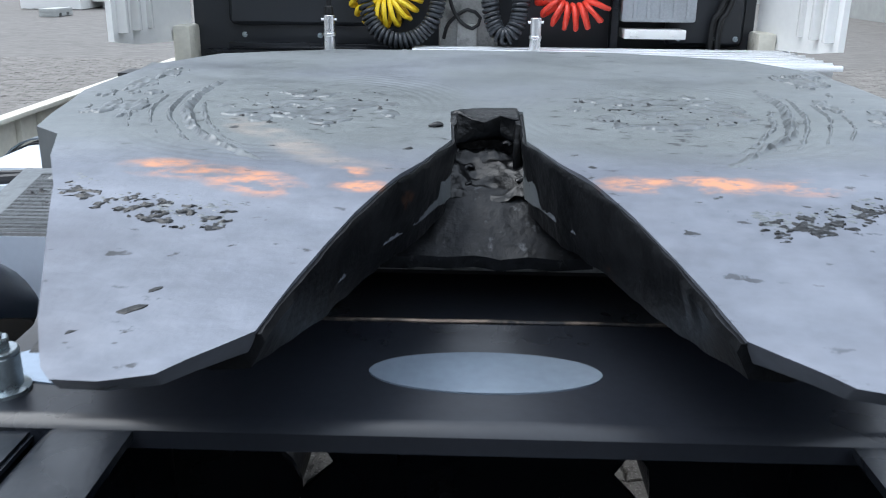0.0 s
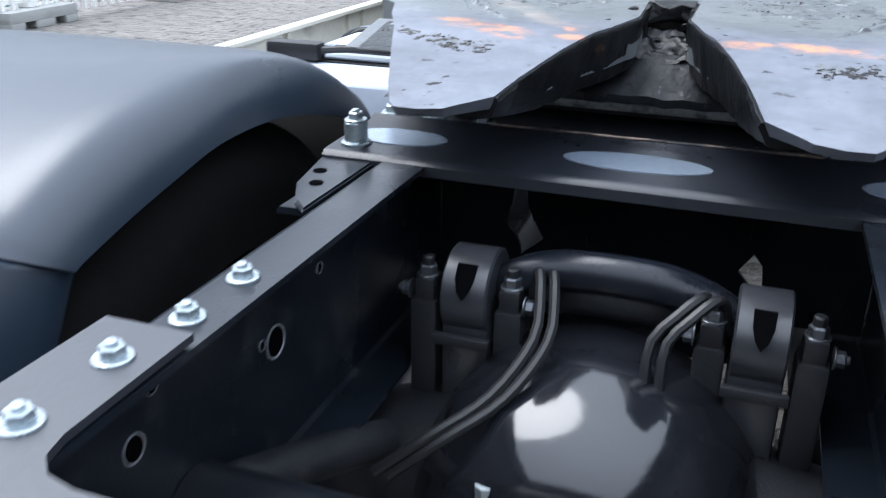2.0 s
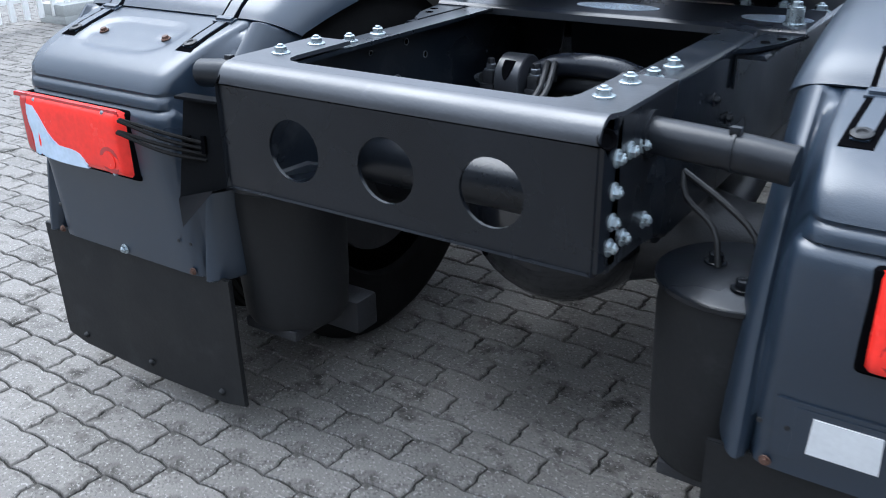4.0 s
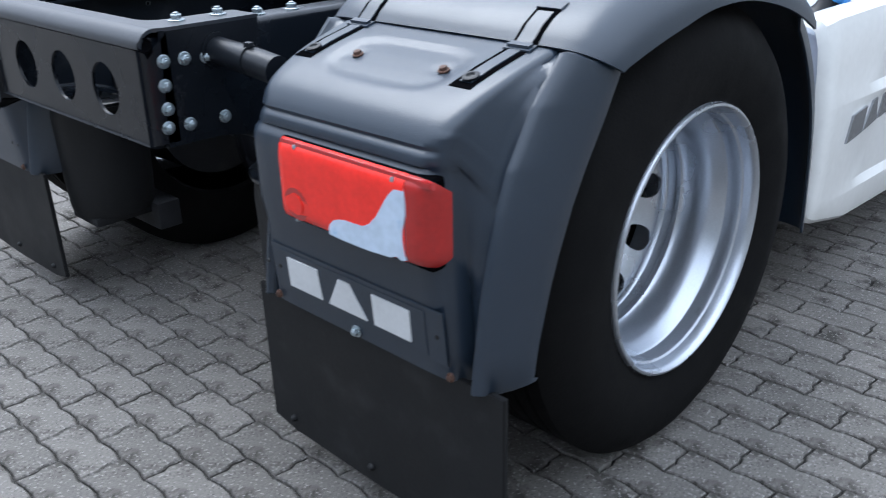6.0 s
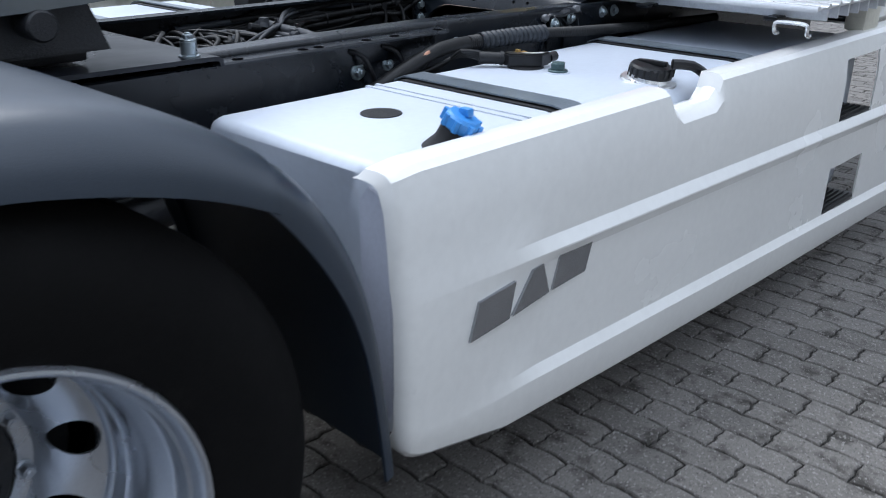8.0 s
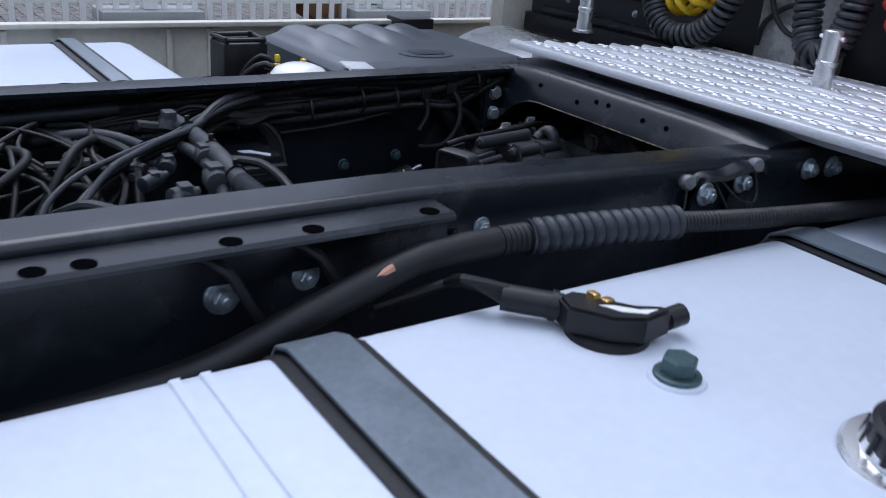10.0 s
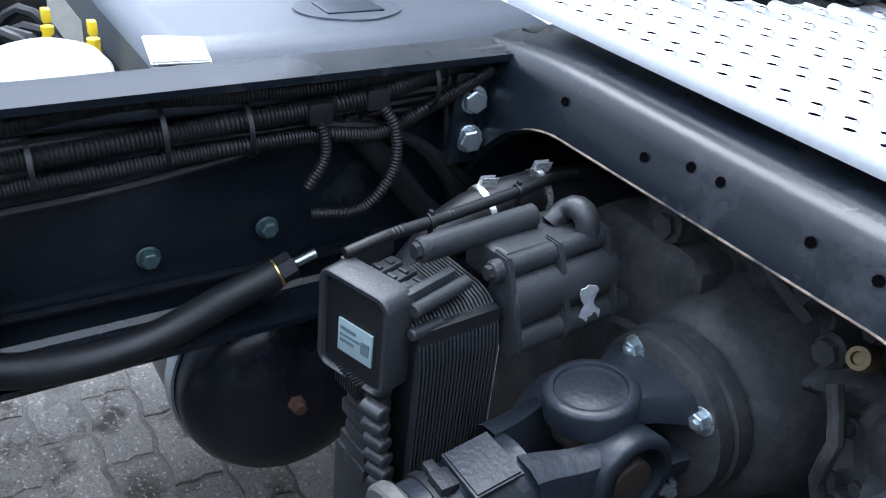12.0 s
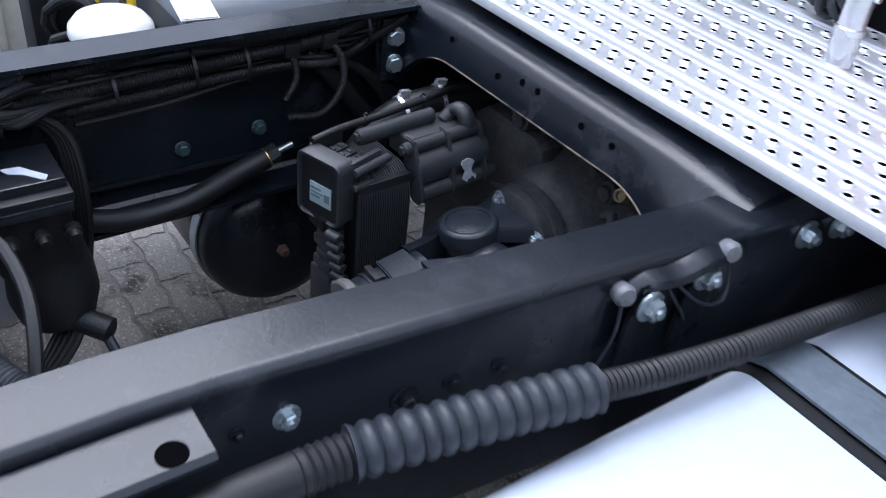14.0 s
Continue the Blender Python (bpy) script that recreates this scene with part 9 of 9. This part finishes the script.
def stone_outline():
    gap = 0.0024
    pts = []
    n, m = 6, 5
    for k in range(n):
        x = PL * k / n
        pts.append((x, wave_long(x) + gap, 0, 1))
    for k in range(m):
        y = PW * k / m
        pts.append((PL + wave_short(y) - gap, y, -1, 0))
    for k in range(n):
        x = PL * (1 - k / n)
        pts.append((x, PW + wave_long(x) - gap, 0, -1))
    for k in range(m):
        y = PW * (1 - k / m)
        pts.append((wave_short(y) + gap, y, 1, 0))
    return pts


OUT = stone_outline()
NO = len(OUT)
cx, cy = PL / 2, PW / 2
SV = []
for z, grow in ((-0.02, 0.001), (-0.004, 0.001), (0.0, 0.0045)):
    for x, y, a, b in OUT:
        SV.append((x - cx + (cx - x) * grow / 0.1, y - cy + (cy - y) * grow / 0.06, z))
SF = []
for r in range(2):
    for k in range(NO):
        j = (k + 1) % NO
        SF.append((r * NO + k, r * NO + j, (r + 1) * NO + j, (r + 1) * NO + k))
SF.append(tuple(range(2 * NO, 3 * NO)))
stone = bpy.data.meshes.new("paver")
stone.from_pydata(SV, [], SF)
stone.materials.append(PAVER)
rnd = random.Random(8)
SVA = np.array(SV)
V, F = [], []
count = 0
singles = 0
for row in range(-40, 118):
    for col in range(-54, 26):
        x = PX + PL * (col + (0.5 if row % 2 else 0.0)) + cx
        y = PY + PW * row + cy
        dz, tx, ty = rnd.uniform(-0.002, 0.001), rnd.uniform(-0.012, 0.012), rnd.uniform(-0.015, 0.015)
        if -0.75 < x < 2.15 and -1.55 < y < 0.62 and singles < 300 and not (abs(x) < 1.25 and y > -0.45):
            ob = new("paver", stone)
            ob.parent = ground
            ob.location = (x, y, dz)
            ob.rotation_euler = (ty, tx, rnd.uniform(-0.006, 0.006))
            singles += 1
            continue
        P = SVA + (x, y, dz)
        P[:, 2] += SVA[:, 0] * tx + SVA[:, 1] * ty
        V.append(P)
        F += [tuple(i + count for i in f) for f in SF]
        count += len(SVA)
me = bpy.data.meshes.new("paving")
me.from_pydata(np.concatenate(V), [], F)
me.materials.append(PAVER)
field = new("paving_field", me)
field.parent = ground
tagged(field, "wavy-edged grey concrete paving stones", kind="stuff")

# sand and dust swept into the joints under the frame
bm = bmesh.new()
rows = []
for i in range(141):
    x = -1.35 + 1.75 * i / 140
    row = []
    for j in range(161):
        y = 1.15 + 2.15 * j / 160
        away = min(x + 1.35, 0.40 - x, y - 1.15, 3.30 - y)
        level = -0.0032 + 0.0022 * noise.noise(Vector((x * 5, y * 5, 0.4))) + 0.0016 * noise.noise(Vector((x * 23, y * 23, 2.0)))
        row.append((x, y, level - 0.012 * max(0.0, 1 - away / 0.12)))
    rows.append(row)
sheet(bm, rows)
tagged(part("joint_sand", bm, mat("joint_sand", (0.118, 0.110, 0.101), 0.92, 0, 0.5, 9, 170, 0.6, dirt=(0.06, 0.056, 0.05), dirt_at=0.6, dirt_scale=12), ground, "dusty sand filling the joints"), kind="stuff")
